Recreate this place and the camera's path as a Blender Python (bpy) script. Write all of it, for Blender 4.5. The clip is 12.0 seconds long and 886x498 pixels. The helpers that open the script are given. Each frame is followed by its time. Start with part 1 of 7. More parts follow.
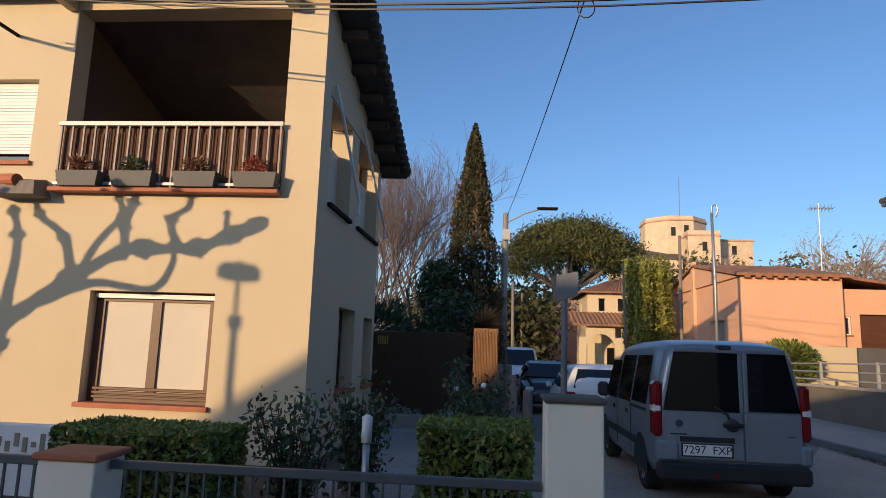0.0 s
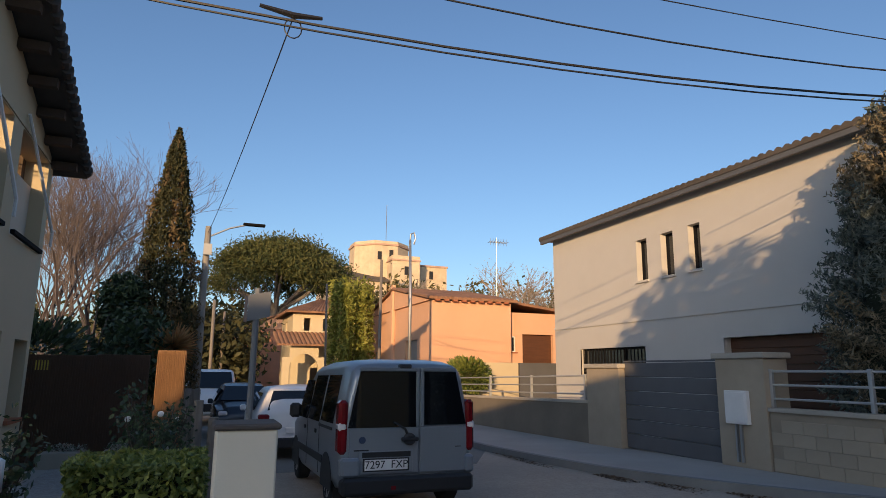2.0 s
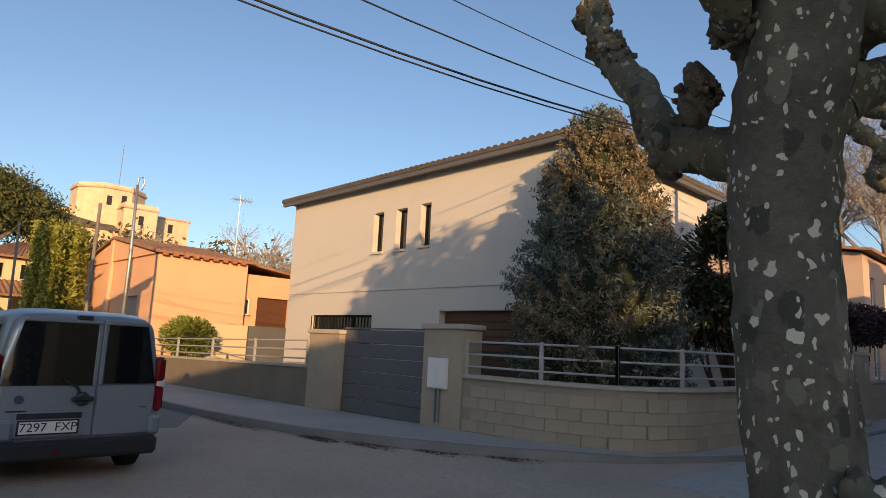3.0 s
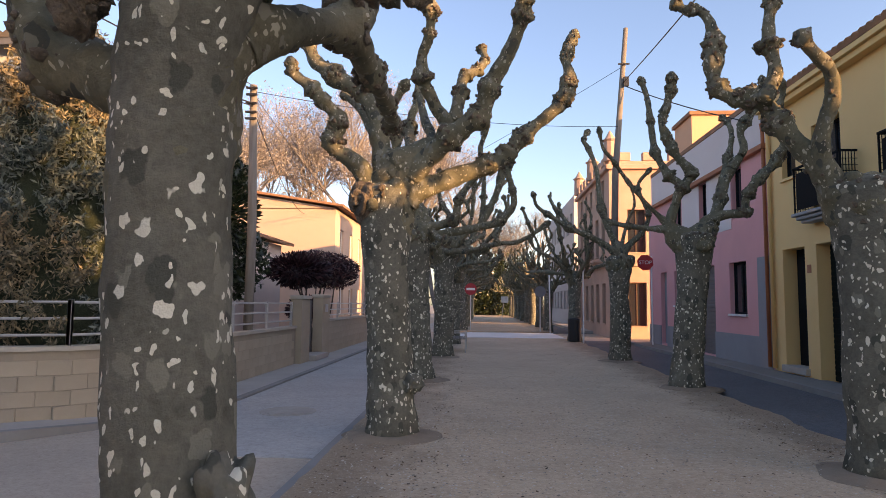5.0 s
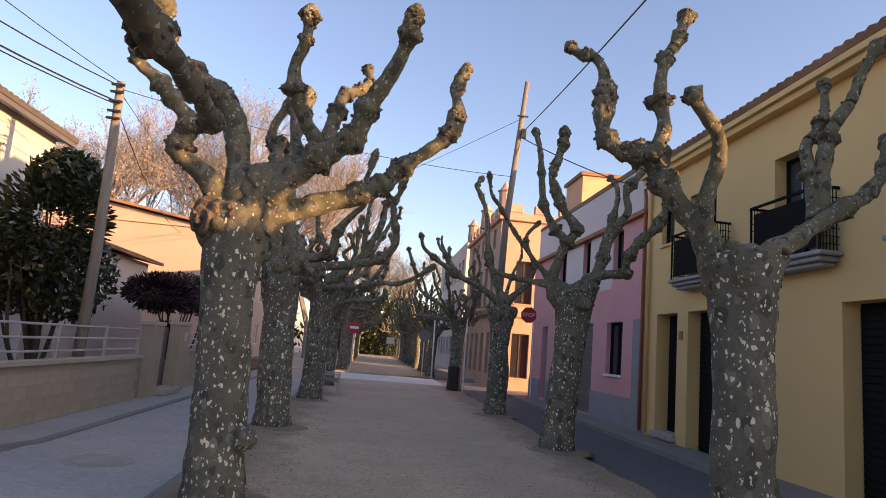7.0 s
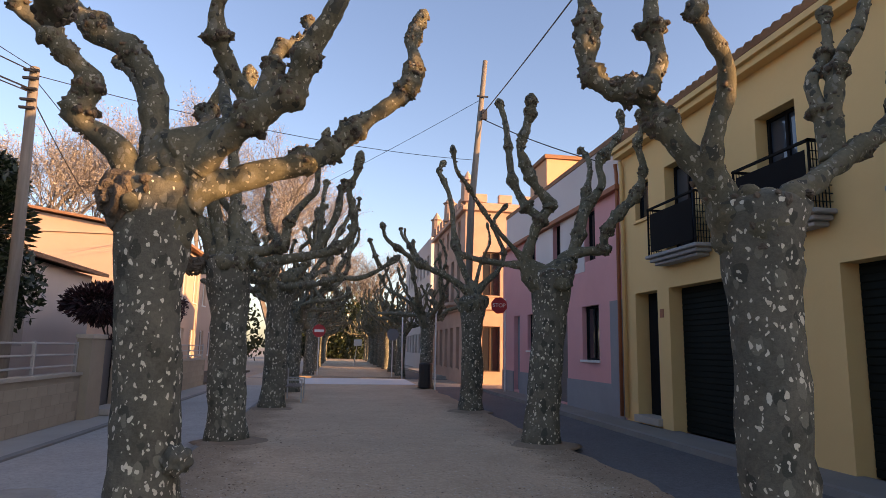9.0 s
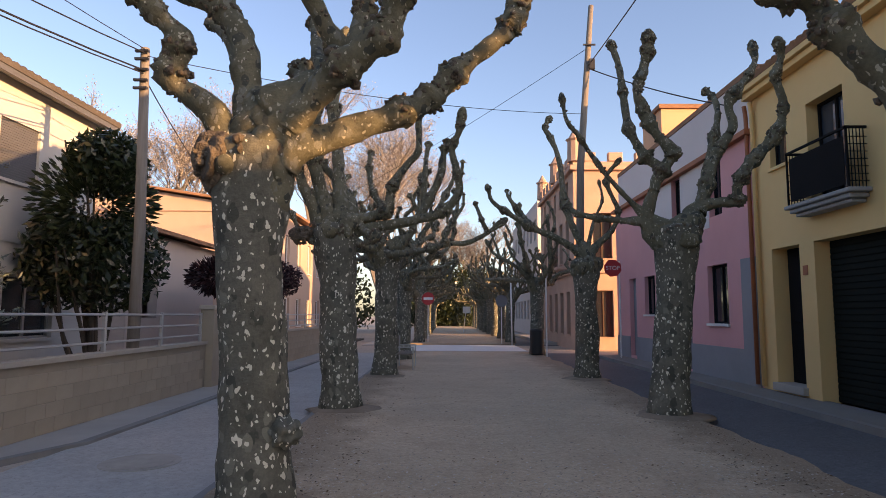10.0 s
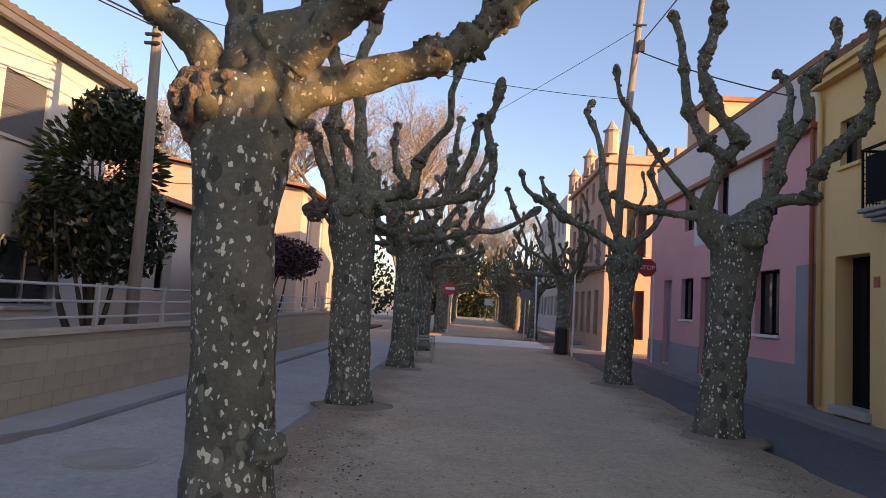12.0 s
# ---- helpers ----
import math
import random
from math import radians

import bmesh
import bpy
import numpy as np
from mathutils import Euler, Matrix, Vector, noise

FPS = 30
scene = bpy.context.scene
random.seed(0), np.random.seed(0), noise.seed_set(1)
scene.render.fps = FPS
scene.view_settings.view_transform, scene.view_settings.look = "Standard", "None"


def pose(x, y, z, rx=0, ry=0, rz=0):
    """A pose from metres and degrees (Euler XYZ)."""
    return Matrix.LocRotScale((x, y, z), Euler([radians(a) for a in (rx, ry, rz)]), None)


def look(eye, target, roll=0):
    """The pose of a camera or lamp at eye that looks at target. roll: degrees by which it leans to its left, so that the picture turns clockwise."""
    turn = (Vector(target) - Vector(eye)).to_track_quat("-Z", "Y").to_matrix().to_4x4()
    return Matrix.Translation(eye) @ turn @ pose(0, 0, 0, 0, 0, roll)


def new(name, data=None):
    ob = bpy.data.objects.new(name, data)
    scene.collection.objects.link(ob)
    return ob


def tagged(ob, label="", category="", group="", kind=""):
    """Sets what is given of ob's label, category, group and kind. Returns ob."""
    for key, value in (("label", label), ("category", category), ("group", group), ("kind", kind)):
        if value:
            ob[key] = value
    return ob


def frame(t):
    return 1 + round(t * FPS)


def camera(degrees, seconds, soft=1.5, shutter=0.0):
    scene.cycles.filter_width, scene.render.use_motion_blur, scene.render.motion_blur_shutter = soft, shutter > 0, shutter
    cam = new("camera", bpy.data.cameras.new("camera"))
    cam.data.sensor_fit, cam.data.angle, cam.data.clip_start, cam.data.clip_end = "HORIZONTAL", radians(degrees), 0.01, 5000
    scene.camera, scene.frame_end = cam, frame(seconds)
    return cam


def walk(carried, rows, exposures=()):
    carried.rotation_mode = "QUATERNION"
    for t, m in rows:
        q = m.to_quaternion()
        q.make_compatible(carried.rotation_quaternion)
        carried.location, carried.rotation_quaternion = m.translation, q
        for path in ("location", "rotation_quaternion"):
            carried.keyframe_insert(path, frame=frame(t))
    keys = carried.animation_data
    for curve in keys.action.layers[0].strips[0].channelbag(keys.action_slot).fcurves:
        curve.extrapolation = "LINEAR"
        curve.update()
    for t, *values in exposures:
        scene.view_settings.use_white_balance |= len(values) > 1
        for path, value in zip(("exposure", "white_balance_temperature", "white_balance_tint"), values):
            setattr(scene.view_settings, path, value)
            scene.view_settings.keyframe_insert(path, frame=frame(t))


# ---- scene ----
cam = camera(70.2, 12.0, 0.8)
PATH = [
    (0, (-0.876, -1.459, 1.442), (-2.845, -1.636, 1.743), 1.9),
    (0.5, (-0.949, -1.495, 1.445), (-2.92, -1.506, 1.783), 4.2),
    (1, (-0.9, -1.471, 1.447), (-2.858, -1.284, 1.809), 4.6),
    (1.5, (-0.908, -1.384, 1.474), (-2.825, -0.973, 1.868), 2.1),
    (2, (-0.892, -1.277, 1.465), (-2.726, -0.575, 1.845), 0.5),
    (2.5, (-0.914, -1.034, 1.435), (-2.575, 0.031, 1.763), 0.6),
    (3, (-0.737, -0.841, 1.403), (-2.173, 0.517, 1.707), 2.8),
    (3.5, (-0.681, -0.645, 1.411), (-1.742, 1.036, 1.634), 0.3),
    (3.7, (-0.65, -0.52, 1.436), (-1.529, 1.261, 1.667), 1.4),
    (5.3, (-0.517, -0.092, 1.534), (-0.491, 1.902, 1.691), 1.2),
    (5.5, (-0.486, -0.012, 1.537), (-0.352, 1.979, 1.68), 2.0),
    (6, (-0.389, 0.185, 1.556), (-0.041, 2.139, 1.808), 0.3),
    (6.5, (-0.351, 0.418, 1.599), (0.024, 2.37, 1.819), 1.7),
    (7, (-0.2, 0.633, 1.641), (0.005, 2.598, 1.953), 4.8),
    (7.2, (-0.16, 0.707, 1.643), (0.055, 2.678, 1.908), 2.9),
    (8.8, (-0.064, 1.535, 1.536), (0.175, 3.5, 1.827), 2.5),
    (9, (-0.085, 1.643, 1.533), (0.234, 3.592, 1.848), 1.1),
    (9.5, (-0.141, 1.895, 1.531), (0.099, 3.875, 1.674), -1.6),
    (10, (-0.083, 2.225, 1.513), (-0.093, 4.214, 1.722), 0.2),
    (10.5, (-0.069, 2.515, 1.507), (0.023, 4.509, 1.628), 0.2),
    (11, (-0.083, 2.767, 1.56), (0.029, 4.758, 1.711), -1.7),
    (11.5, (-0.034, 3.065, 1.557), (-0.008, 5.054, 1.756), 4.1),
    (12, (-0.141, 3.272, 1.558), (-0.226, 5.263, 1.732), 3.6),
]
SKY, SUN = 0.126, 3.5
walk(cam, [(t, look(eye, target, roll)) for t, eye, target, roll in PATH], [(0, 0.45, 5900, 13), (1.5, 0.53, 6200, 13), (2.5, 0.6, 7200, 14), (3.5, 1.08, 7800, 18), (5.3, 1.9, 8700, 29), (7, 1.72, 8700, 30), (9, 1.62, 8600, 29), (12, 1.62, 8400, 27)])
# ---- world, sun ----
SUN_AZ, SUN_EL = radians(32), radians(8.0)
world = bpy.data.worlds.new("sky")
scene.world = world
world.use_nodes = True
wn = world.node_tree.nodes
sky = wn.new("ShaderNodeTexSky")
sky.sky_type, sky.sun_disc = "NISHITA", False
sky.sun_elevation, sky.sun_rotation = radians(12), radians(122)
sky.dust_density, sky.air_density, sky.ozone_density = 1.2, 1.0, 3.5
wn["Background"].inputs[1].default_value = SKY
world.node_tree.links.new(sky.outputs[0], wn["Background"].inputs[0])
sun = new("sun", bpy.data.lights.new("sun", "SUN"))
sun.data.energy, sun.data.angle, sun.data.color = SUN, radians(0.3), (1.0, 0.66, 0.33)
sun.matrix_world = look((40, -20, 10), (40 - math.cos(SUN_AZ), -20 + math.sin(SUN_AZ), 10 - math.tan(SUN_EL)))


# ---- materials ----
def ramp_node(nt, fac, stops):
    r = nt.nodes.new("ShaderNodeValToRGB")
    while len(r.color_ramp.elements) < len(stops):
        r.color_ramp.elements.new(0.5)
    for e, (p, c) in zip(r.color_ramp.elements, stops):
        e.position, e.color = p, (*c, 1)
    nt.links.new(fac, r.inputs[0])
    return r.outputs[0]


def mix_node(nt, fac, a, b, mode="MIX"):
    m = nt.nodes.new("ShaderNodeMix")
    m.data_type, m.blend_type = "RGBA", mode
    for key, v in ((0, fac), (6, a), (7, b)):
        if isinstance(v, bpy.types.NodeSocket):
            nt.links.new(v, m.inputs[key])
        elif key == 0:
            m.inputs[0].default_value = v
        else:
            m.inputs[key].default_value = (*v, 1)
    return m.outputs[2]


def noise_node(nt, scale, detail=4, rough=0.6, stretch=None):
    n = nt.nodes.new("ShaderNodeTexNoise")
    n.inputs["Scale"].default_value, n.inputs["Detail"].default_value = scale, detail
    n.inputs["Roughness"].default_value = rough
    co = nt.nodes.new("ShaderNodeTexCoord")
    if stretch:
        mp = nt.nodes.new("ShaderNodeMapping")
        mp.inputs["Scale"].default_value = stretch
        nt.links.new(co.outputs["Object"], mp.inputs[0])
        nt.links.new(mp.outputs[0], n.inputs["Vector"])
    else:
        nt.links.new(co.outputs["Object"], n.inputs["Vector"])
    return n.outputs["Fac"]


def blank(name, rough=0.7, metal=0.0):
    m = bpy.data.materials.new(name)
    m.use_nodes = True
    b = m.node_tree.nodes["Principled BSDF"]
    b.inputs["Roughness"].default_value, b.inputs["Metallic"].default_value = rough, metal
    return m, m.node_tree, b


def bump_to(nt, b, height, strength, dist=0.02):
    n = nt.nodes.new("ShaderNodeBump")
    n.inputs["Strength"].default_value, n.inputs["Distance"].default_value = strength, dist
    nt.links.new(height, n.inputs["Height"])
    nt.links.new(n.outputs[0], b.inputs["Normal"])


def surface(name, col, rough=0.75, metal=0.0, big=0.6, fine=40.0, vary=0.18, bump=0.15, dist=0.01, tint=None, stretch=None, random_piece=0.0):
    """Base colour with broad stains, fine grain and relief."""
    m, nt, b = blank(name, rough, metal)
    lo, hi = [c * (1 - vary) for c in col], [min(1, c * (1 + vary)) for c in col]
    broad = ramp_node(nt, noise_node(nt, big, 6, 0.65, stretch), [(0.3, lo), (0.7, hi)])
    grain = noise_node(nt, fine, 3, 0.6, stretch)
    c = mix_node(nt, grain, broad, tint or [v * (1 - vary * 0.6) for v in col])
    c = mix_node(nt, 0.55, broad, c)
    if random_piece:
        info = nt.nodes.new("ShaderNodeObjectInfo")
        piece = ramp_node(nt, info.outputs["Random"], [(0, (1 - random_piece,) * 3), (1, (1 + random_piece * 0.6,) * 3)])
        c = mix_node(nt, 1.0, c, piece, "MULTIPLY")
    nt.links.new(c, b.inputs["Base Color"])
    if bump:
        bump_to(nt, b, grain, bump, dist)
    return m


def plain(name, col, rough=0.5, metal=0.0, vary=0.1, fine=60.0):
    return surface(name, col, rough, metal, 2.0, fine, vary, 0.05, 0.003)


def bark_plane(name, keep, light, k=1.0, tone=(1, 1, 1), gain=1.0):
    m, nt, b = blank(name, 0.85)
    co = nt.nodes.new("ShaderNodeTexCoord")
    mp = nt.nodes.new("ShaderNodeMapping")
    mp.inputs["Scale"].default_value = (1, 1, 0.72)
    nt.links.new(co.outputs["Object"], mp.inputs[0])
    warp = nt.nodes.new("ShaderNodeTexNoise")
    warp.inputs["Scale"].default_value = 17
    nt.links.new(mp.outputs[0], warp.inputs["Vector"])
    add = nt.nodes.new("ShaderNodeVectorMath")
    add.operation = "MULTIPLY_ADD"
    add.inputs[1].default_value = (0.075, 0.075, 0.075)
    nt.links.new(warp.outputs["Color"], add.inputs[0])
    nt.links.new(mp.outputs[0], add.inputs[2])
    def spots(scale, part_kept, size):
        """Flaked patches of uneven size in some of the cells."""
        v = nt.nodes.new("ShaderNodeTexVoronoi")
        v.inputs["Scale"].default_value = scale
        nt.links.new(add.outputs[0], v.inputs["Vector"])
        sep = nt.nodes.new("ShaderNodeSeparateColor")
        nt.links.new(v.outputs["Color"], sep.inputs[0])
        grow = nt.nodes.new("ShaderNodeMath")
        grow.operation = "MULTIPLY_ADD"
        grow.inputs[1].default_value = 0.22
        nt.links.new(sep.outputs[1], grow.inputs[0])
        nt.links.new(v.outputs["Distance"], grow.inputs[2])
        s = nt.nodes.new("ShaderNodeMath")
        s.operation = "MULTIPLY"
        nt.links.new(ramp_node(nt, grow.outputs[0], [(size, (1, 1, 1)), (size + 0.04, (0, 0, 0))]), s.inputs[0])
        nt.links.new(ramp_node(nt, sep.outputs[0], [(part_kept, (0, 0, 0)), (part_kept + 0.02, (1, 1, 1))]), s.inputs[1])
        return s.outputs[0]
    base = ramp_node(nt, noise_node(nt, 3.0, 5, 0.65), [(0.32, [v * gain for v in (0.075, 0.08, 0.066)]), (0.5, [v * gain for v in (0.115, 0.118, 0.098)]), (0.7, [v * gain for v in (0.185, 0.18, 0.15)])])
    fine = noise_node(nt, 30, 5, 0.7)
    base = mix_node(nt, 0.4, base, ramp_node(nt, fine, [(0.3, (0.055, 0.058, 0.046)), (0.7, (0.18, 0.178, 0.148))]))
    base = mix_node(nt, 1.0, base, tone, "MULTIPLY")
    c = mix_node(nt, spots(6.5 * k, 0.45, 0.42), base, (0.074, 0.077, 0.063))
    c = mix_node(nt, spots(8.5 * k, 0.5, 0.40), c, (0.20, 0.195, 0.155))
    c = mix_node(nt, spots(14.0 * k, keep, 0.31), c, light)
    c = mix_node(nt, spots(26.0 * k, keep + 0.04, 0.36), c, light)
    nt.links.new(c, b.inputs["Base Color"])
    bump_to(nt, b, noise_node(nt, 14 * k, 7, 0.75), 0.8, 0.035)
    return m


def leaf_material(name, lo, hi, rough=0.5):
    m, nt, b = blank(name, rough)
    g = nt.nodes.new("ShaderNodeNewGeometry")
    c = ramp_node(nt, g.outputs["Random Per Island"], [(0, lo), (1, hi)])
    nt.links.new(c, b.inputs["Base Color"])
    tr = nt.nodes.new("ShaderNodeBsdfTranslucent")
    nt.links.new(c, tr.inputs[0])
    mx = nt.nodes.new("ShaderNodeMixShader")
    mx.inputs[0].default_value = 0.2
    nt.links.new(b.outputs[0], mx.inputs[1])
    nt.links.new(tr.outputs[0], mx.inputs[2])
    nt.links.new(mx.outputs[0], nt.nodes["Material Output"].inputs[0])
    return m


def glass_material(name, col=(0.02, 0.025, 0.03), rough=0.06):
    m, nt, b = blank(name, rough)
    b.inputs["Base Color"].default_value = (*col, 1)
    b.inputs["Specular IOR Level"].default_value = 0.8
    return m


def ground_cover(name, col, dark, pale, rough=0.95, bump=0.5, edges=None):
    """Trodden ground: wide worn patches, dirt blotches, and grit of two sizes."""
    m, nt, b = blank(name, rough)
    c = ramp_node(nt, noise_node(nt, 0.35, 5, 0.6), [(0.32, [v * 0.86 for v in col]), (0.68, [min(1, v * 1.12) for v in col])])
    c = mix_node(nt, ramp_node(nt, noise_node(nt, 1.6, 7, 0.72), [(0.48, (0, 0, 0)), (0.75, (0.6, 0.6, 0.6))]), c, dark)
    c = mix_node(nt, ramp_node(nt, noise_node(nt, 11, 6, 0.75), [(0.42, (0.45, 0.45, 0.45)), (0.6, (0, 0, 0))]), c, dark)
    if edges:
        co = nt.nodes.new("ShaderNodeTexCoord")
        sep = nt.nodes.new("ShaderNodeSeparateXYZ")
        nt.links.new(co.outputs["Object"], sep.inputs[0])
        off = nt.nodes.new("ShaderNodeMath")
        off.operation = "SUBTRACT"
        off.inputs[1].default_value = edges[0]
        nt.links.new(sep.outputs[0], off.inputs[0])
        ab = nt.nodes.new("ShaderNodeMath")
        ab.operation = "ABSOLUTE"
        nt.links.new(off.outputs[0], ab.inputs[0])
        wob = nt.nodes.new("ShaderNodeMath")
        wob.operation = "MULTIPLY_ADD"
        wob.inputs[1].default_value = 1.9
        nt.links.new(noise_node(nt, 1.3, 7, 0.7), wob.inputs[0])
        nt.links.new(ab.outputs[0], wob.inputs[2])
        far = nt.nodes.new("ShaderNodeMath")
        far.operation = "MULTIPLY"
        far.inputs[1].default_value = 0.2
        nt.links.new(wob.outputs[0], far.inputs[0])
        c = mix_node(nt, ramp_node(nt, far.outputs[0], [((edges[1] + 0.75) * 0.2, (0, 0, 0)), ((edges[1] + 1.35) * 0.2, (0.85, 0.85, 0.85))]), c, [v * 0.72 for v in dark])
    grit = noise_node(nt, 27, 6, 0.85)
    c = mix_node(nt, ramp_node(nt, grit, [(0.54, (0, 0, 0)), (0.68, (0.7, 0.7, 0.7))]), c, pale)
    c = mix_node(nt, ramp_node(nt, grit, [(0.34, (0.75, 0.75, 0.75)), (0.46, (0, 0, 0))]), c, [v * 0.6 for v in dark])
    nt.links.new(c, b.inputs["Base Color"])
    bump_to(nt, b, grit, bump, 0.015)
    return m


GRAVEL = ground_cover("promenade_gravel", (0.56, 0.425, 0.295), (0.36, 0.255, 0.165), (0.72, 0.60, 0.47), 0.95, 0.7, (0.8, 2.1))
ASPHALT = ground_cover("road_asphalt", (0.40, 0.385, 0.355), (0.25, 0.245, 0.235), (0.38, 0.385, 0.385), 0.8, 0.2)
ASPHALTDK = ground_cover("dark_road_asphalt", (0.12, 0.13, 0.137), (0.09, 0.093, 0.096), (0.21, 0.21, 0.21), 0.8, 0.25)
DUSTY = ground_cover("dusty_asphalt", (0.44, 0.35, 0.27), (0.33, 0.26, 0.2), (0.50, 0.42, 0.34), 0.9, 0.3)
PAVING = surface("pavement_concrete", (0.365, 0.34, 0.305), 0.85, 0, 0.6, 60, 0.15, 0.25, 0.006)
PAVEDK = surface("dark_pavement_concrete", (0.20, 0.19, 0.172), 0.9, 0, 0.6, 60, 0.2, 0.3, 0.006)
KERB = surface("kerb_stone", (0.21, 0.205, 0.195), 0.85, 0, 1.0, 60, 0.2, 0.3, 0.006)
BLOCK = surface("concrete_block", (0.355, 0.295, 0.222), 0.92, 0, 0.8, 70, 0.18, 0.5, 0.008, None, None, 0.07)
MORTAR = surface("mortar", (0.27, 0.225, 0.17), 0.95, 0, 1.5, 60, 0.15, 0.3, 0.005)
BANDPALE = surface("pale_crossing_paving", (0.62, 0.605, 0.59), 0.85, 0, 0.8, 60, 0.08, 0.25, 0.005)
COPING = surface("coping_stone", (0.40, 0.36, 0.30), 0.85, 0, 1.2, 60, 0.14, 0.3, 0.005)
CREAM = surface("cream_render", (0.545, 0.455, 0.305), 0.9, 0, 0.5, 90, 0.05, 0.25, 0.004)
GREYW = surface("pale_grey_render", (0.53, 0.505, 0.47), 0.9, 0, 0.4, 90, 0.06, 0.25, 0.004)
PEACH = surface("peach_render", (0.69, 0.395, 0.245), 0.9, 0, 0.4, 80, 0.07, 0.25, 0.004)
PEACH2 = surface("pale_peach_render", (0.50, 0.365, 0.295), 0.9, 0, 0.4, 80, 0.07, 0.25, 0.004)
YELLOW = surface("ochre_render", (0.73, 0.485, 0.22), 0.9, 0, 0.4, 80, 0.07, 0.3, 0.004)
PINK = surface("pink_render", (0.68, 0.33, 0.335), 0.9, 0, 0.5, 80, 0.08, 0.3, 0.004)
ANNEX = surface("dull_white_render", (0.46, 0.40, 0.37), 0.9, 0, 0.4, 80, 0.08, 0.25, 0.004)
PALEWALL = surface("white_render", (0.62, 0.57, 0.56), 0.9, 0, 0.4, 80, 0.06, 0.25, 0.004)
CASTLE = surface("castle_stone", (0.60, 0.48, 0.34), 0.9, 0, 0.7, 40, 0.2, 0.4, 0.008)
SANDST = surface("sandstone", (0.50, 0.33, 0.255), 0.9, 0, 0.7, 40, 0.16, 0.4, 0.008)
PLINTH = surface("grey_plinth", (0.25, 0.26, 0.28), 0.9, 0, 0.8, 80, 0.12, 0.4, 0.006)
TILE = surface("roof_tile", (0.33, 0.165, 0.09), 0.9, 0, 1.5, 30, 0.3, 0.4, 0.01, (0.16, 0.10, 0.07))
TILEDK = surface("dark_roof_tile", (0.10, 0.085, 0.075), 0.9, 0, 1.5, 30, 0.3, 0.4, 0.01)
WOOD = surface("stained_wood", (0.10, 0.04, 0.017), 0.5, 0, 2.0, 50, 0.25, 0.2, 0.004, None, (1, 1, 8))
WOODDK = surface("dark_rafter_wood", (0.075, 0.045, 0.03), 0.7, 0, 2.0, 50, 0.25, 0.2, 0.004)
TERRA = surface("terracotta_sill", (0.36, 0.12, 0.055), 0.7, 0, 3.0, 60, 0.2, 0.2, 0.004)
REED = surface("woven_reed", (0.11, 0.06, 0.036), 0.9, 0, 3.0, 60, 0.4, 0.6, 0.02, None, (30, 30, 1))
# lighter copy of the reed, with the low sun put into its colour
REEDLT = surface("sunlit_reed", (0.30, 0.16, 0.075), 0.9, 0, 3.0, 60, 0.4, 0.6, 0.02, None, (30, 30, 1))
METALDK = plain("dark_painted_metal", (0.008, 0.008, 0.009), 0.9, 0.0)
METALGR = plain("galvanised_metal", (0.38, 0.39, 0.40), 0.45, 0.7)
RAILGREY = plain("grey_railing_paint", (0.40, 0.40, 0.39), 0.5, 0.2)
GATEGREY = surface("grey_gate_panel", (0.12, 0.12, 0.125), 0.55, 0.2, 1.2, 50, 0.12, 0.1, 0.003)
WHITEP = plain("white_paint", (0.72, 0.71, 0.69), 0.5)
BLACKP = plain("black_plastic", (0.015, 0.015, 0.017), 0.5)
SILVER = plain("silver_car_paint", (0.23, 0.26, 0.295), 0.28, 0.4, 0.04)
WHITECAR = plain("white_car_paint", (0.70, 0.71, 0.73), 0.25, 0.0, 0.03)
DARKCAR = plain("dark_grey_car_paint", (0.035, 0.045, 0.06), 0.25, 0.4, 0.05)
RUBBER = plain("tyre_rubber", (0.018, 0.018, 0.018), 0.85)
GREENDOOR = surface("dark_green_door_paint", (0.007, 0.011, 0.010), 0.8, 0.0, 1.5, 50, 0.15, 0.1, 0.003)
PLINTHLT = surface("moulded_grey_cement", (0.30, 0.30, 0.30), 0.8, 0, 1.5, 60, 0.12, 0.2, 0.004)
SKYGLASS = glass_material("balcony_door_glass", (0.03, 0.045, 0.065), 0.05)
GLASS = glass_material("window_glass")
GLASSCAR = glass_material("tinted_car_glass", (0.006, 0.007, 0.009), 0.03)
REDLENS = plain("red_lens", (0.16, 0.006, 0.010), 0.12)
CLEARLENS = plain("clear_lens", (0.65, 0.60, 0.60), 0.15)
CASTIRON = surface("worn_cast_iron", (0.11, 0.11, 0.112), 0.6, 0.2, 4.0, 90, 0.2, 0.5, 0.004)
DUSTIRON = surface("dusty_cast_iron", (0.33, 0.305, 0.265), 0.85, 0, 4.0, 90, 0.2, 0.5, 0.004)
SIGNRED = plain("sign_red", (0.42, 0.02, 0.025), 0.45)
SIGNBACK = plain("sign_back_grey", (0.15, 0.16, 0.17), 0.5, 0.2)
BLIND = surface("roller_blind", (0.62, 0.58, 0.50), 0.7, 0, 1.0, 60, 0.06, 0.1, 0.003)
CURTAIN = surface("window_blind_cloth", (0.58, 0.53, 0.44), 0.9, 0, 1.0, 60, 0.07, 0.1, 0.003)
BARK = bark_plane("plane_bark", 0.52, (0.66, 0.64, 0.53), 0.95, (1.02, 0.98, 0.94), 1.15)
BOUGHBARK = bark_plane("plane_bough_bark", 0.66, (0.40, 0.375, 0.29), 1.3, (1.06, 0.97, 0.8), 1.35)
KNOB = surface("knotted_bark", (0.135, 0.105, 0.075), 0.95, 0, 6.0, 40, 0.5, 0.9, 0.03, (0.05, 0.04, 0.03))
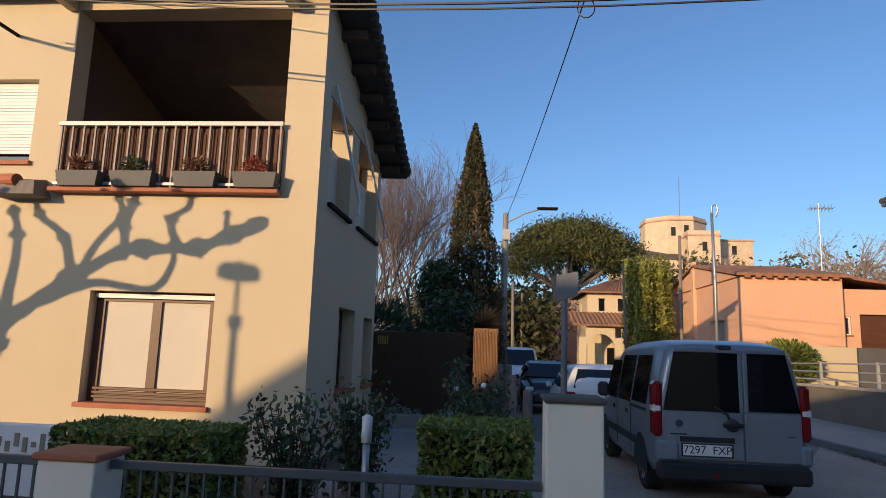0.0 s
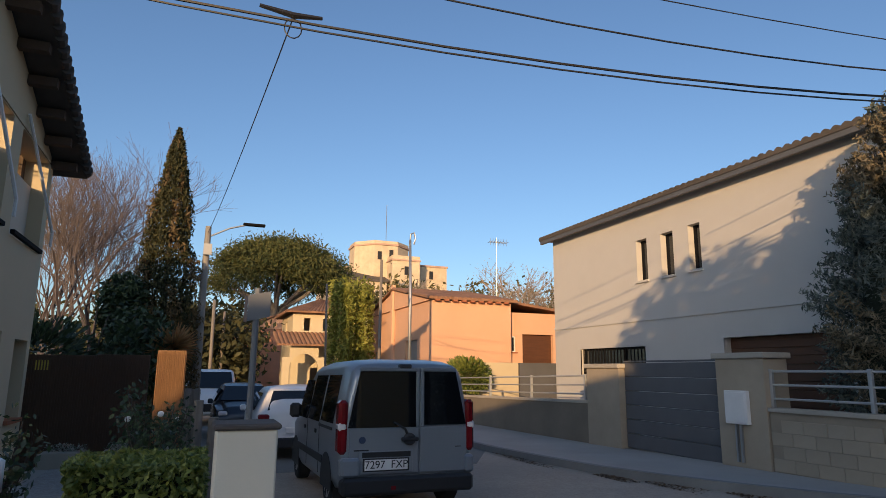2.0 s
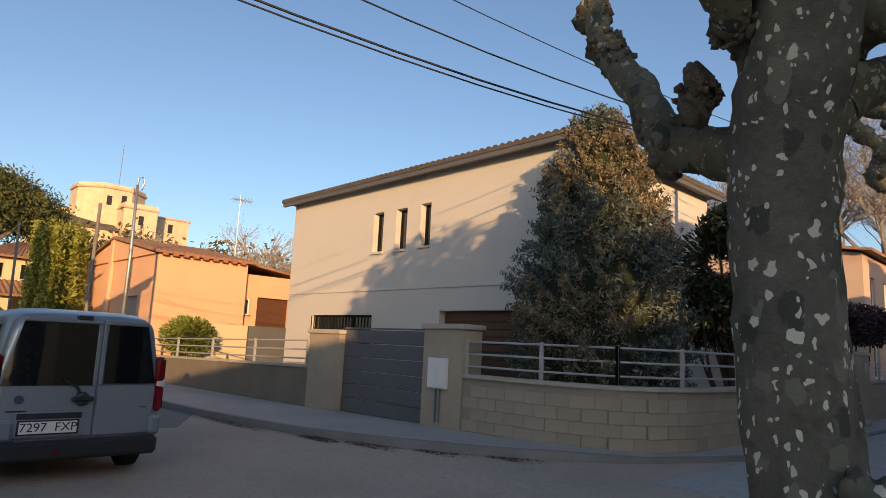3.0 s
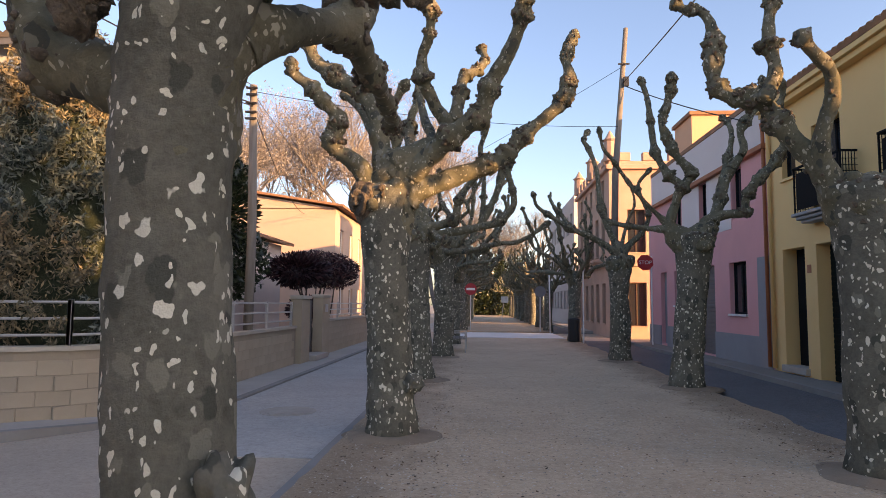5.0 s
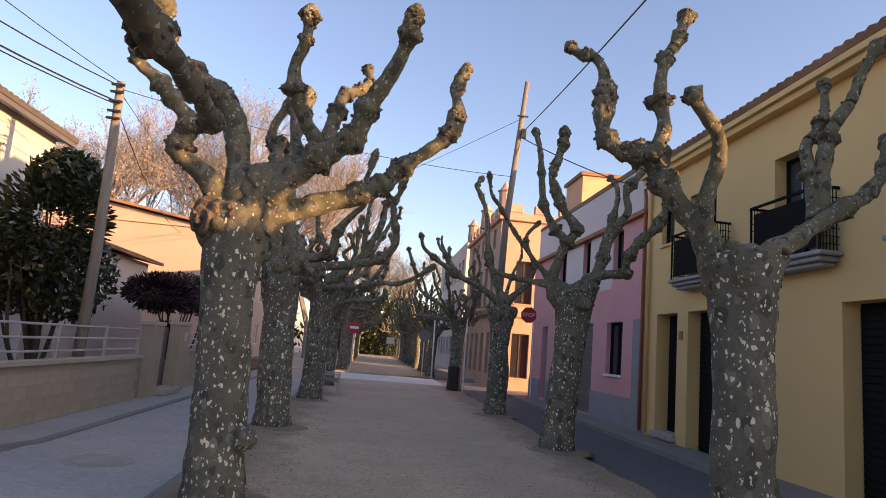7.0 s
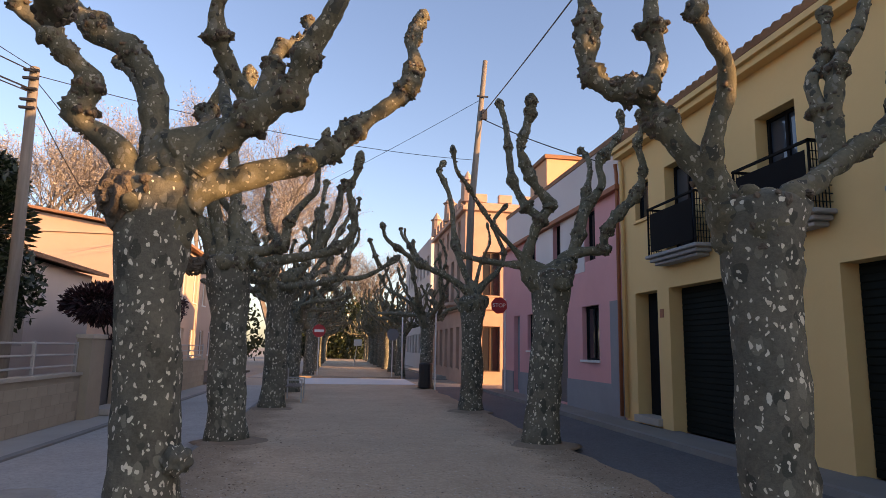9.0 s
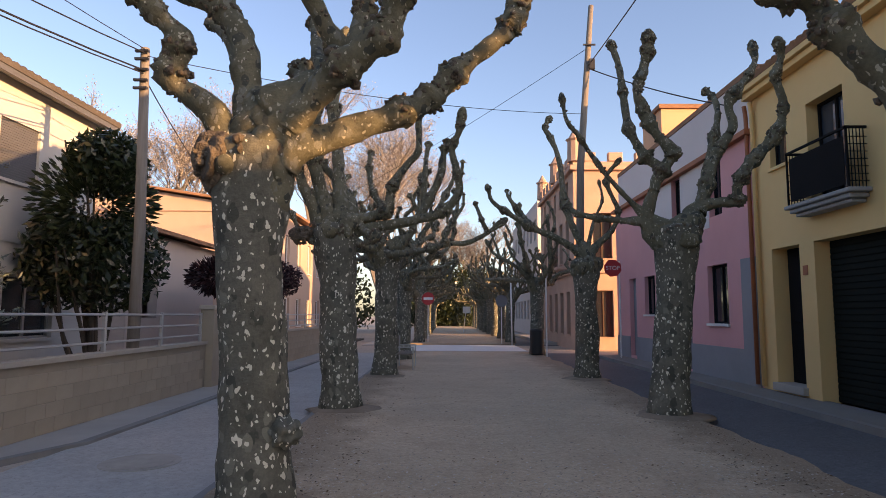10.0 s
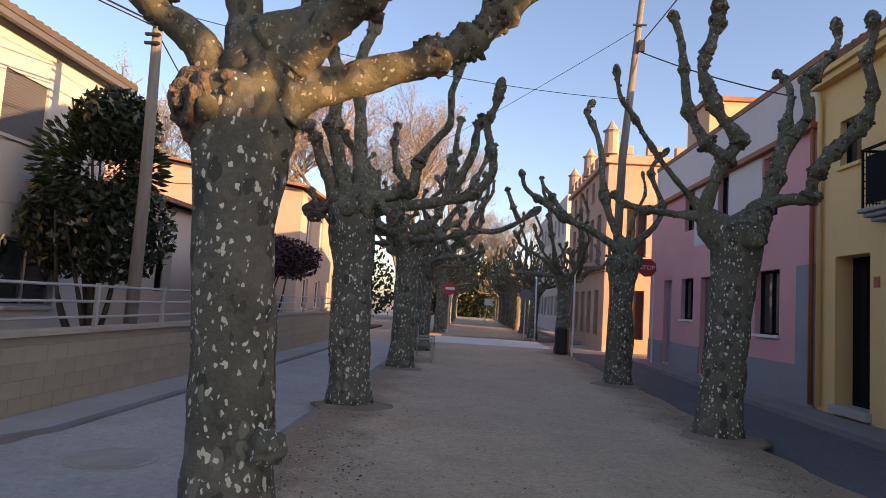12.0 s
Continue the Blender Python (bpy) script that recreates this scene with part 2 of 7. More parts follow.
BARKDK = surface("dark_bark", (0.07, 0.055, 0.042), 0.95, 0, 3.0, 40, 0.3, 0.6, 0.02)
TWIG = surface("pale_twig", (0.27, 0.21, 0.16), 0.95, 0, 3.0, 40, 0.3, 0.2, 0.01)
POLEWOOD = surface("weathered_pole_wood", (0.20, 0.175, 0.15), 0.9, 0, 2.0, 40, 0.25, 0.4, 0.006, None, (8, 8, 0.6))
CONCPOLE = surface("concrete_pole", (0.27, 0.25, 0.22), 0.9, 0, 2.0, 60, 0.15, 0.3, 0.005)
CREAMSH = surface("cream_pier_render", (0.78, 0.71, 0.57), 0.9, 0, 1.0, 90, 0.08, 0.25, 0.004)
BALUST = plain("worn_baluster_paint", (0.30, 0.27, 0.24), 0.6)
RAILDK = plain("grey_fence_paint", (0.075, 0.08, 0.085), 0.5, 0.2)
REEDLT2 = surface("brown_reed_screen", (0.15, 0.075, 0.045), 0.9, 0, 3.0, 60, 0.4, 0.6, 0.02, None, (30, 30, 1))
# near-black green: shade inside foliage put into colour; also covers the wooded hill
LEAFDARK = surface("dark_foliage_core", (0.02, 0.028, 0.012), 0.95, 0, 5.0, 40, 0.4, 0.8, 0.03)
TWIGPUR = surface("winter_twig", (0.10, 0.082, 0.082), 0.95, 0, 3.0, 40, 0.3, 0.2, 0.01)
TWIGDK = surface("grey_twig", (0.19, 0.17, 0.16), 0.95, 0, 3.0, 40, 0.3, 0.2, 0.01)
SOIL = surface("garden_soil", (0.085, 0.065, 0.048), 0.98, 0, 1.0, 40, 0.3, 0.6, 0.02)
LEAFHEDGE = leaf_material("hedge_leaf", (0.065, 0.11, 0.025), (0.26, 0.28, 0.06))
LEAFROSE = leaf_material("rose_leaf", (0.02, 0.036, 0.018), (0.075, 0.11, 0.045))
LEAFMAG = leaf_material("magnolia_leaf", (0.012, 0.022, 0.010), (0.045, 0.06, 0.025), 0.3)
LEAFRED = leaf_material("dark_red_leaf", (0.016, 0.006, 0.008), (0.06, 0.018, 0.02))
# both needle colours run bright at the top end to paint sunlit tufts
LEAFCON = leaf_material("blue_conifer_needle", (0.04, 0.058, 0.052), (0.2, 0.225, 0.185), 0.8)
LEAFCONBR = leaf_material("sunlit_brown_conifer_needle", (0.06, 0.06, 0.04), (0.31, 0.245, 0.15), 0.8)
LEAFCYP = leaf_material("cypress_needle", (0.02, 0.028, 0.010), (0.075, 0.07, 0.025), 0.8)
LEAFPINE = leaf_material("pine_needle", (0.035, 0.055, 0.014), (0.13, 0.13, 0.04), 0.8)
LEAFWIL = leaf_material("willow_leaf", (0.12, 0.15, 0.02), (0.30, 0.30, 0.06), 0.7)
LEAFBUD = leaf_material("budding_leaf", (0.25, 0.225, 0.20), (0.39, 0.35, 0.31), 0.8)
LEAFFL = leaf_material("russet_leaf", (0.09, 0.035, 0.02), (0.24, 0.12, 0.05))
LEAFFL2 = leaf_material("red_flower_leaf", (0.16, 0.03, 0.02), (0.42, 0.12, 0.07))
LEAFWHITE = leaf_material("white_flower", (0.05, 0.08, 0.03), (0.6, 0.58, 0.55))
LEAFCYPBR = leaf_material("sunlit_brown_cypress_needle", (0.07, 0.05, 0.02), (0.17, 0.115, 0.05), 0.8)
LEAFOLIVE = leaf_material("olive_leaf", (0.05, 0.05, 0.016), (0.14, 0.12, 0.045), 0.8)
# loggia walls: the shade of the recess is put into this dark brown
LOGGIASHADE = surface("shade_dark_loggia_render", (0.10, 0.07, 0.048), 0.9, 0, 0.8, 60, 0.15, 0.2, 0.004)
TROUGHGREY = plain("dark_trough_plastic", (0.075, 0.075, 0.075), 0.6)
PATHGREY = ground_cover("garden_path_gravel", (0.36, 0.35, 0.33), (0.2, 0.19, 0.17), (0.55, 0.53, 0.5))
# grey side street asphalt, darkened further in colour for the shade on it
STREETGREY = ground_cover("shaded_street_asphalt", (0.19, 0.175, 0.155), (0.17, 0.155, 0.135), (0.31, 0.28, 0.25), 0.9, 0.3)
# darker copy of the block colour, standing for shade on the side street wall
BLOCKDK = surface("shaded_block_wall", (0.185, 0.155, 0.118), 0.92, 0, 0.8, 70, 0.2, 0.5, 0.008)
LEAFPEB = leaf_material("pebble", (0.20, 0.16, 0.12), (0.60, 0.54, 0.46), 0.9)
LEAFDEAD = leaf_material("dead_leaf", (0.05, 0.03, 0.018), (0.20, 0.12, 0.06), 0.9)
SOILTAN = surface("trodden_soil", (0.27, 0.20, 0.14), 0.97, 0, 2.0, 60, 0.3, 0.8, 0.015)
LEAFDRY = leaf_material("dry_palm_leaf", (0.25, 0.13, 0.05), (0.42, 0.22, 0.08), 0.8)


for dull in (GREENDOOR, METALDK, BARK, BOUGHBARK, ASPHALTDK):
    dull.node_tree.nodes["Principled BSDF"].inputs["Specular IOR Level"].default_value = 0.15


# ---- mesh helpers ----
def part(name, bm, material, parent=None, label="", smooth=False):
    me = bpy.data.meshes.new(name)
    bmesh.ops.recalc_face_normals(bm, faces=bm.faces)
    if smooth:
        for f in bm.faces:
            f.smooth = True
    bm.to_mesh(me)
    bm.free()
    me.materials.append(material)
    ob = new(name, me)
    if parent:
        ob.parent = parent
        ob.matrix_parent_inverse = parent.matrix_basis.inverted()
    if label:
        ob["label"] = label
    return ob


def raw(name, verts, faces, material, parent=None, smooth=False, label=""):
    me = bpy.data.meshes.new(name)
    me.from_pydata(verts, [], faces)
    if smooth:
        me.polygons.foreach_set("use_smooth", [True] * len(me.polygons))
    me.update()
    me.materials.append(material)
    ob = new(name, me)
    if parent:
        ob.parent = parent
        ob.matrix_parent_inverse = parent.matrix_basis.inverted()
    if label:
        ob["label"] = label
    return ob


def thing(name, at, label, category, group="", kind="", rz=0):
    ob = new(name)
    ob.matrix_basis = pose(*at, 0, 0, rz)
    return tagged(ob, label, category, group, kind)


def box(bm, x0, y0, z0, x1, y1, z1, bevel=0.0):
    m = Matrix.Translation(((x0 + x1) / 2, (y0 + y1) / 2, (z0 + z1) / 2)) @ Matrix.Diagonal((abs(x1 - x0), abs(y1 - y0), abs(z1 - z0), 1))
    r = bmesh.ops.create_cube(bm, size=1, matrix=m)
    if bevel:
        vs = set(r["verts"])
        es = [e for e in bm.edges if e.verts[0] in vs and e.verts[1] in vs]
        bmesh.ops.bevel(bm, geom=es, offset=bevel, segments=1, affect="EDGES", profile=0.5)
    return bm


def boxes(*rows, bevel=0.0):
    bm = bmesh.new()
    for r in rows:
        box(bm, *r, bevel=bevel)
    return bm


def prism(pts, z0, z1, bm=None):
    """Upright prism over a plan outline."""
    bm = bm or bmesh.new()
    lo = [bm.verts.new((x, y, z0)) for x, y in pts]
    hi = [bm.verts.new((x, y, z1)) for x, y in pts]
    bm.faces.new(lo[::-1])
    bm.faces.new(hi)
    for i in range(len(pts)):
        j = (i + 1) % len(pts)
        bm.faces.new((lo[i], lo[j], hi[j], hi[i]))
    return bm


def solid(rings, bm=None, close=True):
    """Skin through rings of equal count, capped."""
    bm = bm or bmesh.new()
    vs = [[bm.verts.new(p) for p in r] for r in rings]
    n = len(rings[0])
    for a, b in zip(vs, vs[1:]):
        for i in range(n):
            bm.faces.new((a[i], a[(i + 1) % n], b[(i + 1) % n], b[i]))
    if close:
        bm.faces.new(vs[0][::-1])
        bm.faces.new(vs[-1])
    return bm


def tube(bm, pts, rads, seg=8, rough=0.0, cap=True):
    pts = [Vector(p) for p in pts]
    rings = []
    up = Vector((0.3, 0.2, 1)).normalized()
    for i, p in enumerate(pts):
        d = (pts[min(i + 1, len(pts) - 1)] - pts[max(i - 1, 0)])
        if d.length < 1e-6:
            d = Vector((0, 0, 1))
        d.normalize()
        a = d.cross(up if abs(d.dot(up)) < 0.95 else Vector((1, 0, 0))).normalized()
        b = d.cross(a)
        r = rads[i] if isinstance(rads, (list, tuple)) else rads
        ring = []
        for k in range(seg):
            w = 2 * math.pi * k / seg
            v = a * math.cos(w) + b * math.sin(w)
            rr = r
            if rough:
                q = p * 3.1 + v * 1.7
                rr = r * (1 + rough * noise.noise(q) + rough * 0.6 * noise.noise(q * 2.7) + rough * 0.5 * noise.noise(p * 17 + v * 2.6))
            ring.append(p + v * rr)
        rings.append(ring)
    return solid(rings, bm, cap)


def smooth_path(pts, n):
    """Catmull-Rom through pts, n steps a span."""
    p = [Vector(q) for q in pts]
    p = [2 * p[0] - p[1]] + p + [2 * p[-1] - p[-2]]
    out = []
    for i in range(1, len(p) - 2):
        for k in range(n):
            t = k / n
            a, b, c, d = p[i - 1:i + 3]
            out.append(0.5 * (2 * b + (c - a) * t + (2 * a - 5 * b + 4 * c - d) * t * t + (3 * b - a - 3 * c + d) * t ** 3))
    return out + [p[-2]]


def cable(name, a, b, sag, r, label="black overhead cable strung between poles", material=None):
    pts = [Vector(a).lerp(Vector(b), k / 16) - Vector((0, 0, sag * 4 * (k / 16) * (1 - k / 16))) for k in range(17)]
    bm = bmesh.new()
    tube(bm, pts, r, 5)
    return tagged(part(name, bm, material or BLACKP), label, "cable")


def wall_slab(along, at, thick, u0, u1, z0, z1, holes=(), bm=None):
    """A wall along 'x' or 'y' with rectangular openings through it. at: its outer face; thick: signed depth behind it."""
    bm = bm or bmesh.new()
    us = sorted({u0, u1, *[h[0] for h in holes], *[h[1] for h in holes]})
    zs = sorted({z0, z1, *[h[2] for h in holes], *[h[3] for h in holes]})
    us, zs = [u for u in us if u0 <= u <= u1], [z for z in zs if z0 <= z <= z1]
    grid = {}
    def v(i, j, k):
        key = (i, j, k)
        if key not in grid:
            d = at + thick * k
            grid[key] = bm.verts.new((us[i], d, zs[j]) if along == "x" else (d, us[i], zs[j]))
        return grid[key]
    full = {}
    for i in range(len(us) - 1):
        for j in range(len(zs) - 1):
            cu, cz = (us[i] + us[i + 1]) / 2, (zs[j] + zs[j + 1]) / 2
            full[i, j] = not any(h[0] < cu < h[1] and h[2] < cz < h[3] for h in holes)
    for (i, j), f in full.items():
        if not f:
            continue
        for k in (0, 1):
            bm.faces.new((v(i, j, k), v(i + 1, j, k), v(i + 1, j + 1, k), v(i, j + 1, k)))
        for (di, dj), (p, q) in {(-1, 0): ((i, j), (i, j + 1)), (1, 0): ((i + 1, j), (i + 1, j + 1)), (0, -1): ((i, j), (i + 1, j)), (0, 1): ((i, j + 1), (i + 1, j + 1))}.items():
            if not full.get((i + di, j + dj), False):
                bm.faces.new((v(*p, 0), v(*q, 0), v(*q, 1), v(*p, 1)))
    return bm


def leaf_cloud(name, pts, size, material, parent=None, seed=0, flat=0.0, label="", aspect=0.5):
    """Many small pointed leaves, one rhombus each, at the given points."""
    rng = np.random.default_rng(seed)
    p = np.asarray(pts, float)
    n = len(p)
    d = rng.normal(size=(n, 3))
    d[:, 2] += flat
    d /= np.linalg.norm(d, axis=1)[:, None]
    e = np.cross(d, rng.normal(size=(n, 3)))
    e /= np.linalg.norm(e, axis=1)[:, None]
    s = size * rng.uniform(0.6, 1.35, (n, 1))
    v = np.stack([p - d * s, p + e * s * aspect, p + d * s, p - e * s * aspect], 1).reshape(-1, 3)
    f = np.arange(4 * n).reshape(-1, 4)
    return raw(name, v.tolist(), f.tolist(), material, parent, False, label)


def ribbed_roof(name, corners, material, parent, pitch=0.2, amp=0.035, thick=0.09, label=""):
    """Clay tile roof: corners = eave a, eave b, ridge b, ridge a; half-round rows run up the slope and stand proud at the eave."""
    a, b, c, d = [Vector(q) for q in corners]
    nrm = (b - a).cross(d - a).normalized()
    if nrm.z < 0:
        nrm = -nrm
    rows = max(2, int((b - a).length / pitch))
    verts, faces = [], []
    steps = 4
    n = rows * steps
    for i in range(n + 1):
        t = i / n
        lift = abs(math.sin(math.pi * i / steps)) * amp * 1.6
        for e, f in ((a, b), (d, c)):
            q = e.lerp(f, t)
            verts.append(q + nrm * (thick + lift))
            verts.append(q)
    for i in range(n):
        k = 4 * i
        faces += [(k, k + 4, k + 6, k + 2), (k + 1, k + 3, k + 7, k + 5), (k, k + 1, k + 5, k + 4), (k + 2, k + 6, k + 7, k + 3)]
    faces += [(0, 2, 3, 1), (4 * n, 4 * n + 1, 4 * n + 3, 4 * n + 2)]
    return raw(name, verts, faces, material, parent, False, label)


def street_z(x):
    """Street level, falling gently to the west."""
    return -0.10 - 0.020 * min(max(-x - 3.5, 0), 40)

# ---- ground, roads, pavements ----
xs = [-900, -300, -120, -60, -43.5] + list(np.arange(-40, -3, 3.0)) + [-3.5, 0, 30, 120, 300, 900]
ys = [-900, -200, -60, -20, 0, 20, 60, 200, 900]
verts = [(x, y, street_z(x)) for x in xs for y in ys]
ny = len(ys)
faces = [(i * ny + j, (i + 1) * ny + j, (i + 1) * ny + j + 1, i * ny + j + 1) for i in range(len(xs) - 1) for j in range(ny - 1)]
tagged(raw("ground", verts, faces, DUSTY), "dusty grey asphalt of the street crossing", "ground", "", "structure")


def strip(name, rows, z, material, label, category, lift=0.0):
    """A paved strip through pairs of edge points, with a solid edge."""
    bm = bmesh.new()
    rings = []
    for (x0, y0), (x1, y1) in rows:
        za = z(x0) if callable(z) else z
        zb = z(x1) if callable(z) else z
        rings.append([(x0, y0, za), (x1, y1, zb), (x1, y1, zb - 0.5), (x0, y0, za - 0.5)])
    solid(rings, bm)
    return tagged(part(name, bm, material), label, category, "", "structure")


strip("road_west", [((-4.6, 6.5), (-2.0, 6.5)), ((-4.6, 29.5), (-2.0, 29.5))], -0.092, ASPHALT, "smooth grey asphalt lane beside the promenade", "road")
strip("road_west_far", [((-4.6, 36.5), (-2.0, 36.5)), ((-4.6, 130), (-2.0, 130))], -0.092, ASPHALT, "smooth grey asphalt lane beside the promenade", "road")
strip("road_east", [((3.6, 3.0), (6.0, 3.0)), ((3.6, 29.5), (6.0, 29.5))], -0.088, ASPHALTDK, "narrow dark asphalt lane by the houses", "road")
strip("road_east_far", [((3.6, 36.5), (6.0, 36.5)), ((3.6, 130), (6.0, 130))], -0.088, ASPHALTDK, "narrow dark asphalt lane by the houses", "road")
strip("side_street", [((x, -1.1), (x, 5.0)) for x in (-60, -43.5, -30, -20, -14.5)] + [((-12.5, -0.4), (-12.5, 3.9))], lambda x: street_z(x) + 0.005, STREETGREY, "worn grey asphalt of the side street, darkened for shade", "road")
strip("promenade", [((-0.6, 0.9), (2.2, 0.9)), ((-1.7, 1.4), (3.3, 1.4))] + [((-2.1 - 0.05 * noise.noise(Vector((y * 1.1, 0, 0))) - 0.03 * noise.noise(Vector((y * 4, 0, 0))), y), (3.66 + 0.16 * noise.noise(Vector((0, y * 0.8, 5))) + 0.05 * noise.noise(Vector((0, y * 4, 5))), y)) for y in np.arange(2.2, 29.4, 0.2)], 0.0, GRAVEL, "compacted tan gravel of the tree-lined promenade", "path")
strip("promenade_far", [((-2.1, 36.6), (3.65, 36.6)), ((-2.1, 92), (3.65, 92))], 0.0, GRAVEL, "compacted tan gravel of the tree-lined promenade", "path")
strip("crossing_paving", [((-2.1, 29.32), (3.4, 29.32)), ((-2.1, 34.6), (3.4, 34.6))], 0.006, BANDPALE, "pale paved band across the path", "pavement")
pave_z = lambda x: street_z(x) + 0.13 if x < -6 else street_z(-6) + 0.13 - 0.04
outer = [(-60, 4.9), (-14, 5.0), (-12, 5.1), (-10.5, 5.25), (-9.3, 5.55), (-8.1, 5.98), (-7.1, 6.45), (-6.2, 7.05), (-5.5, 7.85), (-5.0, 8.85), (-4.5, 10.2), (-4.42, 29)]
inner = [(-60, 7.9), (-14, 7.9), (-12, 7.9), (-10.5, 7.9), (-9.3, 7.9), (-8.4, 7.9), (-7.4, 8.0), (-6.7, 8.2), (-6.1, 8.6), (-5.7, 9.3), (-5.5, 10.2), (-5.5, 29)]
inset = lambda p, q, d: (p[0] + (q[0] - p[0]) * d / math.dist(p, q), p[1] + (q[1] - p[1]) * d / math.dist(p, q))
kerb_in = [inset(a, b, 0.13) for a, b in zip(outer, inner)]
strip("pavement_west", list(zip(kerb_in, inner)), pave_z, PAVING, "worn grey concrete pavement round the garden wall", "pavement")
strip("kerb_west", list(zip(outer, kerb_in)), lambda x: pave_z(x) + 0.004, KERB, "grey kerb stones round the street corner", "kerb")
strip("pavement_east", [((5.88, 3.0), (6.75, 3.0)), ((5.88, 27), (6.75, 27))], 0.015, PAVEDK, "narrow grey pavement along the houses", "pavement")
strip("kerb_east", [((5.75, 3.0), (5.88, 3.0)), ((5.75, 27), (5.88, 27))], 0.018, KERB, "grey kerb of the narrow pavement", "kerb")
strip("pavement_east_far", [((5.4, 37), (6.4, 37)), ((5.4, 130), (6.4, 130))], 0.06, PAVING, "narrow grey pavement along the houses", "pavement")
strip("kerb_promenade", [((-2.2, 2.6), (-2.0, 2.6)), ((-2.2, 29.3), (-2.0, 29.3))], -0.012, KERB, "worn stone edging of the gravel path", "kerb")
strip("garden_ground", [((-40, -30), (-5.4, -30)), ((-40, -1.15), (-5.4, -1.15))], lambda x: street_z(x) + 0.04, SOIL, "dark soil of the front garden", "ground")
strip("garden_path", [((-14.2, -3.5), (-14.2, -2.2)), ((-5.6, -3.4), (-5.6, -2.1))], lambda x: street_z(x) + 0.06, PATHGREY, "grey gravel path through the front garden", "path")
strip("garden_ground_west", [((-40, 7.9), (-5.6, 9.4)), ((-40, 45), (-5.6, 45))], lambda x: street_z(x) + 0.1, SOIL, "bare soil of the walled garden", "ground")


# ---- buildings ----
def window(house, name, along, at, inward, u0, u1, z0, z1, frame_mat, deep=0.18, panes=2, sill=None, shutter=0.0, pane_mat=None, blind_mat=BLIND, w=0.06):
    """Framed window set back in its opening; sill and roller blind where it has them."""
    d = at + inward * deep
    def bx(bm, ua, ub, za, zb, da, db):
        box(bm, *((ua, da, za, ub, db, zb) if along == "x" else (da, ua, za, db, ub, zb)))
    bm = bmesh.new()
    lo, hi = d - 0.03, d + 0.03
    bx(bm, u0, u1, z0, z0 + w, lo, hi)
    bx(bm, u0, u1, z1 - w, z1, lo, hi)
    n = max(1, panes)
    for i in range(n + 1):
        c = u0 + (u1 - u0) * i / n
        a = min(max(c - w / 2, u0), u1 - w)
        bx(bm, a, a + w, z0 + w, z1 - w, lo, hi)
    fr = part(name, bm, frame_mat, house)
    for i in range(n):
        a, b = u0 + (u1 - u0) * i / n, u0 + (u1 - u0) * (i + 1) / n
        bm = bmesh.new()
        bx(bm, a + 0.02, b - 0.02, z0 + 0.02, z1 - 0.02, d + inward * 0.005, d + inward * 0.02)
        part("pane", bm, pane_mat or GLASS, fr)
    if sill:
        bm = bmesh.new()
        bx(bm, u0 - 0.04, u1 + 0.04, z0 - 0.05, z0 + 0.012, at - inward * 0.06, at + inward * (deep - 0.03))
        part("sill", bm, sill, fr)
    if shutter:
        zc = z1 - (z1 - z0) * shutter
        k = int((z1 - zc) / 0.05)
        for j in range(k):
            bm = bmesh.new()
            bx(bm, u0 + 0.01, u1 - 0.01, z1 - (j + 1) * 0.05 + 0.006, z1 - j * 0.05, d - inward * 0.07, d - inward * 0.045)
            part("shutter_slat", bm, blind_mat, fr)
    return fr


def gable_roof(house, x0, x1, y0, y1, ze, zr, ridge, material, over=0.35, thick=0.08):
    """Two ribbed slopes and the ridge along 'x' or 'y'."""
    if ridge == "x":
        ym = (y0 + y1) / 2
        s1 = [(x0 - over, y0 - over, ze), (x1 + over, y0 - over, ze), (x1 + over, ym, zr), (x0 - over, ym, zr)]
        s2 = [(x1 + over, y1 + over, ze), (x0 - over, y1 + over, ze), (x0 - over, ym, zr), (x1 + over, ym, zr)]
        gab = [[(x, y0, ze - 0.02), (x, y1, ze - 0.02), (x, ym, zr - 0.05)] for x in (x0 + 0.01, x1 - 0.01)]
    else:
        xm = (x0 + x1) / 2
        s1 = [(x0 - over, y1 + over, ze), (x0 - over, y0 - over, ze), (xm, y0 - over, zr), (xm, y1 + over, zr)]
        s2 = [(x1 + over, y0 - over, ze), (x1 + over, y1 + over, ze), (xm, y1 + over, zr), (xm, y0 - over, zr)]
        gab = [[(x0, y, ze - 0.02), (x1, y, ze - 0.02), (xm, y, zr - 0.05)] for y in (y0 + 0.01, y1 - 0.01)]
    for s in (s1, s2):
        ribbed_roof("roof", s, material, house, 0.22, 0.035, thick)
    return gab


def shell(house, x0, x1, y0, y1, z0, z1, material, holes=None, thick=0.3):
    """Four outer walls. holes: side letter to openings (u0, u1, z0, z1)."""
    holes = holes or {}
    part("wall", wall_slab("x", y0, thick, x0, x1, z0, z1, holes.get("s", ())), material, house)
    part("wall", wall_slab("x", y1, -thick, x0, x1, z0, z1, holes.get("n", ())), material, house)
    part("wall", wall_slab("y", x0, thick, y0 + thick, y1 - thick, z0, z1, holes.get("w", ())), material, house)
    part("wall", wall_slab("y", x1, -thick, y0 + thick, y1 - thick, z0, z1, holes.get("e", ())), material, house)
    part("room_floor", boxes((x0 + thick, y0 + thick, z0 + 0.02, x1 - thick, y1 - thick, z0 + 0.1)), PAVING, house)


def gable_fill(house, gab, material):
    for g in gab:
        a = [Vector(p) for p in g]
        n = (a[1] - a[0]).cross(a[2] - a[0]).normalized() * 0.12
        bm = bmesh.new()
        solid([[p - n for p in a], [p + n for p in a]], bm)
        part("gable", bm, material, house)


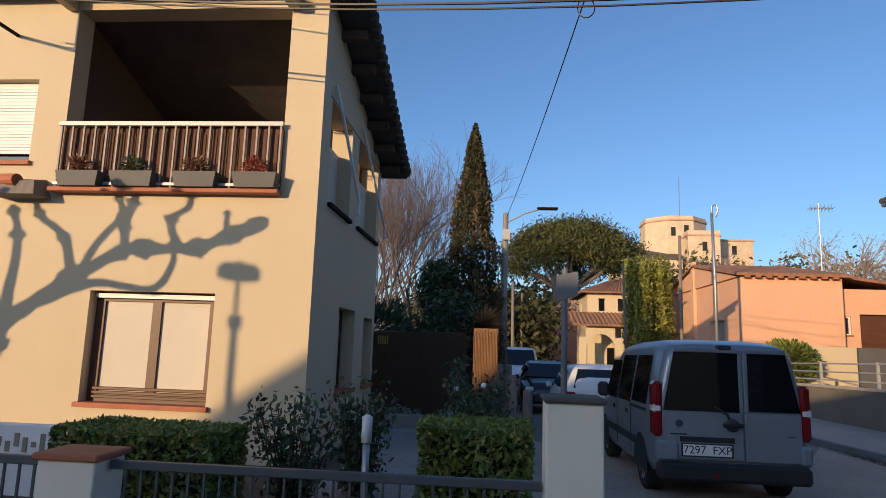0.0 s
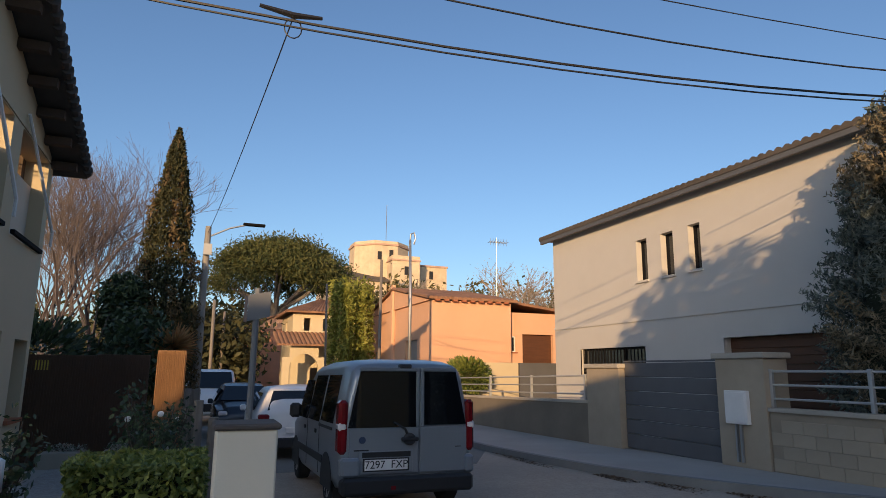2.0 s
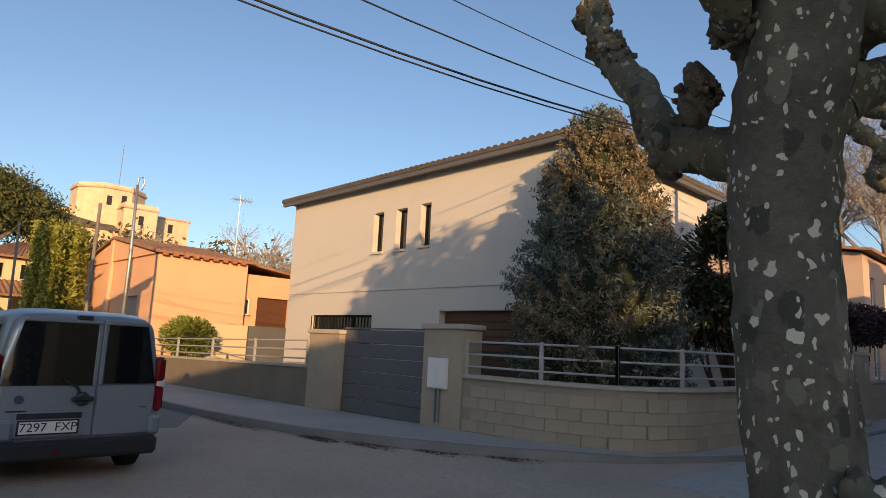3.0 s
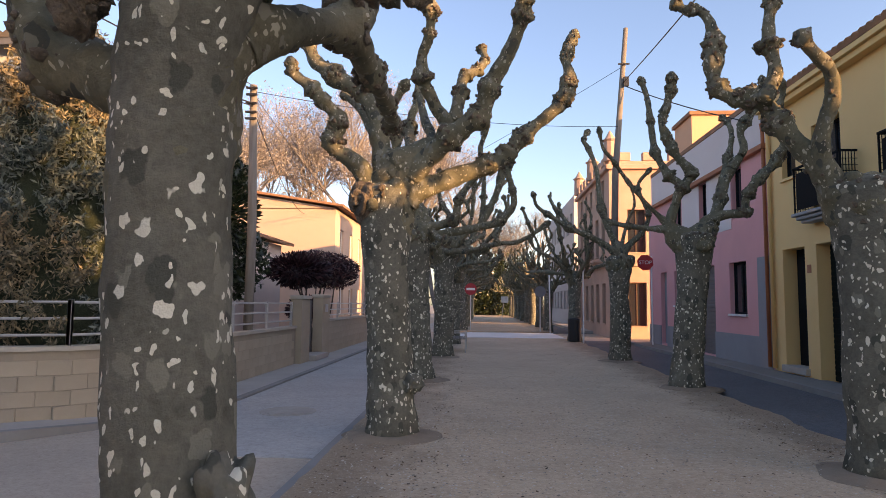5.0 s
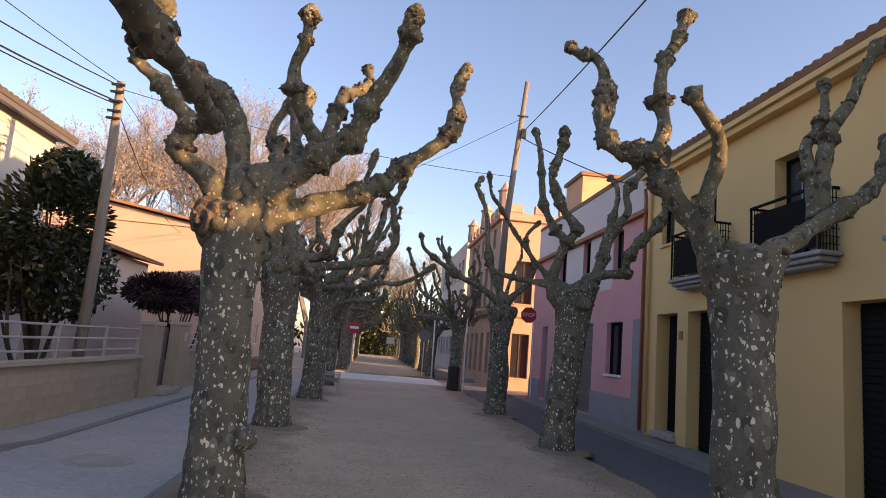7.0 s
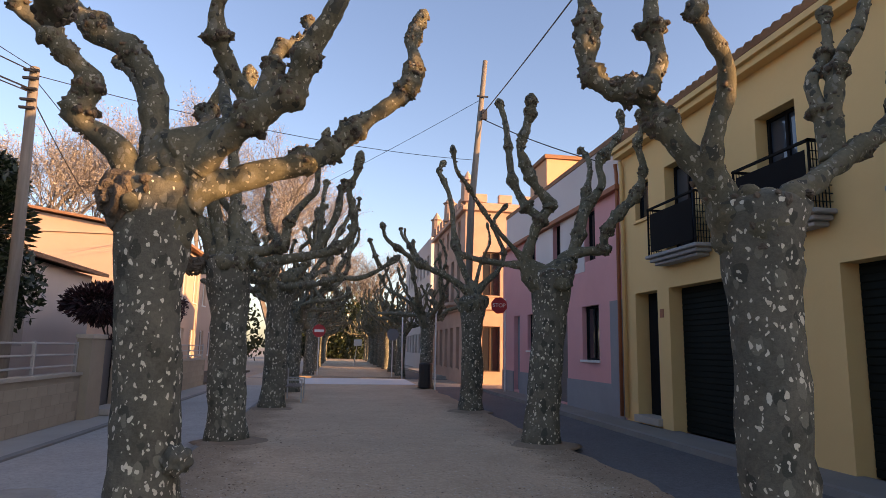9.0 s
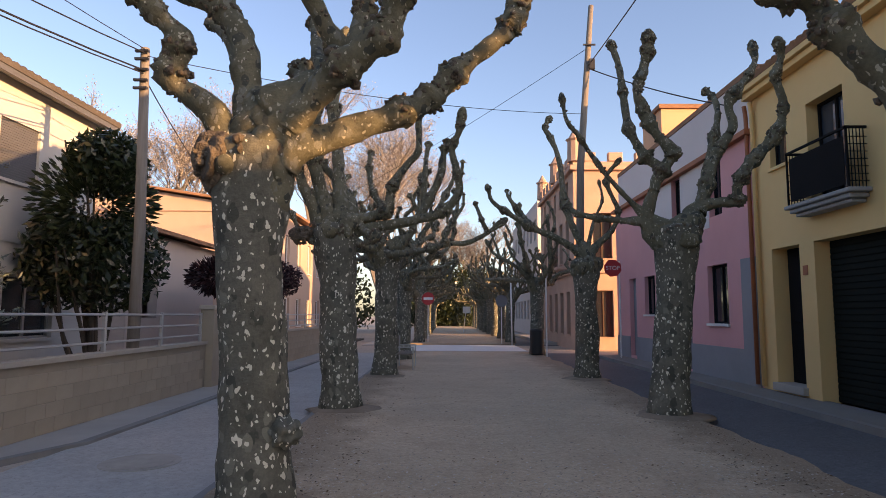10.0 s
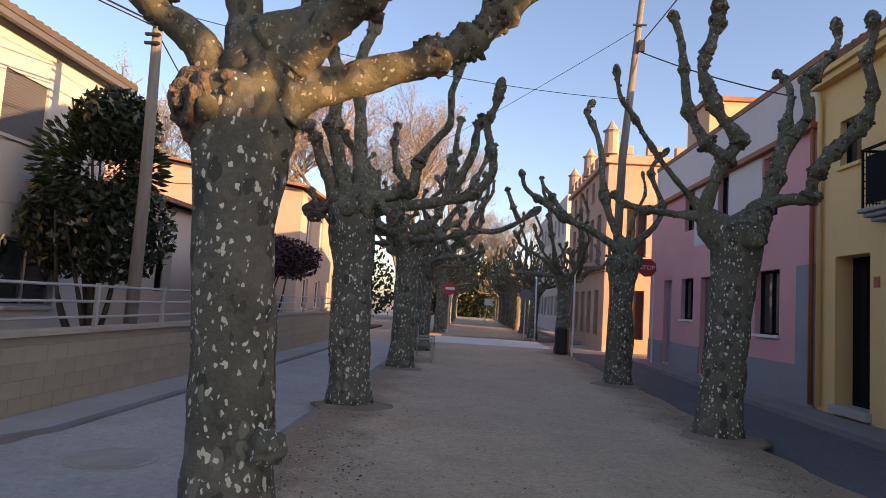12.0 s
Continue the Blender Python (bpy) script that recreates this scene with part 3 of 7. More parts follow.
def slat_door(house, along, d, u0, u1, z0, z1, pitch, material, label=""):
    """Roll-up door of level slats, each with its own edge, on a backing sheet."""
    def bm_of(ua, ub, za, zb, da, db, bevel=0.0):
        return boxes((ua, da, za, ub, db, zb) if along == "x" else (da, ua, za, db, ub, zb), bevel=bevel)
    door = part("garage_door", bm_of(u0, u1, z0, z1, d, d + 0.03), material, house, label)
    n = int((z1 - z0) / pitch)
    first = part("slat", bm_of(u0 + 0.01, u1 - 0.01, z0 + 0.008, z0 + pitch - 0.008, d - 0.022, d - 0.001, 0.008), material, door)
    for i in range(1, n):
        o = new("slat", first.data)
        o.parent = door
        o.location.z = i * pitch
    return door


# yellow house
YX = 6.62
yel = thing("yellow_house", (9, 10, 0), "ochre rendered terraced house with green garage doors and balconies", "house")
yh = [(14.16, 15.17, 0.1, 2.88), (10.75, 13.68, -0.1, 2.88), (6.1, 9.15, -0.1, 2.8), (12.6, 13.69, 3.55, 5.45), (9.78, 10.71, 3.55, 5.42), (6.55, 7.5, 3.55, 5.42), (14.41, 15.05, 4.52, 5.4)]
part("wall", wall_slab("y", YX, 0.35, 4.3, 15.74, -0.1, 6.4, yh), YELLOW, yel)
part("wall", wall_slab("x", 4.3, 0.3, YX + 0.35, 13, -0.1, 6.4), YELLOW, yel)
part("wall", wall_slab("y", 13, -0.3, 4.6, 15.44, -0.1, 6.4), YELLOW, yel)
part("wall", wall_slab("x", 15.74, -0.3, YX + 0.35, 13, -0.1, 6.4), YELLOW, yel)
part("room_floor", boxes((YX + 0.35, 4.6, 3.15, 12.7, 15.44, 3.4)), PAVING, yel)
g = gable_roof(yel, YX, 13, 4.3, 15.74, 6.46, 8.1, "y", TILE, 0.28)
gable_fill(yel, g, YELLOW)
part("cornice", boxes((YX - 0.2, 4.2, 6.22, YX - 0.003, 15.76, 6.34), (YX - 0.28, 4.1, 6.345, YX - 0.003, 15.8, 6.45)), YELLOW, yel)
slat_door(yel, "y", YX + 0.3, 10.75, 13.68, 0.0, 2.88, 0.11, GREENDOOR, "dark green roll-up garage door")
slat_door(yel, "y", YX + 0.3, 6.1, 9.15, 0.0, 2.8, 0.11, GREENDOOR, "dark green roll-up garage door")
dr = part("door", boxes((YX + 0.32, 14.16, 0.2, YX + 0.37, 15.17, 2.88)), METALDK, yel)
part("door_panel", boxes((YX + 0.30, 14.3, 1.4, YX + 0.318, 14.62, 2.7), bevel=0.006), METALDK, dr)
part("door_panel", boxes((YX + 0.30, 14.72, 1.4, YX + 0.318, 15.04, 2.7), bevel=0.006), METALDK, dr)
part("door_step", boxes((YX - 0.1, 14.1, 0.05, YX + 0.34, 15.2, 0.2), bevel=0.01), PAVING, yel)
part("number_plate", boxes((YX - 0.015, 13.9, 2.28, YX - 0.003, 14.05, 2.46)), TERRA, yel)
for a, b, z0, z1 in yh[3:6]:
    window(yel, "balcony_door", "y", YX, 1, a, b, z0, z1, METALDK, 0.25, 2, None, 0, SKYGLASS)
window(yel, "window", "y", YX, 1, *yh[6], METALDK, 0.15, 1, YELLOW)


def balcony(house, y0, y1, zf):
    x1 = YX - 0.33
    sl = part("balcony_slab", boxes((x1 - 0.06, y0 - 0.06, zf - 0.07, YX - 0.004, y1 + 0.06, zf), (x1, y0 + 0.02, zf - 0.15, YX - 0.004, y1 - 0.02, zf - 0.075), (x1 + 0.07, y0 + 0.1, zf - 0.22, YX - 0.004, y1 - 0.1, zf - 0.155), bevel=0.015), PLINTHLT, house)
    part("handrail", boxes((x1 - 0.02, y0, zf + 0.96, x1 + 0.02, y1, zf + 1.0), (x1 - 0.02, y0, zf + 0.96, YX - 0.004, y0 + 0.04, zf + 1.0), (x1 - 0.02, y1 - 0.04, zf + 0.96, YX - 0.004, y1, zf + 1.0)), METALDK, sl)
    part("front_panel", boxes((x1 - 0.004, y0 + 0.1, zf + 0.06, x1 + 0.004, y1 - 0.1, zf + 0.86)), METALDK, sl)
    for u in (y0 + 0.02, y1 - 0.02):
        part("corner_post", boxes((x1 - 0.015, u - 0.015, zf, x1 + 0.015, u + 0.015, zf + 0.97)), METALDK, sl)
        for i in range(5):
            part("side_bar", boxes((x1 + 0.05 + i * 0.055, u - 0.006, zf, x1 + 0.062 + i * 0.055, u + 0.006, zf + 0.96)), METALDK, sl)
        for i in range(7):
            part("side_bar", boxes((x1, u - 0.006, zf + 0.1 + i * 0.12, YX - 0.004, u + 0.006, zf + 0.112 + i * 0.12)), METALDK, sl)


balcony(yel, 12.05, 13.85, 3.55)
balcony(yel, 9.15, 10.9, 3.55)
balcony(yel, 6.2, 7.9, 3.55)
for y, m in ((15.6, YELLOW), (15.86, TERRA)):
    bm = bmesh.new()
    tube(bm, [(YX - 0.07, y, 0.08), (YX - 0.07, y, 5.9), (YX - 0.1, y, 6.15)], 0.045, 10)
    part("drainpipe", bm, m, yel, smooth=True)
# pink house
pk = thing("pink_house", (9, 21, 0), "pink rendered terraced house with grey plinth", "house")
ph = [(17.25, 18.4, 1.32, 2.78), (22.5, 23.55, 1.55, 2.82), (24.5, 25.3, 0.1, 2.84), (19.55, 21.9, 0.05, 2.8), (20.05, 20.75, 4.3, 5.5), (17.4, 18.1, 4.0, 5.4), (22.6, 23.4, 4.3, 5.5)]
part("wall", wall_slab("y", YX, 0.35, 15.76, 26.95, -0.1, 5.62, ph), PINK, pk)
part("wall", wall_slab("x", 26.95, -0.3, YX + 0.35, 13, -0.1, 5.62), PINK, pk)
part("wall", wall_slab("x", 15.76, 0.3, YX + 0.35, 13, -0.1, 5.62), PINK, pk)
part("wall", wall_slab("y", 13, -0.3, 16.06, 26.65, -0.1, 5.62), PINK, pk)
part("attic_wall", wall_slab("y", YX + 0.12, 0.3, 15.78, 26.9, 5.63, 6.95), PALEWALL, pk)
part("attic_wall", wall_slab("x", 26.9, -0.3, YX + 0.42, 13, 5.63, 6.95), PALEWALL, pk)
part("roof_turret", boxes((7.6, 24.2, 7.1, 9.6, 26.3, 8.9)), PEACH, pk)
part("turret_cap", boxes((7.5, 24.1, 8.905, 9.7, 26.4, 9.05)), TILE, pk)
part("flat_roof", boxes((YX + 0.1, 15.78, 6.96, 13, 26.9, 7.1)), TILE, pk)
part("cornice", boxes((YX - 0.16, 15.76, 5.5, YX - 0.003, 27.0, 5.62)), TERRA, pk)
part("pale_panel", wall_slab("y", YX - 0.012, 0.009, 18.15, 22.5, 3.75, 5.49, [(20.05, 20.75, 4.3, 5.51)]), PALEWALL, pk)
for a, b in ((16.5, 19.55), (21.9, 24.5), (25.3, 26.95)):
    part("plinth", wall_slab("y", YX - 0.03, 0.027, a, b, 0.0, 0.78), PLINTH, pk)
part("dark_panel", boxes((YX - 0.035, 15.8, 0.0, YX - 0.003, 16.5, 2.8)), PLINTH, pk)
for a, b, z0, z1 in (ph[0], ph[1], ph[4], ph[5], ph[6]):
    window(pk, "window", "y", YX, 1, a, b, z0, z1, METALDK, 0.16, 2, WHITEP if z0 < 2 else None)
part("door", boxes((YX + 0.15, 24.5, 0.1, YX + 0.2, 25.3, 2.84)), PLINTH, pk)
slat_door(pk, "y", YX + 0.16, 19.55, 21.9, 0.05, 2.8, 0.12, GATEGREY)
# grey-white corner house
gh = thing("corner_house", (-14.5, 13.5, 0), "pale grey rendered two-storey house with dark eaves", "house")
gs = [(-15.69, -15.22, 4.03, 5.23), (-14.64, -14.15, 4.03, 5.23), (-13.58, -13.16, 4.05, 5.25), (-12.64, -9.5, 0.05, 2.3), (-18.7, -15.5, 1.35, 2.2)]
ge = [(13.92, 15.1, 4.1, 5.3), (12.0, 12.9, 1.2, 2.3), (14.3, 15.9, 1.0, 2.3)]
shell(gh, -20.3, -8.6, 10.4, 17.2, -0.45, 6.1, GREYW, {"s": gs, "e": ge})
hx0, hx1, hy0, hy1 = -20.66, -8.24, 10.04, 17.56
for q in ([(hx0, hy0, 6.12), (hx1, hy0, 6.12), (-12, 13.8, 7.2), (-17, 13.8, 7.2)], [(hx1, hy1, 6.12), (hx0, hy1, 6.12), (-17, 13.8, 7.2), (-12, 13.8, 7.2)],
          [(hx1, hy0, 6.12), (hx1, hy1, 6.12), (-12, 13.81, 7.2), (-12, 13.79, 7.2)], [(hx0, hy1, 6.12), (hx0, hy0, 6.12), (-17, 13.79, 7.2), (-17, 13.81, 7.2)]):
    ribbed_roof("roof", q, TILEDK, gh, 0.22, 0.035, 0.08)
part("soffit", boxes((-20.6, 10.1, 6.105, -8.3, 17.5, 6.118)), GREYW, gh)
part("eave_board", boxes((-20.62, 10.06, 6.0, -8.28, 10.16, 6.14), (-8.36, 10.1, 6.0, -8.26, 17.5, 6.14)), GATEGREY, gh)
part("string_course", boxes((-20.3, 10.37, 2.9, -8.57, 10.398, 2.97), (-8.597, 10.4, 2.9, -8.57, 17.2, 2.97)), GREYW, gh)
for a, b, z0, z1 in gs[:3]:
    window(gh, "slit_window", "x", 10.4, 1, a, b, z0, z1, METALDK, 0.22, 1, GREYW)
window(gh, "window", "x", 10.4, 1, *gs[4], METALDK, 0.15, 3)
for i in range(20):
    part("grille_bar", boxes((-18.68 + i * 0.16, 10.36, 1.36, -18.66 + i * 0.16, 10.385, 2.18)), METALDK, gh)
slat_door(gh, "x", 10.62, -12.64, -9.5, 0.05, 2.3, 0.18, WOOD, "brown wooden garage door")
for a, b, z0, z1 in ge:
    window(gh, "window", "y", -8.6, -1, a, b, z0, z1, METALGR, 0.12, 2, GREYW, 1.0 if z0 > 3 else 0, None, GATEGREY)
# cream house
ch = thing("cream_house", (-11, -7, 0), "cream rendered house with upper loggia and tiled overhanging roof", "house")
GZ = -0.35
ce = [(-7.05, -5.27, 0.52, 2.03), (-7.72, -4.48, 3.45, 6.18), (-9.6, -8.22, 3.85, 5.1)]
cs = [(-11.75, -10.62, 0.65, 1.98), (-13.3, -12.5, 0.65, 1.9), (-10.9, -9.55, 3.35, 4.96), (-13.2, -11.4, 3.35, 4.96)]
part("wall", wall_slab("y", -9.1, -0.35, -10.6, -3.94, GZ, 6.42, ce), CREAM, ch)
part("wall", wall_slab("x", -3.94, -0.35, -13.5, -9.45, GZ, 4.97, cs), CREAM, ch)
part("wall", wall_slab("y", -13.5, 0.3, -10.6, -4.29, GZ, 4.9), CREAM, ch)
part("wall", wall_slab("x", -10.6, 0.3, -13.2, -9.45, GZ, 4.97), CREAM, ch)
part("loggia_floor", boxes((-13.2, -10.3, 3.1, -9.45, -4.29, 3.3)), TERRA, ch)
# inner walls coloured dark to stand for the shade under the roof
part("loggia_wall", wall_slab("x", -8.1, 0.2, -13.2, -9.45, 3.3, 5.0), LOGGIASHADE, ch)
part("loggia_wall", wall_slab("y", -13.0, -0.2, -7.9, -4.29, 3.3, 5.0, [(-7.3, -6.3, 3.3, 4.9)]), LOGGIASHADE, ch)
# one roof slope, highest over the street front and falling to the back
cream_roof_z = lambda x: 4.94 + (x + 13.9) * 0.325
for y0, y1, mt in ((-4.29, -3.94, CREAM), (-8.1, -7.9, LOGGIASHADE), (-10.6, -10.3, CREAM)):
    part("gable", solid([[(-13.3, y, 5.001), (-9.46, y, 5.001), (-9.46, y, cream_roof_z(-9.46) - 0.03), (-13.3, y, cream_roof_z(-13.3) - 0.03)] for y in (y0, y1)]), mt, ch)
ribbed_roof("roof", [(-13.9, -3.45, 4.94), (-13.9, -11.2, 4.94), (-8.7, -11.2, cream_roof_z(-8.7)), (-8.7, -3.45, cream_roof_z(-8.7))], TILEDK, ch, 0.2, 0.04, 0.08)
for i in range(25):
    x = -13.85 + i * 0.21
    bm = bmesh.new()
    tube(bm, [(x, -3.44, cream_roof_z(x) + 0.06), (x + 0.2, -3.42, cream_roof_z(x + 0.2) + 0.03)], [0.065, 0.09], 8)
    part("verge_tile", bm, TILEDK, ch)
for i in range(7):
    x = -13.4 + i * 0.7
    part("purlin", boxes((x - 0.07, -4.6, cream_roof_z(x) - 0.18, x + 0.07, -3.55, cream_roof_z(x) - 0.04)), WOODDK, ch)


def panel_of(pts, t):
    t = Vector(t)
    return solid([[Vector(p) for p in pts], [Vector(p) + t for p in pts]])


# houses beyond, on both sides of the street
pe = thing("peach_house", (-31, 11, 0), "peach rendered bungalow with a gable and terracotta tile roof", "house")
shell(pe, -38, -27, 8.23, 12.1, -0.6, 4.55, PEACH, {"s": [(-37.0, -35.2, -0.5, 2.5), (-30.8, -29.0, -0.5, 2.9)]})
gable_fill(pe, gable_roof(pe, -38, -27, 8.23, 12.1, 4.58, 5.62, "y", TILE, 0.25), PEACH)
shell(pe, -37, -27.5, 12.1, 14.9, -0.6, 4.2, PEACH, {"e": [(12.25, 12.62, 2.35, 3.1), (12.95, 14.6, -0.5, 3.2)]})
ribbed_roof("roof", [(-27.2, 15.1, 4.25), (-27.2, 12.1, 4.62), (-37.2, 12.1, 4.62), (-37.2, 15.1, 4.25)], TILE, pe, 0.22, 0.035, 0.08)
for x0, x1, z1 in ((-37.0, -35.2, 2.5), (-30.8, -29.0, 2.9)):
    part("garage_door", boxes((x0, 8.4, -0.5, x1, 8.45, z1)), BALUST, pe)
for i in range(9):
    part("eave_tile", boxes((-26.9, 8.3 + i * 0.42, 4.5, -26.7, 8.5 + i * 0.42, 4.575)), TERRA, pe)
for y0, y1, mt in ((8.6, 10.35, CREAM), (10.4, 12.4, GATEGREY)):
    part("yard_wall", boxes((-23.2, y0, -0.7, -23.0, y1, 1.8)), mt, pe)
part("chimney_flue", boxes((-33.0, 8.05, 0.0, -32.6, 8.22, 5.9), bevel=0.02), PEACH, pe)
window(pe, "window", "y", -27.5, -1, 12.25, 12.62, 2.35, 3.1, WHITEP, 0.12, 1, TERRA)
part("garage_door", boxes((-27.75, 12.95, -0.5, -27.7, 14.6, 3.2)), WOOD, pe)
wh = thing("hill_villa", (-44, 6, 0), "pale yellow villa with arched porch and tiled roof", "house")
shell(wh, -47, -41.6, 4.2, 9.5, -0.9, 5.0, CREAM, {"e": [(4.9, 5.3, 3.9, 4.7), (6.1, 6.5, 3.9, 4.7), (5.4, 6.2, -0.8, 1.6)], "s": [(-45, -44.2, 3.4, 4.6)]})
for q in ([(-41.1, 3.7, 5.0), (-41.1, 10, 5.0), (-44.3, 7.5, 6.1), (-44.3, 6.3, 6.1)], [(-47.5, 3.7, 5.0), (-41.1, 3.7, 5.0), (-44.3, 6.3, 6.1), (-44.4, 6.3, 6.1)],
          [(-47.5, 10, 5.0), (-47.5, 3.7, 5.0), (-44.35, 6.3, 6.1), (-44.35, 7.5, 6.1)]):
    ribbed_roof("roof", q, TILE, wh, 0.25, 0.04, 0.08)
ribbed_roof("porch_roof", [(-39.0, 3.0, 2.85), (-39.0, 8.6, 2.85), (-41.59, 8.6, 3.7), (-41.59, 3.0, 3.7)], TILE, wh, 0.25, 0.04, 0.08)
for y in (3.4, 5.5, 7.9):
    part("porch_pier", boxes((-39.6, y, -0.9, -39.3, y + 0.4, 2.2)), CREAM, wh)
for y0, y1 in ((3.8, 5.5), (5.9, 7.9)):
    ym, rr0 = (y0 + y1) / 2, (y1 - y0) / 2
    arch_pts = [(-39.6, y0, 2.75), (-39.6, y1, 2.75)] + [(-39.6, ym + rr0 * math.cos(t), 1.55 + 0.85 * math.sin(t)) for t in np.linspace(0, math.pi, 13)]
    part("porch_arch", panel_of(arch_pts, (0.3, 0, 0)), CREAM, wh)
fp = thing("salmon_house", (-60, 5, 0), "salmon rendered house far along the street", "house")
shell(fp, -75, -55, 2.2, 9, -0.9, 4.8, surface("salmon_render", (0.62, 0.28, 0.16), 0.9), {})
g = gable_roof(fp, -75, -55, 2.2, 9, 4.8, 6.2, "x", TILE, 0.3)
gable_fill(fp, g, PEACH)
sl = thing("salmon_villa", (-16, 40, 0), "pale salmon two-storey house behind the garden wall", "house")
sv = [(34.2 + i * 2.6, 35.1 + i * 2.6, 3.9, 5.6) for i in range(6)] + [(34.2 + i * 2.6, 35.3 + i * 2.6, 0.9, 2.4) for i in range(6)]
shell(sl, -24, -8.3, 33, 50, -0.1, 6.6, PEACH2, {"e": sv})
g = gable_roof(sl, -24, -8.3, 33, 50, 6.62, 7.9, "y", TILE, 0.5)
gable_fill(sl, g, PEACH2)
for a, b, z0, z1 in sv:
    window(sl, "window", "y", -8.3, -1, a, b, z0, z1, WHITEP, 0.15, 2, WHITEP)
an = thing("garden_annex", (-12, 24, 0), "low white rendered annex with tiled eave", "house")
shell(an, -18, -9.6, 21, 28, -0.1, 4.1, ANNEX, {"s": [(-11.5, -10.6, 1.6, 2.8)], "e": [(22, 23, 1.4, 2.8)]})
g = gable_roof(an, -18, -9.6, 21, 28, 4.1, 4.9, "y", TILE, 0.45)
gable_fill(an, g, ANNEX)
mo = thing("ornate_stone_house", (10, 37, 0), "ornate sandstone corner house with parapet turrets", "house")
mw = [(33.2 + i * 1.75, 34.1 + i * 1.75, z, z + 2.1) for i in range(5) for z in (0.6, 4.2)] + [(33.3 + i * 1.75, 34.0 + i * 1.75, 7.2, 8.2) for i in range(5)]
ms = [(6.9 + i * 2.0, 7.8 + i * 2.0, z, z + 2.2) for i in range(3) for z in (0.5, 4.2)]
shell(mo, 6.0, 14, 32, 42.4, -0.1, 8.9, SANDST, {"w": mw, "s": ms})
for a, b, z0, z1 in mw:
    window(mo, "window", "y", 6.0, 1, a, b, z0, z1, WOODDK, 0.2, 2, SANDST)
for a, b, z0, z1 in ms:
    window(mo, "window", "x", 32.0, 1, a, b, z0, z1, WOODDK, 0.2, 2, SANDST)
for i in range(9):
    part("merlon", boxes((5.95, 32.0 + i * 1.2, 8.91, 6.25, 32.7 + i * 1.2, 9.35), bevel=0.03), SANDST, mo)
for i in range(6):
    part("merlon", boxes((6.4 + i * 1.3, 31.95, 8.91, 7.1 + i * 1.3, 32.25, 9.35), bevel=0.03), SANDST, mo)
for x, y in ((6.1, 32.1), (6.1, 37.2), (6.1, 42.2), (10, 32.1)):
    bm = bmesh.new()
    tube(bm, [(x, y, 8.9), (x, y, 9.9), (x, y, 10.0), (x, y, 10.05), (x, y, 10.5)], [0.35, 0.32, 0.42, 0.3, 0.03], 10)
    part("finial", bm, SANDST, mo)
part("cornice", boxes((5.8, 31.8, 8.45, 5.997, 42.4, 8.7), (5.8, 31.8, 8.45, 14, 31.997, 8.7), (5.85, 31.85, 3.5, 5.997, 42.4, 3.7), (5.85, 31.85, 3.5, 14, 31.997, 3.7), bevel=0.03), SANDST, mo)
part("balcony", boxes((5.35, 33.0, 3.75, 5.845, 36.0, 3.9), bevel=0.02), SANDST, mo)
for i in range(14):
    part("balcony_bar", boxes((5.38, 33.05 + i * 0.22, 3.9, 5.4, 33.07 + i * 0.22, 4.85)), METALDK, mo)
part("balcony_rail", boxes((5.36, 33.0, 4.86, 5.42, 36.0, 4.9)), METALDK, mo)
bh = thing("flat_roofed_block", (11, 56, 0), "beige flat-roofed apartment block beyond the crossing", "house")
bw = [(51 + i * 2.2, 52.2 + i * 2.2, z, z + 1.6) for i in range(7) for z in (1.2, 4.4, 7.4)]
shell(bh, 6.9, 15, 50, 68, -0.1, 10.3, PALEWALL, {"w": bw})
for a, b, z0, z1 in bw:
    window(bh, "window", "y", 6.9, 1, a, b, z0, z1, METALDK, 0.2, 2)
# houses across the street behind the walker, which shade the ground
for y0, y1, ha, hb in ((-17, 6, 7.9, 7.9), (-27.4, -17.1, 8.5, 8.5), (-30.9, -27.5, 6.0, 8.2), (-60, -31.0, 6.0, 6.0)):
    e = thing("east_row_house", (34, (y0 + y1) / 2, 0), "plain rendered house closing the street behind", "house")
    shell(e, 30, 38, y0, y1, -0.1, ha - 0.5, PALEWALL, {})
    part("roof", solid([[(x, y0, ha - 0.49), (x, y1, ha - 0.49), (x, y1, hb), (x, y0, ha)] for x in (29.8, 38.2)]), TILE, e)


# ---- plane trees ----
def ico_ball(fine):
    bm = bmesh.new()
    bmesh.ops.create_icosphere(bm, subdivisions=fine, radius=1)
    v = np.array([tuple(q.co) for q in bm.verts])
    f = np.array([[q.index for q in p.verts] for p in bm.faces])
    bm.free()
    return v, f


BALLS = {1: ico_ball(1), 2: ico_ball(2), 4: ico_ball(4)}


class Warts:
    """Gathers many lumpy knots into one mesh."""

    def __init__(self, seed):
        self.v, self.f, self.n, self.rng = [], [], 0, np.random.default_rng(seed)

    def add(self, p, r, fine=2, rough=0.3):
        v, f = BALLS[fine]
        k = np.zeros(len(v))
        for freq in (2.0, 4.5, 9.0):
            k += np.sin(v @ self.rng.normal(0, freq, 3) + self.rng.uniform(0, 6)) * rough / freq ** 0.45
        w = v * (1 + k)[:, None] * self.rng.uniform(0.65, 1.25, 3) * r
        self.v.append(w + np.array(tuple(p)))
        self.f.append(f + self.n)
        self.n += len(v)

    def mesh(self, name, material, parent, label="", smooth=True):
        if self.n:
            return raw(name, np.concatenate(self.v).tolist(), np.concatenate(self.f).tolist(), material, parent, smooth, label)


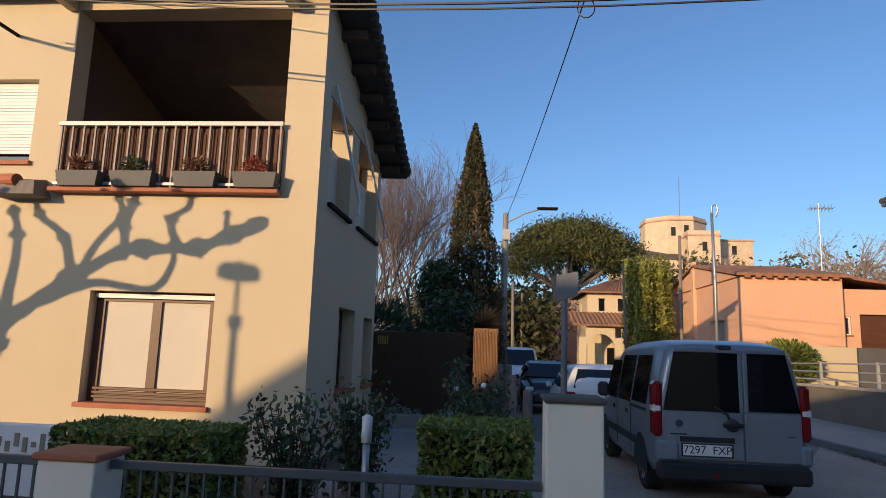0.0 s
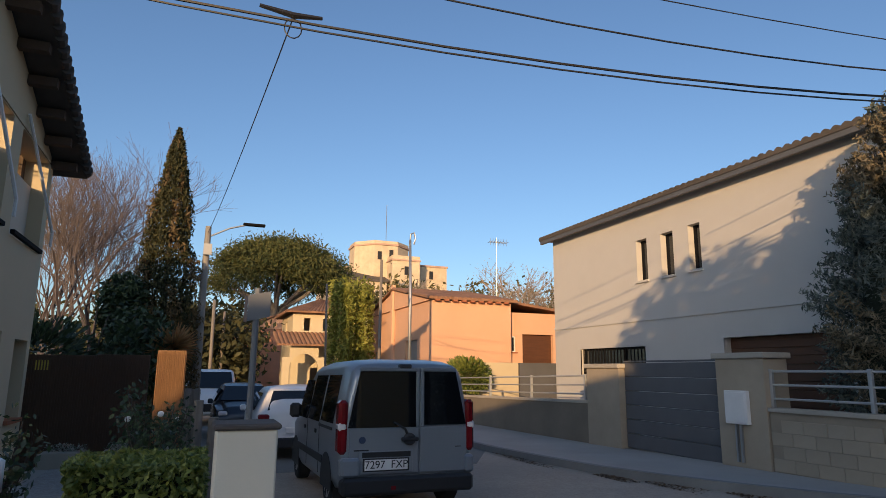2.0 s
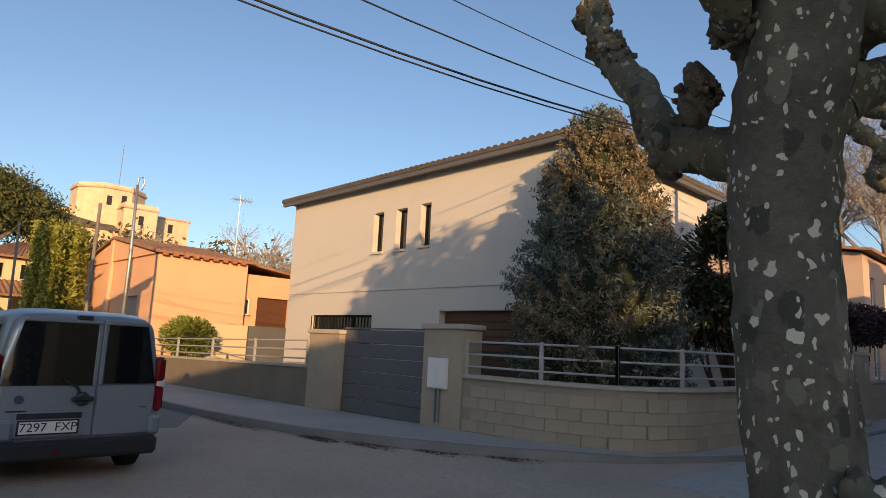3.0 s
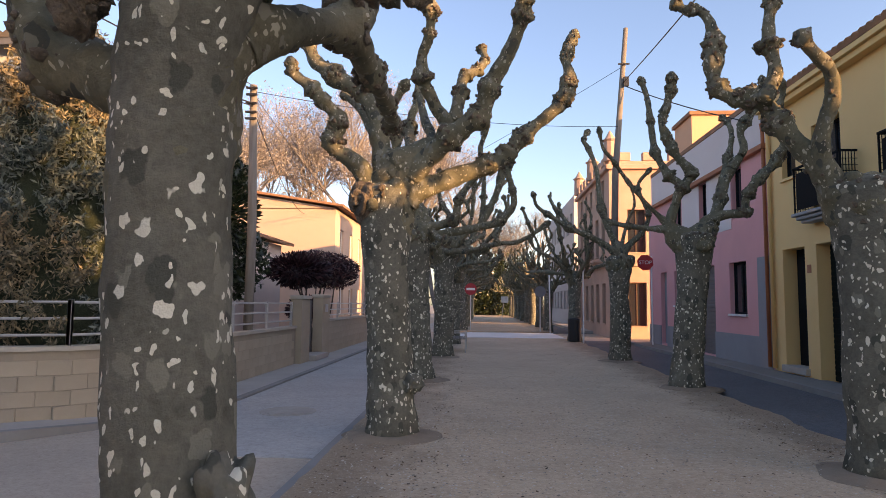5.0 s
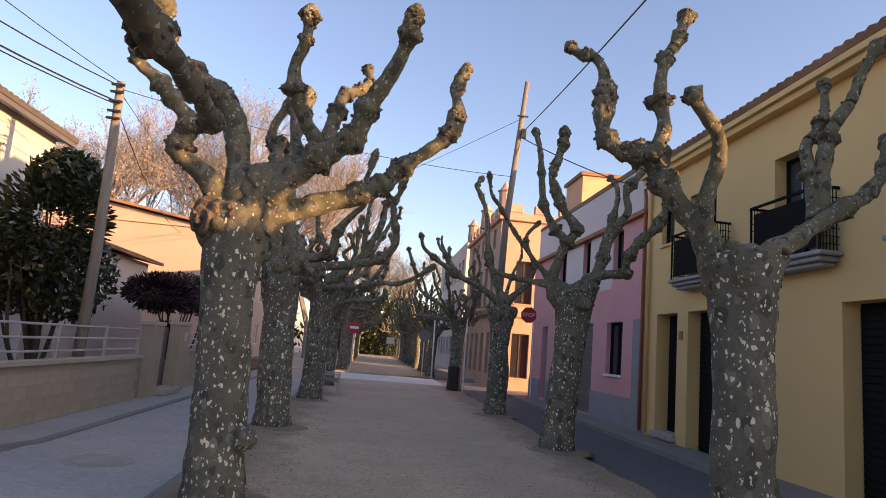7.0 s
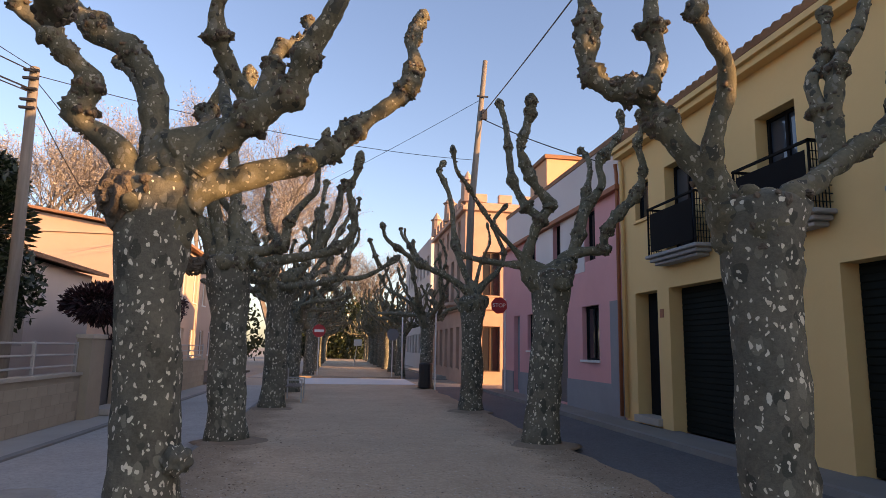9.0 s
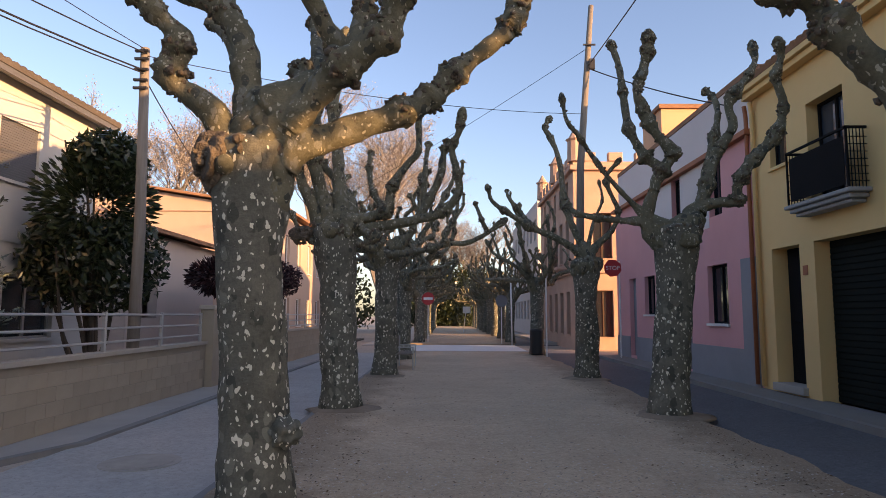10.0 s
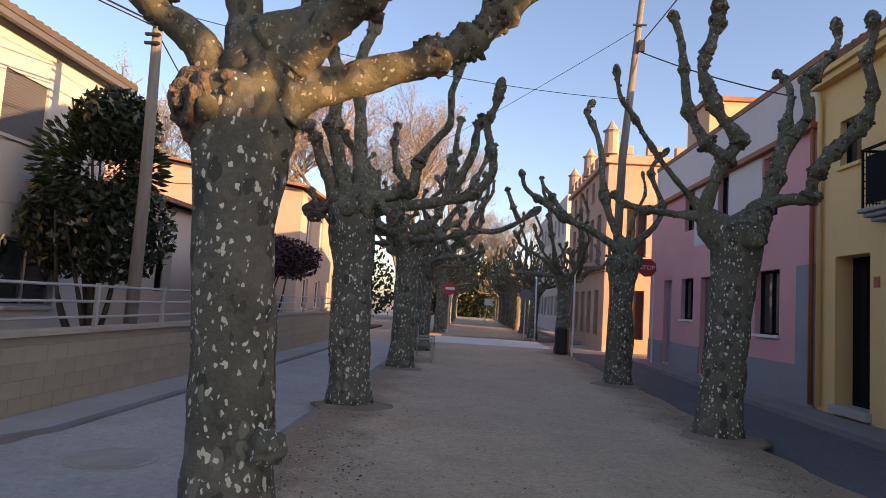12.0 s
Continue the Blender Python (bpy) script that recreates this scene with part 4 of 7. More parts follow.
def limb(bm, kb, pts, r0, r1, seed, near=True, root=None):
    """A gnarled bough: rough swellings where it was cut back year after year, and a wide root where it leaves the trunk."""
    if root:
        pts = [root[0]] + list(pts)
    path = smooth_path(pts, 12 if near else 5)
    n = len(path)
    rng = random.Random(seed)
    m = len(pts)
    r0, r1 = r0 * 0.78, r1 * 0.78
    big = 0.05 if r0 > 0.19 else 0.8 if r0 > 0.13 else 1.1
    lumps = [(0.97, 0.75 * big, 0.035)] + [(k / (m - 1) + rng.uniform(-0.04, 0.04), rng.uniform(0.3, 0.9) * big, rng.uniform(0.02, 0.038)) for k in range(3 if root else 1, m - 1) if rng.random() < 0.72]
    run = 0.0
    rads, mask = [], []
    for i, p in enumerate(path):
        t = i / (n - 1)
        r = r0 + (r1 - r0) * t ** 0.7
        if root:
            run += (p - path[max(i - 1, 0)]).length
            r += max(0.0, root[1] - r) * math.exp(-(run / 0.46) ** 2)
        bump = sum(h * math.exp(-((t - c) / w) ** 2) for c, h, w in lumps)
        rads.append(r * (1 + bump + 0.1 * noise.noise(Vector(p) * 7)))
        mask.append(min(1.0, bump * 1.6))
    path.append(path[-1] + (path[-1] - path[-2]).normalized() * rads[-1] * 0.7)
    rads.append(rads[-1] * 0.35)
    mask.append(1.0)
    seg = 16 if near else 7
    rings = []
    up = Vector((0.3, 0.2, 1)).normalized()
    for i, p in enumerate(path):
        d = (path[min(i + 1, n)] - path[max(i - 1, 0)]).normalized()
        a = d.cross(up if abs(d.dot(up)) < 0.95 else Vector((1, 0, 0))).normalized()
        b = d.cross(a)
        ring = []
        for k in range(seg):
            v = a * math.cos(6.2832 * k / seg) + b * math.sin(6.2832 * k / seg)
            q = p + v * rads[i]
            g = 0.26 * noise.noise(q * 6) + (0.1 + 0.36 * mask[i]) * noise.noise(q * 17) + (0.04 + 0.28 * mask[i]) * noise.noise(q * 41)
            ring.append(p + v * rads[i] * (1 + g))
        rings.append(ring)
    solid(rings, bm)
    for c, h, w in lumps:
        f = min(max(c, 0.0), 1.0) * (n - 1)
        i = min(int(f), n - 2)
        if h < 0.1:
            continue
        for j in range((26 + int(h * 46)) if near else 4):
            k = min(max(int(round(f + rng.gauss(0, w * 0.75) * (n - 1))), 1), n - 2)
            along = (path[k + 1] - path[k - 1]).normalized()
            o = Vector((rng.gauss(0, 1), rng.gauss(0, 1), rng.gauss(0, 1)))
            o = (o - along * o.dot(along)).normalized()
            kb.add(path[k] + o * rads[k] * rng.uniform(0.72, 0.98), rads[k] * rng.uniform(0.13, 0.3), 1)
    if near:
        for j in range(int(0.9 * n)):
            i = int(rng.uniform(0, n - 2))
            o = Vector((rng.gauss(0, 1), rng.gauss(0, 1), rng.gauss(0, 1))).normalized()
            kb.add(path[i] + o * rads[i] * 0.94, rng.uniform(0.009, 0.026), 1)


def trunk_mesh(bm, base, top, r0, r1, seed, flare, via=None):
    b, t = Vector(base), Vector(top)
    n = 16
    pts, rads = [], []
    for i in range(n + 1):
        k = i / n
        p = b.lerp(t, k) + Vector((noise.noise(Vector((seed, k * 2, 0))), noise.noise(Vector((seed, 0, k * 2))), 0)) * 0.06 * math.sin(math.pi * k)
        r = r0 + (r1 - r0) * k
        r *= 1 + 0.28 * max(0, 1 - k * 9) ** 1.5 + flare * max(0, (k - 0.62) / 0.38) ** 1.8
        pts.append(p)
        rads.append(r)
    if via:
        pts = smooth_path(via, 7)
        rads = [r0 * (1 + 0.28 * max(0, 1 - 2.5 * max(0, p.z)) ** 1.5) + 0.012 * noise.noise(p * 3) for p in pts]
        t, r = pts[-1], rads[-1]
    pts[0] = b - Vector((0, 0, 0.15))
    for up, k in ((0.05, 0.9), (0.09, 0.65), (0.11, 0.35), (0.115, 0.1)):
        pts.append(t + Vector((0, 0, up)))
        rads.append(r * k)
    tube(bm, pts, rads, 20, 0.12)


def plane_tree(base, top, r, limbs, seed, label, burl=None, scars=70, flare=0.48, knot=None, via=None):
    tr = thing("plane_tree", (base[0], base[1], 0), label, "tree", "plane trees of the promenade")
    bm = bmesh.new()
    trunk_mesh(bm, base, top, r, r * 0.92, seed, flare, via)
    part("trunk", bm, BARK, tr, smooth=True)
    rng = random.Random(seed)
    kb = Warts(seed)
    near = base[1] < 26
    for j in range(scars if near else 8):
        a = rng.uniform(0, 6.28)
        z = rng.uniform(-0.42, 0.08)
        w = r * (0.93 + flare * 0.72 + 1.0 * z)
        kb.add(Vector(top) + Vector((math.cos(a) * w, math.sin(a) * w, z)), rng.uniform(0.02, 0.05), 1)
    if scars:
        tagged(kb.mesh("scar_tissue", KNOB, tr, "dark knotted pruning scars", False), "", "", "", "stuff")
    if not via:
        hb = Warts(seed + 11)
        hb.add(Vector(top) + Vector((0, 0, -0.12)), r * 1.08, 4 if near else 2, 0.13)
        for j in range(9 if near else 4):
            a = rng.uniform(0, 6.28)
            hb.add(Vector(top) + Vector((math.cos(a) * r * 1.05, math.sin(a) * r * 1.05, rng.uniform(-0.2, 0.1))), r * rng.uniform(0.3, 0.5), 2, 0.2)
        hb.mesh("crown_head", BOUGHBARK, tr)
    if knot:
        k2 = Warts(seed + 3)
        k2.add(knot[:3], knot[3], 4, 0.22)
        for j in range(70):
            o = Vector((rng.gauss(0, 1), rng.gauss(0, 1), rng.gauss(0, 1))).normalized()
            k2.add(Vector(knot[:3]) + o * knot[3] * 0.9, knot[3] * rng.uniform(0.1, 0.24), 1)
        k2.mesh("large_knot", KNOB, tr, "crumbled brown pruning knot", False)
    if burl:
        b2 = Warts(seed)
        b2.add(burl, 0.12, 4, 0.25)
        b2.mesh("burl", BARK, tr)
    for i, (r0, r1, pts) in enumerate(limbs):
        lm, lk = bmesh.new(), Warts(seed * 7 + i)
        d = Vector(pts[0]) - Vector(top)
        root = None
        if Vector((d.x, d.y, 0)).length < 0.75 and abs(d.z) < 0.9:
            root = (tuple(Vector(top) + Vector((d.x * 0.2, d.y * 0.2, d.z - 0.42))), r * 0.86)
        limb(lm, lk, pts, r0, r1, seed * 7 + i, near, root)
        o = part("limb", lm, BARK if r0 > 0.24 else BOUGHBARK, tr, smooth=True)
        w = lk.mesh("wart_bark", KNOB, o, "", True)
        if w:
            tagged(w, "", "", "", "stuff")
    return tr


def random_limbs(base, top, seed, n=11, reach=1.05):
    """Wide, low boughs that turn upright, with cut-back shoots."""
    rng = random.Random(seed)
    out = []
    for i in range(n):
        a = 6.28 * i / n + rng.uniform(-0.35, 0.35)
        d = Vector((math.cos(a), math.sin(a), 0))
        p = Vector(top) + d * 0.12 + Vector((0, 0, -0.1))
        pts = [tuple(p)]
        rise = rng.uniform(0.1, 0.85)
        steps = rng.randint(5, 7)
        for k in range(steps):
            rise = min(1.5, max(0.05, rise + rng.uniform(-0.35, 0.4) + (0.35 if k > steps - 3 else 0)))
            d = (d + Vector((rng.uniform(-0.55, 0.55), rng.uniform(-0.55, 0.55), 0))).normalized()
            p = p + (d * math.cos(rise) + Vector((0, 0, math.sin(rise)))) * rng.uniform(0.3, 0.5) * reach
            pts.append(tuple(p))
        out.append((rng.uniform(0.11, 0.15), 0.06, pts))
        for k in rng.sample(range(1, steps), rng.randint(2, 3)):
            q = Vector(pts[k])
            side = [tuple(q)]
            for _ in range(rng.randint(2, 4)):
                q = q + Vector((rng.uniform(-0.25, 0.25), rng.uniform(-0.25, 0.25), rng.uniform(0.2, 0.4)))
                side.append(tuple(q))
            out.append((0.085, 0.05, side))
    return out


BOUGHS = {}
BOUGHS["L2"] = []
BOUGHS["L2"].append((0.17, 0.060, [(-1.89,7.30,2.92),(-2.01,7.23,3.18),(-2.30,7.17,3.41),(-2.25,7.10,3.72),(-2.41,7.03,3.91),(-2.56,6.96,4.07),(-2.74,6.90,4.21),(-2.76,6.83,4.35)]))
BOUGHS["L2"].append((0.19, 0.090, [(-1.67,7.30,3.01),(-1.76,7.37,3.40),(-1.83,7.43,3.84),(-2.02,7.50,4.16),(-2.33,7.57,4.37),(-2.68,7.64,4.65),(-2.82,7.70,4.96),(-2.94,7.77,5.36)]))
BOUGHS["L2"].append((0.22, 0.080, [(-1.51,7.30,2.94),(-1.21,7.18,3.23),(-0.90,7.06,3.48),(-0.60,6.93,3.66),(-0.42,6.82,4.03),(-0.23,6.70,4.37),(-0.11,6.58,4.64),(-0.05,6.45,4.93)]))
BOUGHS["L2"].append((0.13, 0.070, [(-0.96,7.30,3.57),(-1.09,7.19,3.90),(-1.22,7.07,4.16),(-1.23,6.96,4.42),(-1.14,6.85,4.63),(-1.11,6.74,4.94)]))
BOUGHS["L2"].append((0.19, 0.060, [(-1.39,7.30,2.83),(-1.02,7.37,3.01),(-0.50,7.44,3.22),(-0.22,7.52,3.39),(0.03,7.58,3.68),(0.45,7.65,4.05),(0.58,7.72,4.43),(0.55,7.79,4.71),(0.68,7.86,5.08)]))
BOUGHS["L2"].append((0.12, 0.050, [(-0.87,7.30,3.71),(-0.80,7.45,4.11),(-0.76,7.60,4.38),(-0.58,7.75,4.57),(-0.49,7.90,4.74),(-0.55,8.05,4.98)]))
BOUGHS["L2"].append((0.10, 0.060, [(-1.15,7.30,3.43),(-1.27,7.77,3.91),(-1.40,8.24,4.42)]))
BOUGHS["L2"].append((0.11, 0.090, [(-1.37,7.30,3.12),(-1.46,7.86,3.56),(-1.56,8.43,4.01)]))
BOUGHS["L2"].append((0.10, 0.050, [(-1.65,7.30,3.23),(-1.94,7.61,3.72),(-2.16,7.93,4.11),(-2.44,8.24,4.41)]))
BOUGHS["R1"] = []
BOUGHS["R1"].append((0.15, 0.045, [(2.81,5.95,2.69),(2.60,5.99,2.99),(2.38,6.04,3.29),(2.20,6.08,3.57),(1.94,6.12,3.62),(1.80,6.16,3.81),(1.82,6.21,4.31),(1.74,6.25,4.56),(1.57,6.30,4.62),(1.47,6.33,4.71)]))
BOUGHS["R1"].append((0.10, 0.060, [(2.19,5.95,3.51),(2.32,5.99,3.80),(2.29,6.03,4.17),(2.35,6.07,4.54),(2.49,6.10,4.78),(2.60,6.14,5.11)]))
BOUGHS["R1"].append((0.13, 0.060, [(2.73,5.95,2.84),(2.66,5.84,3.11),(2.70,5.72,3.45),(2.63,5.61,3.69),(2.42,5.49,3.83),(2.25,5.38,3.92)]))
BOUGHS["R1"].append((0.17, 0.060, [(3.30,5.95,2.65),(3.74,6.09,2.97),(4.25,6.24,3.29),(4.70,6.38,3.56),(5.03,6.53,3.90),(5.20,6.67,4.33)]))
BOUGHS["R1"].append((0.11, 0.050, [(4.09,6.33,3.21),(4.13,6.43,3.66),(4.14,6.53,4.04),(4.41,6.62,4.42),(4.50,6.72,4.91)]))
BOUGHS["R1"].append((0.12, 0.060, [(4.14,6.33,3.26),(4.21,6.37,3.74),(4.31,6.41,4.15),(4.60,6.45,4.59),(4.77,6.49,4.94),(5.03,6.53,5.34)]))
BOUGHS["R1"].append((0.12, 0.070, [(5.16,6.67,3.96),(5.91,6.80,4.73),(6.12,6.94,5.31),(6.46,7.06,5.72),(6.68,7.20,6.24)]))
BOUGHS["R2"] = []
BOUGHS["R2"].append((0.14, 0.080, [(3.12,12.13,2.97),(3.22,12.07,3.55),(3.36,12.00,3.86),(3.48,11.94,4.06),(3.17,11.89,4.41),(2.97,11.83,4.79),(2.90,11.77,5.03),(3.04,11.70,5.56),(3.05,11.64,5.89)]))
BOUGHS["R2"].append((0.11, 0.060, [(3.38,12.13,3.85),(3.13,12.23,4.09),(2.91,12.33,4.58),(2.85,12.42,5.25),(2.82,12.52,5.73),(2.72,12.62,6.18)]))
BOUGHS["R2"].append((0.06, 0.035, [(3.02,12.13,3.15),(2.61,11.97,3.50),(2.23,11.82,3.90),(1.95,11.66,4.24),(1.73,11.50,4.45),(1.63,11.35,4.80)]))
BOUGHS["R2"].append((0.08, 0.050, [(3.07,12.13,2.96),(2.72,12.28,3.04),(2.35,12.42,3.11),(2.06,12.57,3.21),(1.95,12.72,3.38)]))
BOUGHS["R2"].append((0.15, 0.060, [(3.78,12.13,2.86),(4.02,12.19,3.34),(4.15,12.26,3.72),(4.33,12.32,4.16),(4.63,12.37,4.62),(4.62,12.43,5.05),(4.96,12.49,5.50),(5.15,12.56,5.83),(5.14,12.62,6.18)]))
BOUGHS["R2"].append((0.12, 0.060, [(3.90,12.13,3.19),(4.22,12.05,3.30),(4.45,11.97,3.32),(4.46,11.91,3.56),(4.67,11.83,3.92),(5.02,11.75,4.33),(5.10,11.67,4.77),(4.97,11.60,5.16),(5.02,11.52,5.45),(4.94,11.45,5.71)]))
BOUGHS["R2"].append((0.11, 0.050, [(3.94,12.13,3.23),(4.16,12.33,3.93),(4.38,12.52,4.47),(4.55,12.72,4.97),(4.57,12.91,5.30),(4.50,13.11,5.51)]))
BOUGHS["R3"] = []
BOUGHS["R3"].append((0.15, 0.050, [(3.34,17.70,2.91),(2.66,17.58,3.38),(2.01,17.46,3.64),(1.42,17.34,3.98),(1.02,17.22,4.26),(0.90,17.11,4.62)]))
BOUGHS["R3"].append((0.10, 0.040, [(2.04,17.70,3.68),(1.72,17.83,4.15),(1.49,17.97,4.49),(1.46,18.10,4.70)]))
BOUGHS["R3"].append((0.14, 0.060, [(3.39,17.70,3.04),(3.08,17.80,3.68),(2.88,17.90,4.48),(2.80,18.00,5.43),(2.60,18.10,6.06),(2.48,18.20,6.36),(2.63,18.30,6.68)]))
BOUGHS["R3"].append((0.13, 0.050, [(3.46,17.70,3.05),(3.97,17.60,3.58),(4.12,17.50,4.08),(3.82,17.40,4.81),(4.15,17.30,5.32)]))
BOUGHS["R3"].append((0.09, 0.030, [(3.39,17.70,3.04),(3.59,17.80,3.84),(3.84,17.90,4.40),(3.79,18.00,4.94)]))
BOUGHS["L1"] = []
BOUGHS["L1"].append((0.20, 0.090, [(-1.70,2.02,2.25),(-1.97,2.09,2.39),(-2.27,2.17,2.53),(-2.44,2.25,2.84),(-2.62,2.32,3.10),(-2.79,2.40,3.34),(-2.93,2.48,3.64)]))
BOUGHS["L1"].append((0.14, 0.080, [(-1.67,2.02,2.50),(-1.69,1.90,2.71),(-1.74,1.77,2.82),(-1.71,1.65,2.87),(-1.75,1.51,3.47)]))
BOUGHS["L1"].append((0.12, 0.080, [(-1.41,2.02,2.75),(-1.14,1.95,2.73),(-0.94,1.90,2.69),(-0.74,1.83,2.63)]))
BOUGHS["L1"].append((0.13, 0.090, [(-1.48,1.99,2.44),(-1.31,2.16,2.59),(-1.15,2.57,2.79)]))
BOUGHS["L1"].append((0.12, 0.080, [(-1.15,2.57,2.79),(-1.13,2.73,2.94),(-1.08,2.89,3.19),(-0.95,3.21,3.52),(-0.92,3.35,4.02)]))
BOUGHS["L1"].append((0.09, 0.050, [(-1.15,2.57,2.79),(-1.12,2.98,2.72),(-1.11,3.54,2.73),(-1.15,4.00,2.73)]))
BOUGHS["L3"] = []
BOUGHS["L3"].append((0.14, 0.050, [(-1.70,12.75,2.87),(-1.14,12.68,2.99),(-0.55,12.60,3.10),(-0.13,12.53,3.23),(0.12,12.45,3.53),(0.08,12.38,3.89),(0.01,12.30,4.21),(0.12,12.22,4.48),(0.18,12.15,4.84)]))
BOUGHS["L3"].append((0.10, 0.070, [(-0.56,12.75,3.14),(-0.36,12.82,3.50),(-0.18,12.90,3.93),(-0.12,12.97,4.36),(-0.04,13.05,4.54)]))
BOUGHS["L3"].append((0.14, 0.050, [(-1.85,12.75,3.04),(-1.33,12.70,3.16),(-1.07,12.65,3.29),(-0.97,12.60,3.68),(-0.73,12.55,4.03),(-0.55,12.50,4.24),(-0.55,12.45,4.66),(-0.50,12.40,4.86),(-0.40,12.35,5.28)]))
BOUGHS["L3"].append((0.08, 0.050, [(-0.48,13.25,3.22),(-0.48,13.42,3.81),(-0.46,13.58,4.33),(-0.41,13.75,4.72)]))
BOUGHS["L3"].append((0.14, 0.090, [(-2.20,12.75,3.08),(-2.41,12.58,3.51),(-2.54,12.42,3.90),(-2.63,12.25,4.06)]))
BOUGHS["L3"].append((0.17, 0.090, [(-2.08,12.75,3.17),(-2.22,12.62,3.71),(-2.29,12.48,4.10),(-2.25,12.35,4.84),(-2.36,12.22,5.26),(-2.24,12.08,5.59),(-2.02,11.95,5.92)]))
BOUGHS["L3"].append((0.16, 0.100, [(-1.86,12.75,3.23),(-1.92,12.83,3.77),(-1.98,12.92,4.43),(-2.07,13.00,5.01),(-2.05,13.08,5.51),(-1.90,13.17,6.03),(-1.91,13.25,6.66)]))
BOUGHS["L3"].append((0.11, 0.080, [(-1.71,12.85,3.34),(-1.93,12.95,3.76),(-2.30,13.05,4.16)]))
BOUGHS["L3"].append((0.08, 0.050, [(-1.09,12.85,3.29),(-1.35,13.02,3.62),(-1.45,13.18,4.07),(-1.44,13.35,4.45)]))
BOUGHS["L3"].append((0.10, 0.080, [(-1.68,12.75,3.06),(-1.37,12.50,2.85),(-1.21,12.25,2.77)]))
BOUGHS["S1"] = []
BOUGHS["S1"].append((0.15, 0.070, [(-1.7,-12.93,2.75),(-1.7,-12.41,3.11),(-1.7,-11.89,3.47),(-1.7,-11.36,3.76),(-1.7,-11.04,3.85),(-1.7,-10.32,3.86),(-1.7,-9.79,4.03),(-1.7,-9.29,4.26)]))
BOUGHS["S1"].append((0.10, 0.050, [(-1.7,-11.97,3.43),(-1.7,-12.16,3.98),(-1.7,-12.54,4.29),(-1.7,-12.66,4.53)]))
BOUGHS["S1"].append((0.13, 0.060, [(-1.7,-12.95,2.86),(-1.7,-12.85,3.56),(-1.7,-12.86,4.04),(-1.7,-12.98,4.4)]))
BOUGHS["S1"].append((0.09, 0.070, [(-1.7,-11.24,3.76),(-1.7,-11.28,4.15),(-1.7,-11.2,4.48),(-1.7,-11.14,4.68)]))
BOUGHS["S1"].append((0.08, 0.050, [(-1.7,-10.48,3.86),(-1.7,-10.61,4.25),(-1.7,-10.38,4.45),(-1.7,-10.36,4.61)]))
BOUGHS["S1"].append((0.09, 0.050, [(-1.7,-12.41,3.07),(-1.7,-11.63,3.36),(-1.7,-10.82,3.29),(-1.7,-10.54,3.63),(-1.7,-10.57,3.94)]))
BOUGHS["S1"].append((0.05, 0.040, [(-1.7,-9.79,4.03),(-1.7,-9.82,4.23),(-1.7,-9.82,4.38)]))
BOUGHS["S1"].append((0.08, 0.050, [(-1.7,-11.89,3.47),(-1.7,-11.66,3.91),(-1.7,-11.34,4.31),(-1.7,-11.42,4.59)]))
OLD = "old pollarded plane tree with pale flaking bark and knotted limbs"
plane_tree((-1.57, 7.30, 0), (-1.70, 7.30, 2.85), 0.275, BOUGHS["L2"], 2, OLD, (-1.32, 7.18, 0.63), 70, 0.42, (-1.92, 7.13, 2.72, 0.18))
plane_tree((3.13, 5.95, 0), (3.08, 5.95, 2.66), 0.265, BOUGHS["R1"], 3, OLD)
plane_tree((3.36, 12.13, 0), (3.56, 12.13, 2.85), 0.29, BOUGHS["R2"], 4, OLD)
plane_tree((3.34, 17.75, 0), (3.37, 17.75, 2.82), 0.28, BOUGHS["R3"], 5, OLD)
plane_tree((-1.78, 12.7, 0), (-1.97, 12.75, 2.95), 0.31, BOUGHS["L3"], 8, OLD, None, 90, 0.4, (-2.5, 12.6, 2.84, 0.17))
plane_tree((-1.55, 1.97, 0), (-1.66, 1.99, 2.37), 0.215, BOUGHS["L1"], 6, OLD, (-1.37, 1.90, 0.89), 0, 0.1, (-1.95, 1.86, 2.59, 0.10), [(-1.55, 1.97, 0), (-1.59, 1.98, 0.89), (-1.65, 1.99, 1.81), (-1.63, 1.97, 2.27), (-1.54, 1.91, 2.69), (-1.44, 1.83, 3.10), (-1.38, 1.74, 3.65)])
for k, (x, y) in enumerate([(-1.62, 18.3), (-1.6, 24.4), (3.5, 27.3)] + [(-1.6, 38.5 + 5.6 * i) for i in range(9)] + [(3.6, 38.8 + 5.6 * i) for i in range(9)]):
    top = (x + 0.05, y, 2.95 + 0.15 * math.sin(k * 2.3 + 1))
    plane_tree((x, y, 0), top, 0.29 if x < 0 else 0.27, random_limbs((x, y, 0), top, 20 + k, 9, 1.2), 20 + k, OLD)
plane_tree((-1.7, -13.75, -0.1), (-1.7, -13.25, 2.7), 0.27, BOUGHS["S1"], 9, OLD)


# ---- garden walls, fences, gate ----
def railing(posts, rails, name, label, z0, h):
    """Level rails between posts along a plan line."""
    r = thing(name, (*posts[0], z0), label, "railing")
    for p in posts:
        part("post", boxes((p[0] - 0.03, p[1] - 0.03, z0, p[0] + 0.03, p[1] + 0.03, z0 + h), bevel=0.006), RAILGREY, r)
    for a, b in zip(posts, posts[1:]):
        for k in rails:
            bm = bmesh.new()
            tube(bm, [(*a, z0 + k), (*b, z0 + k)], 0.02, 6)
            part("rail", bm, RAILGREY, r)
    return r


WALL_TOP = 0.86
arc = [(-8.86, 7.5), (-8.0, 7.5), (-7.2, 7.54), (-6.55, 7.7), (-6.0, 8.0), (-5.62, 8.5), (-5.42, 9.1), (-5.36, 9.9), (-5.36, 13.0), (-5.36, 16.2)]


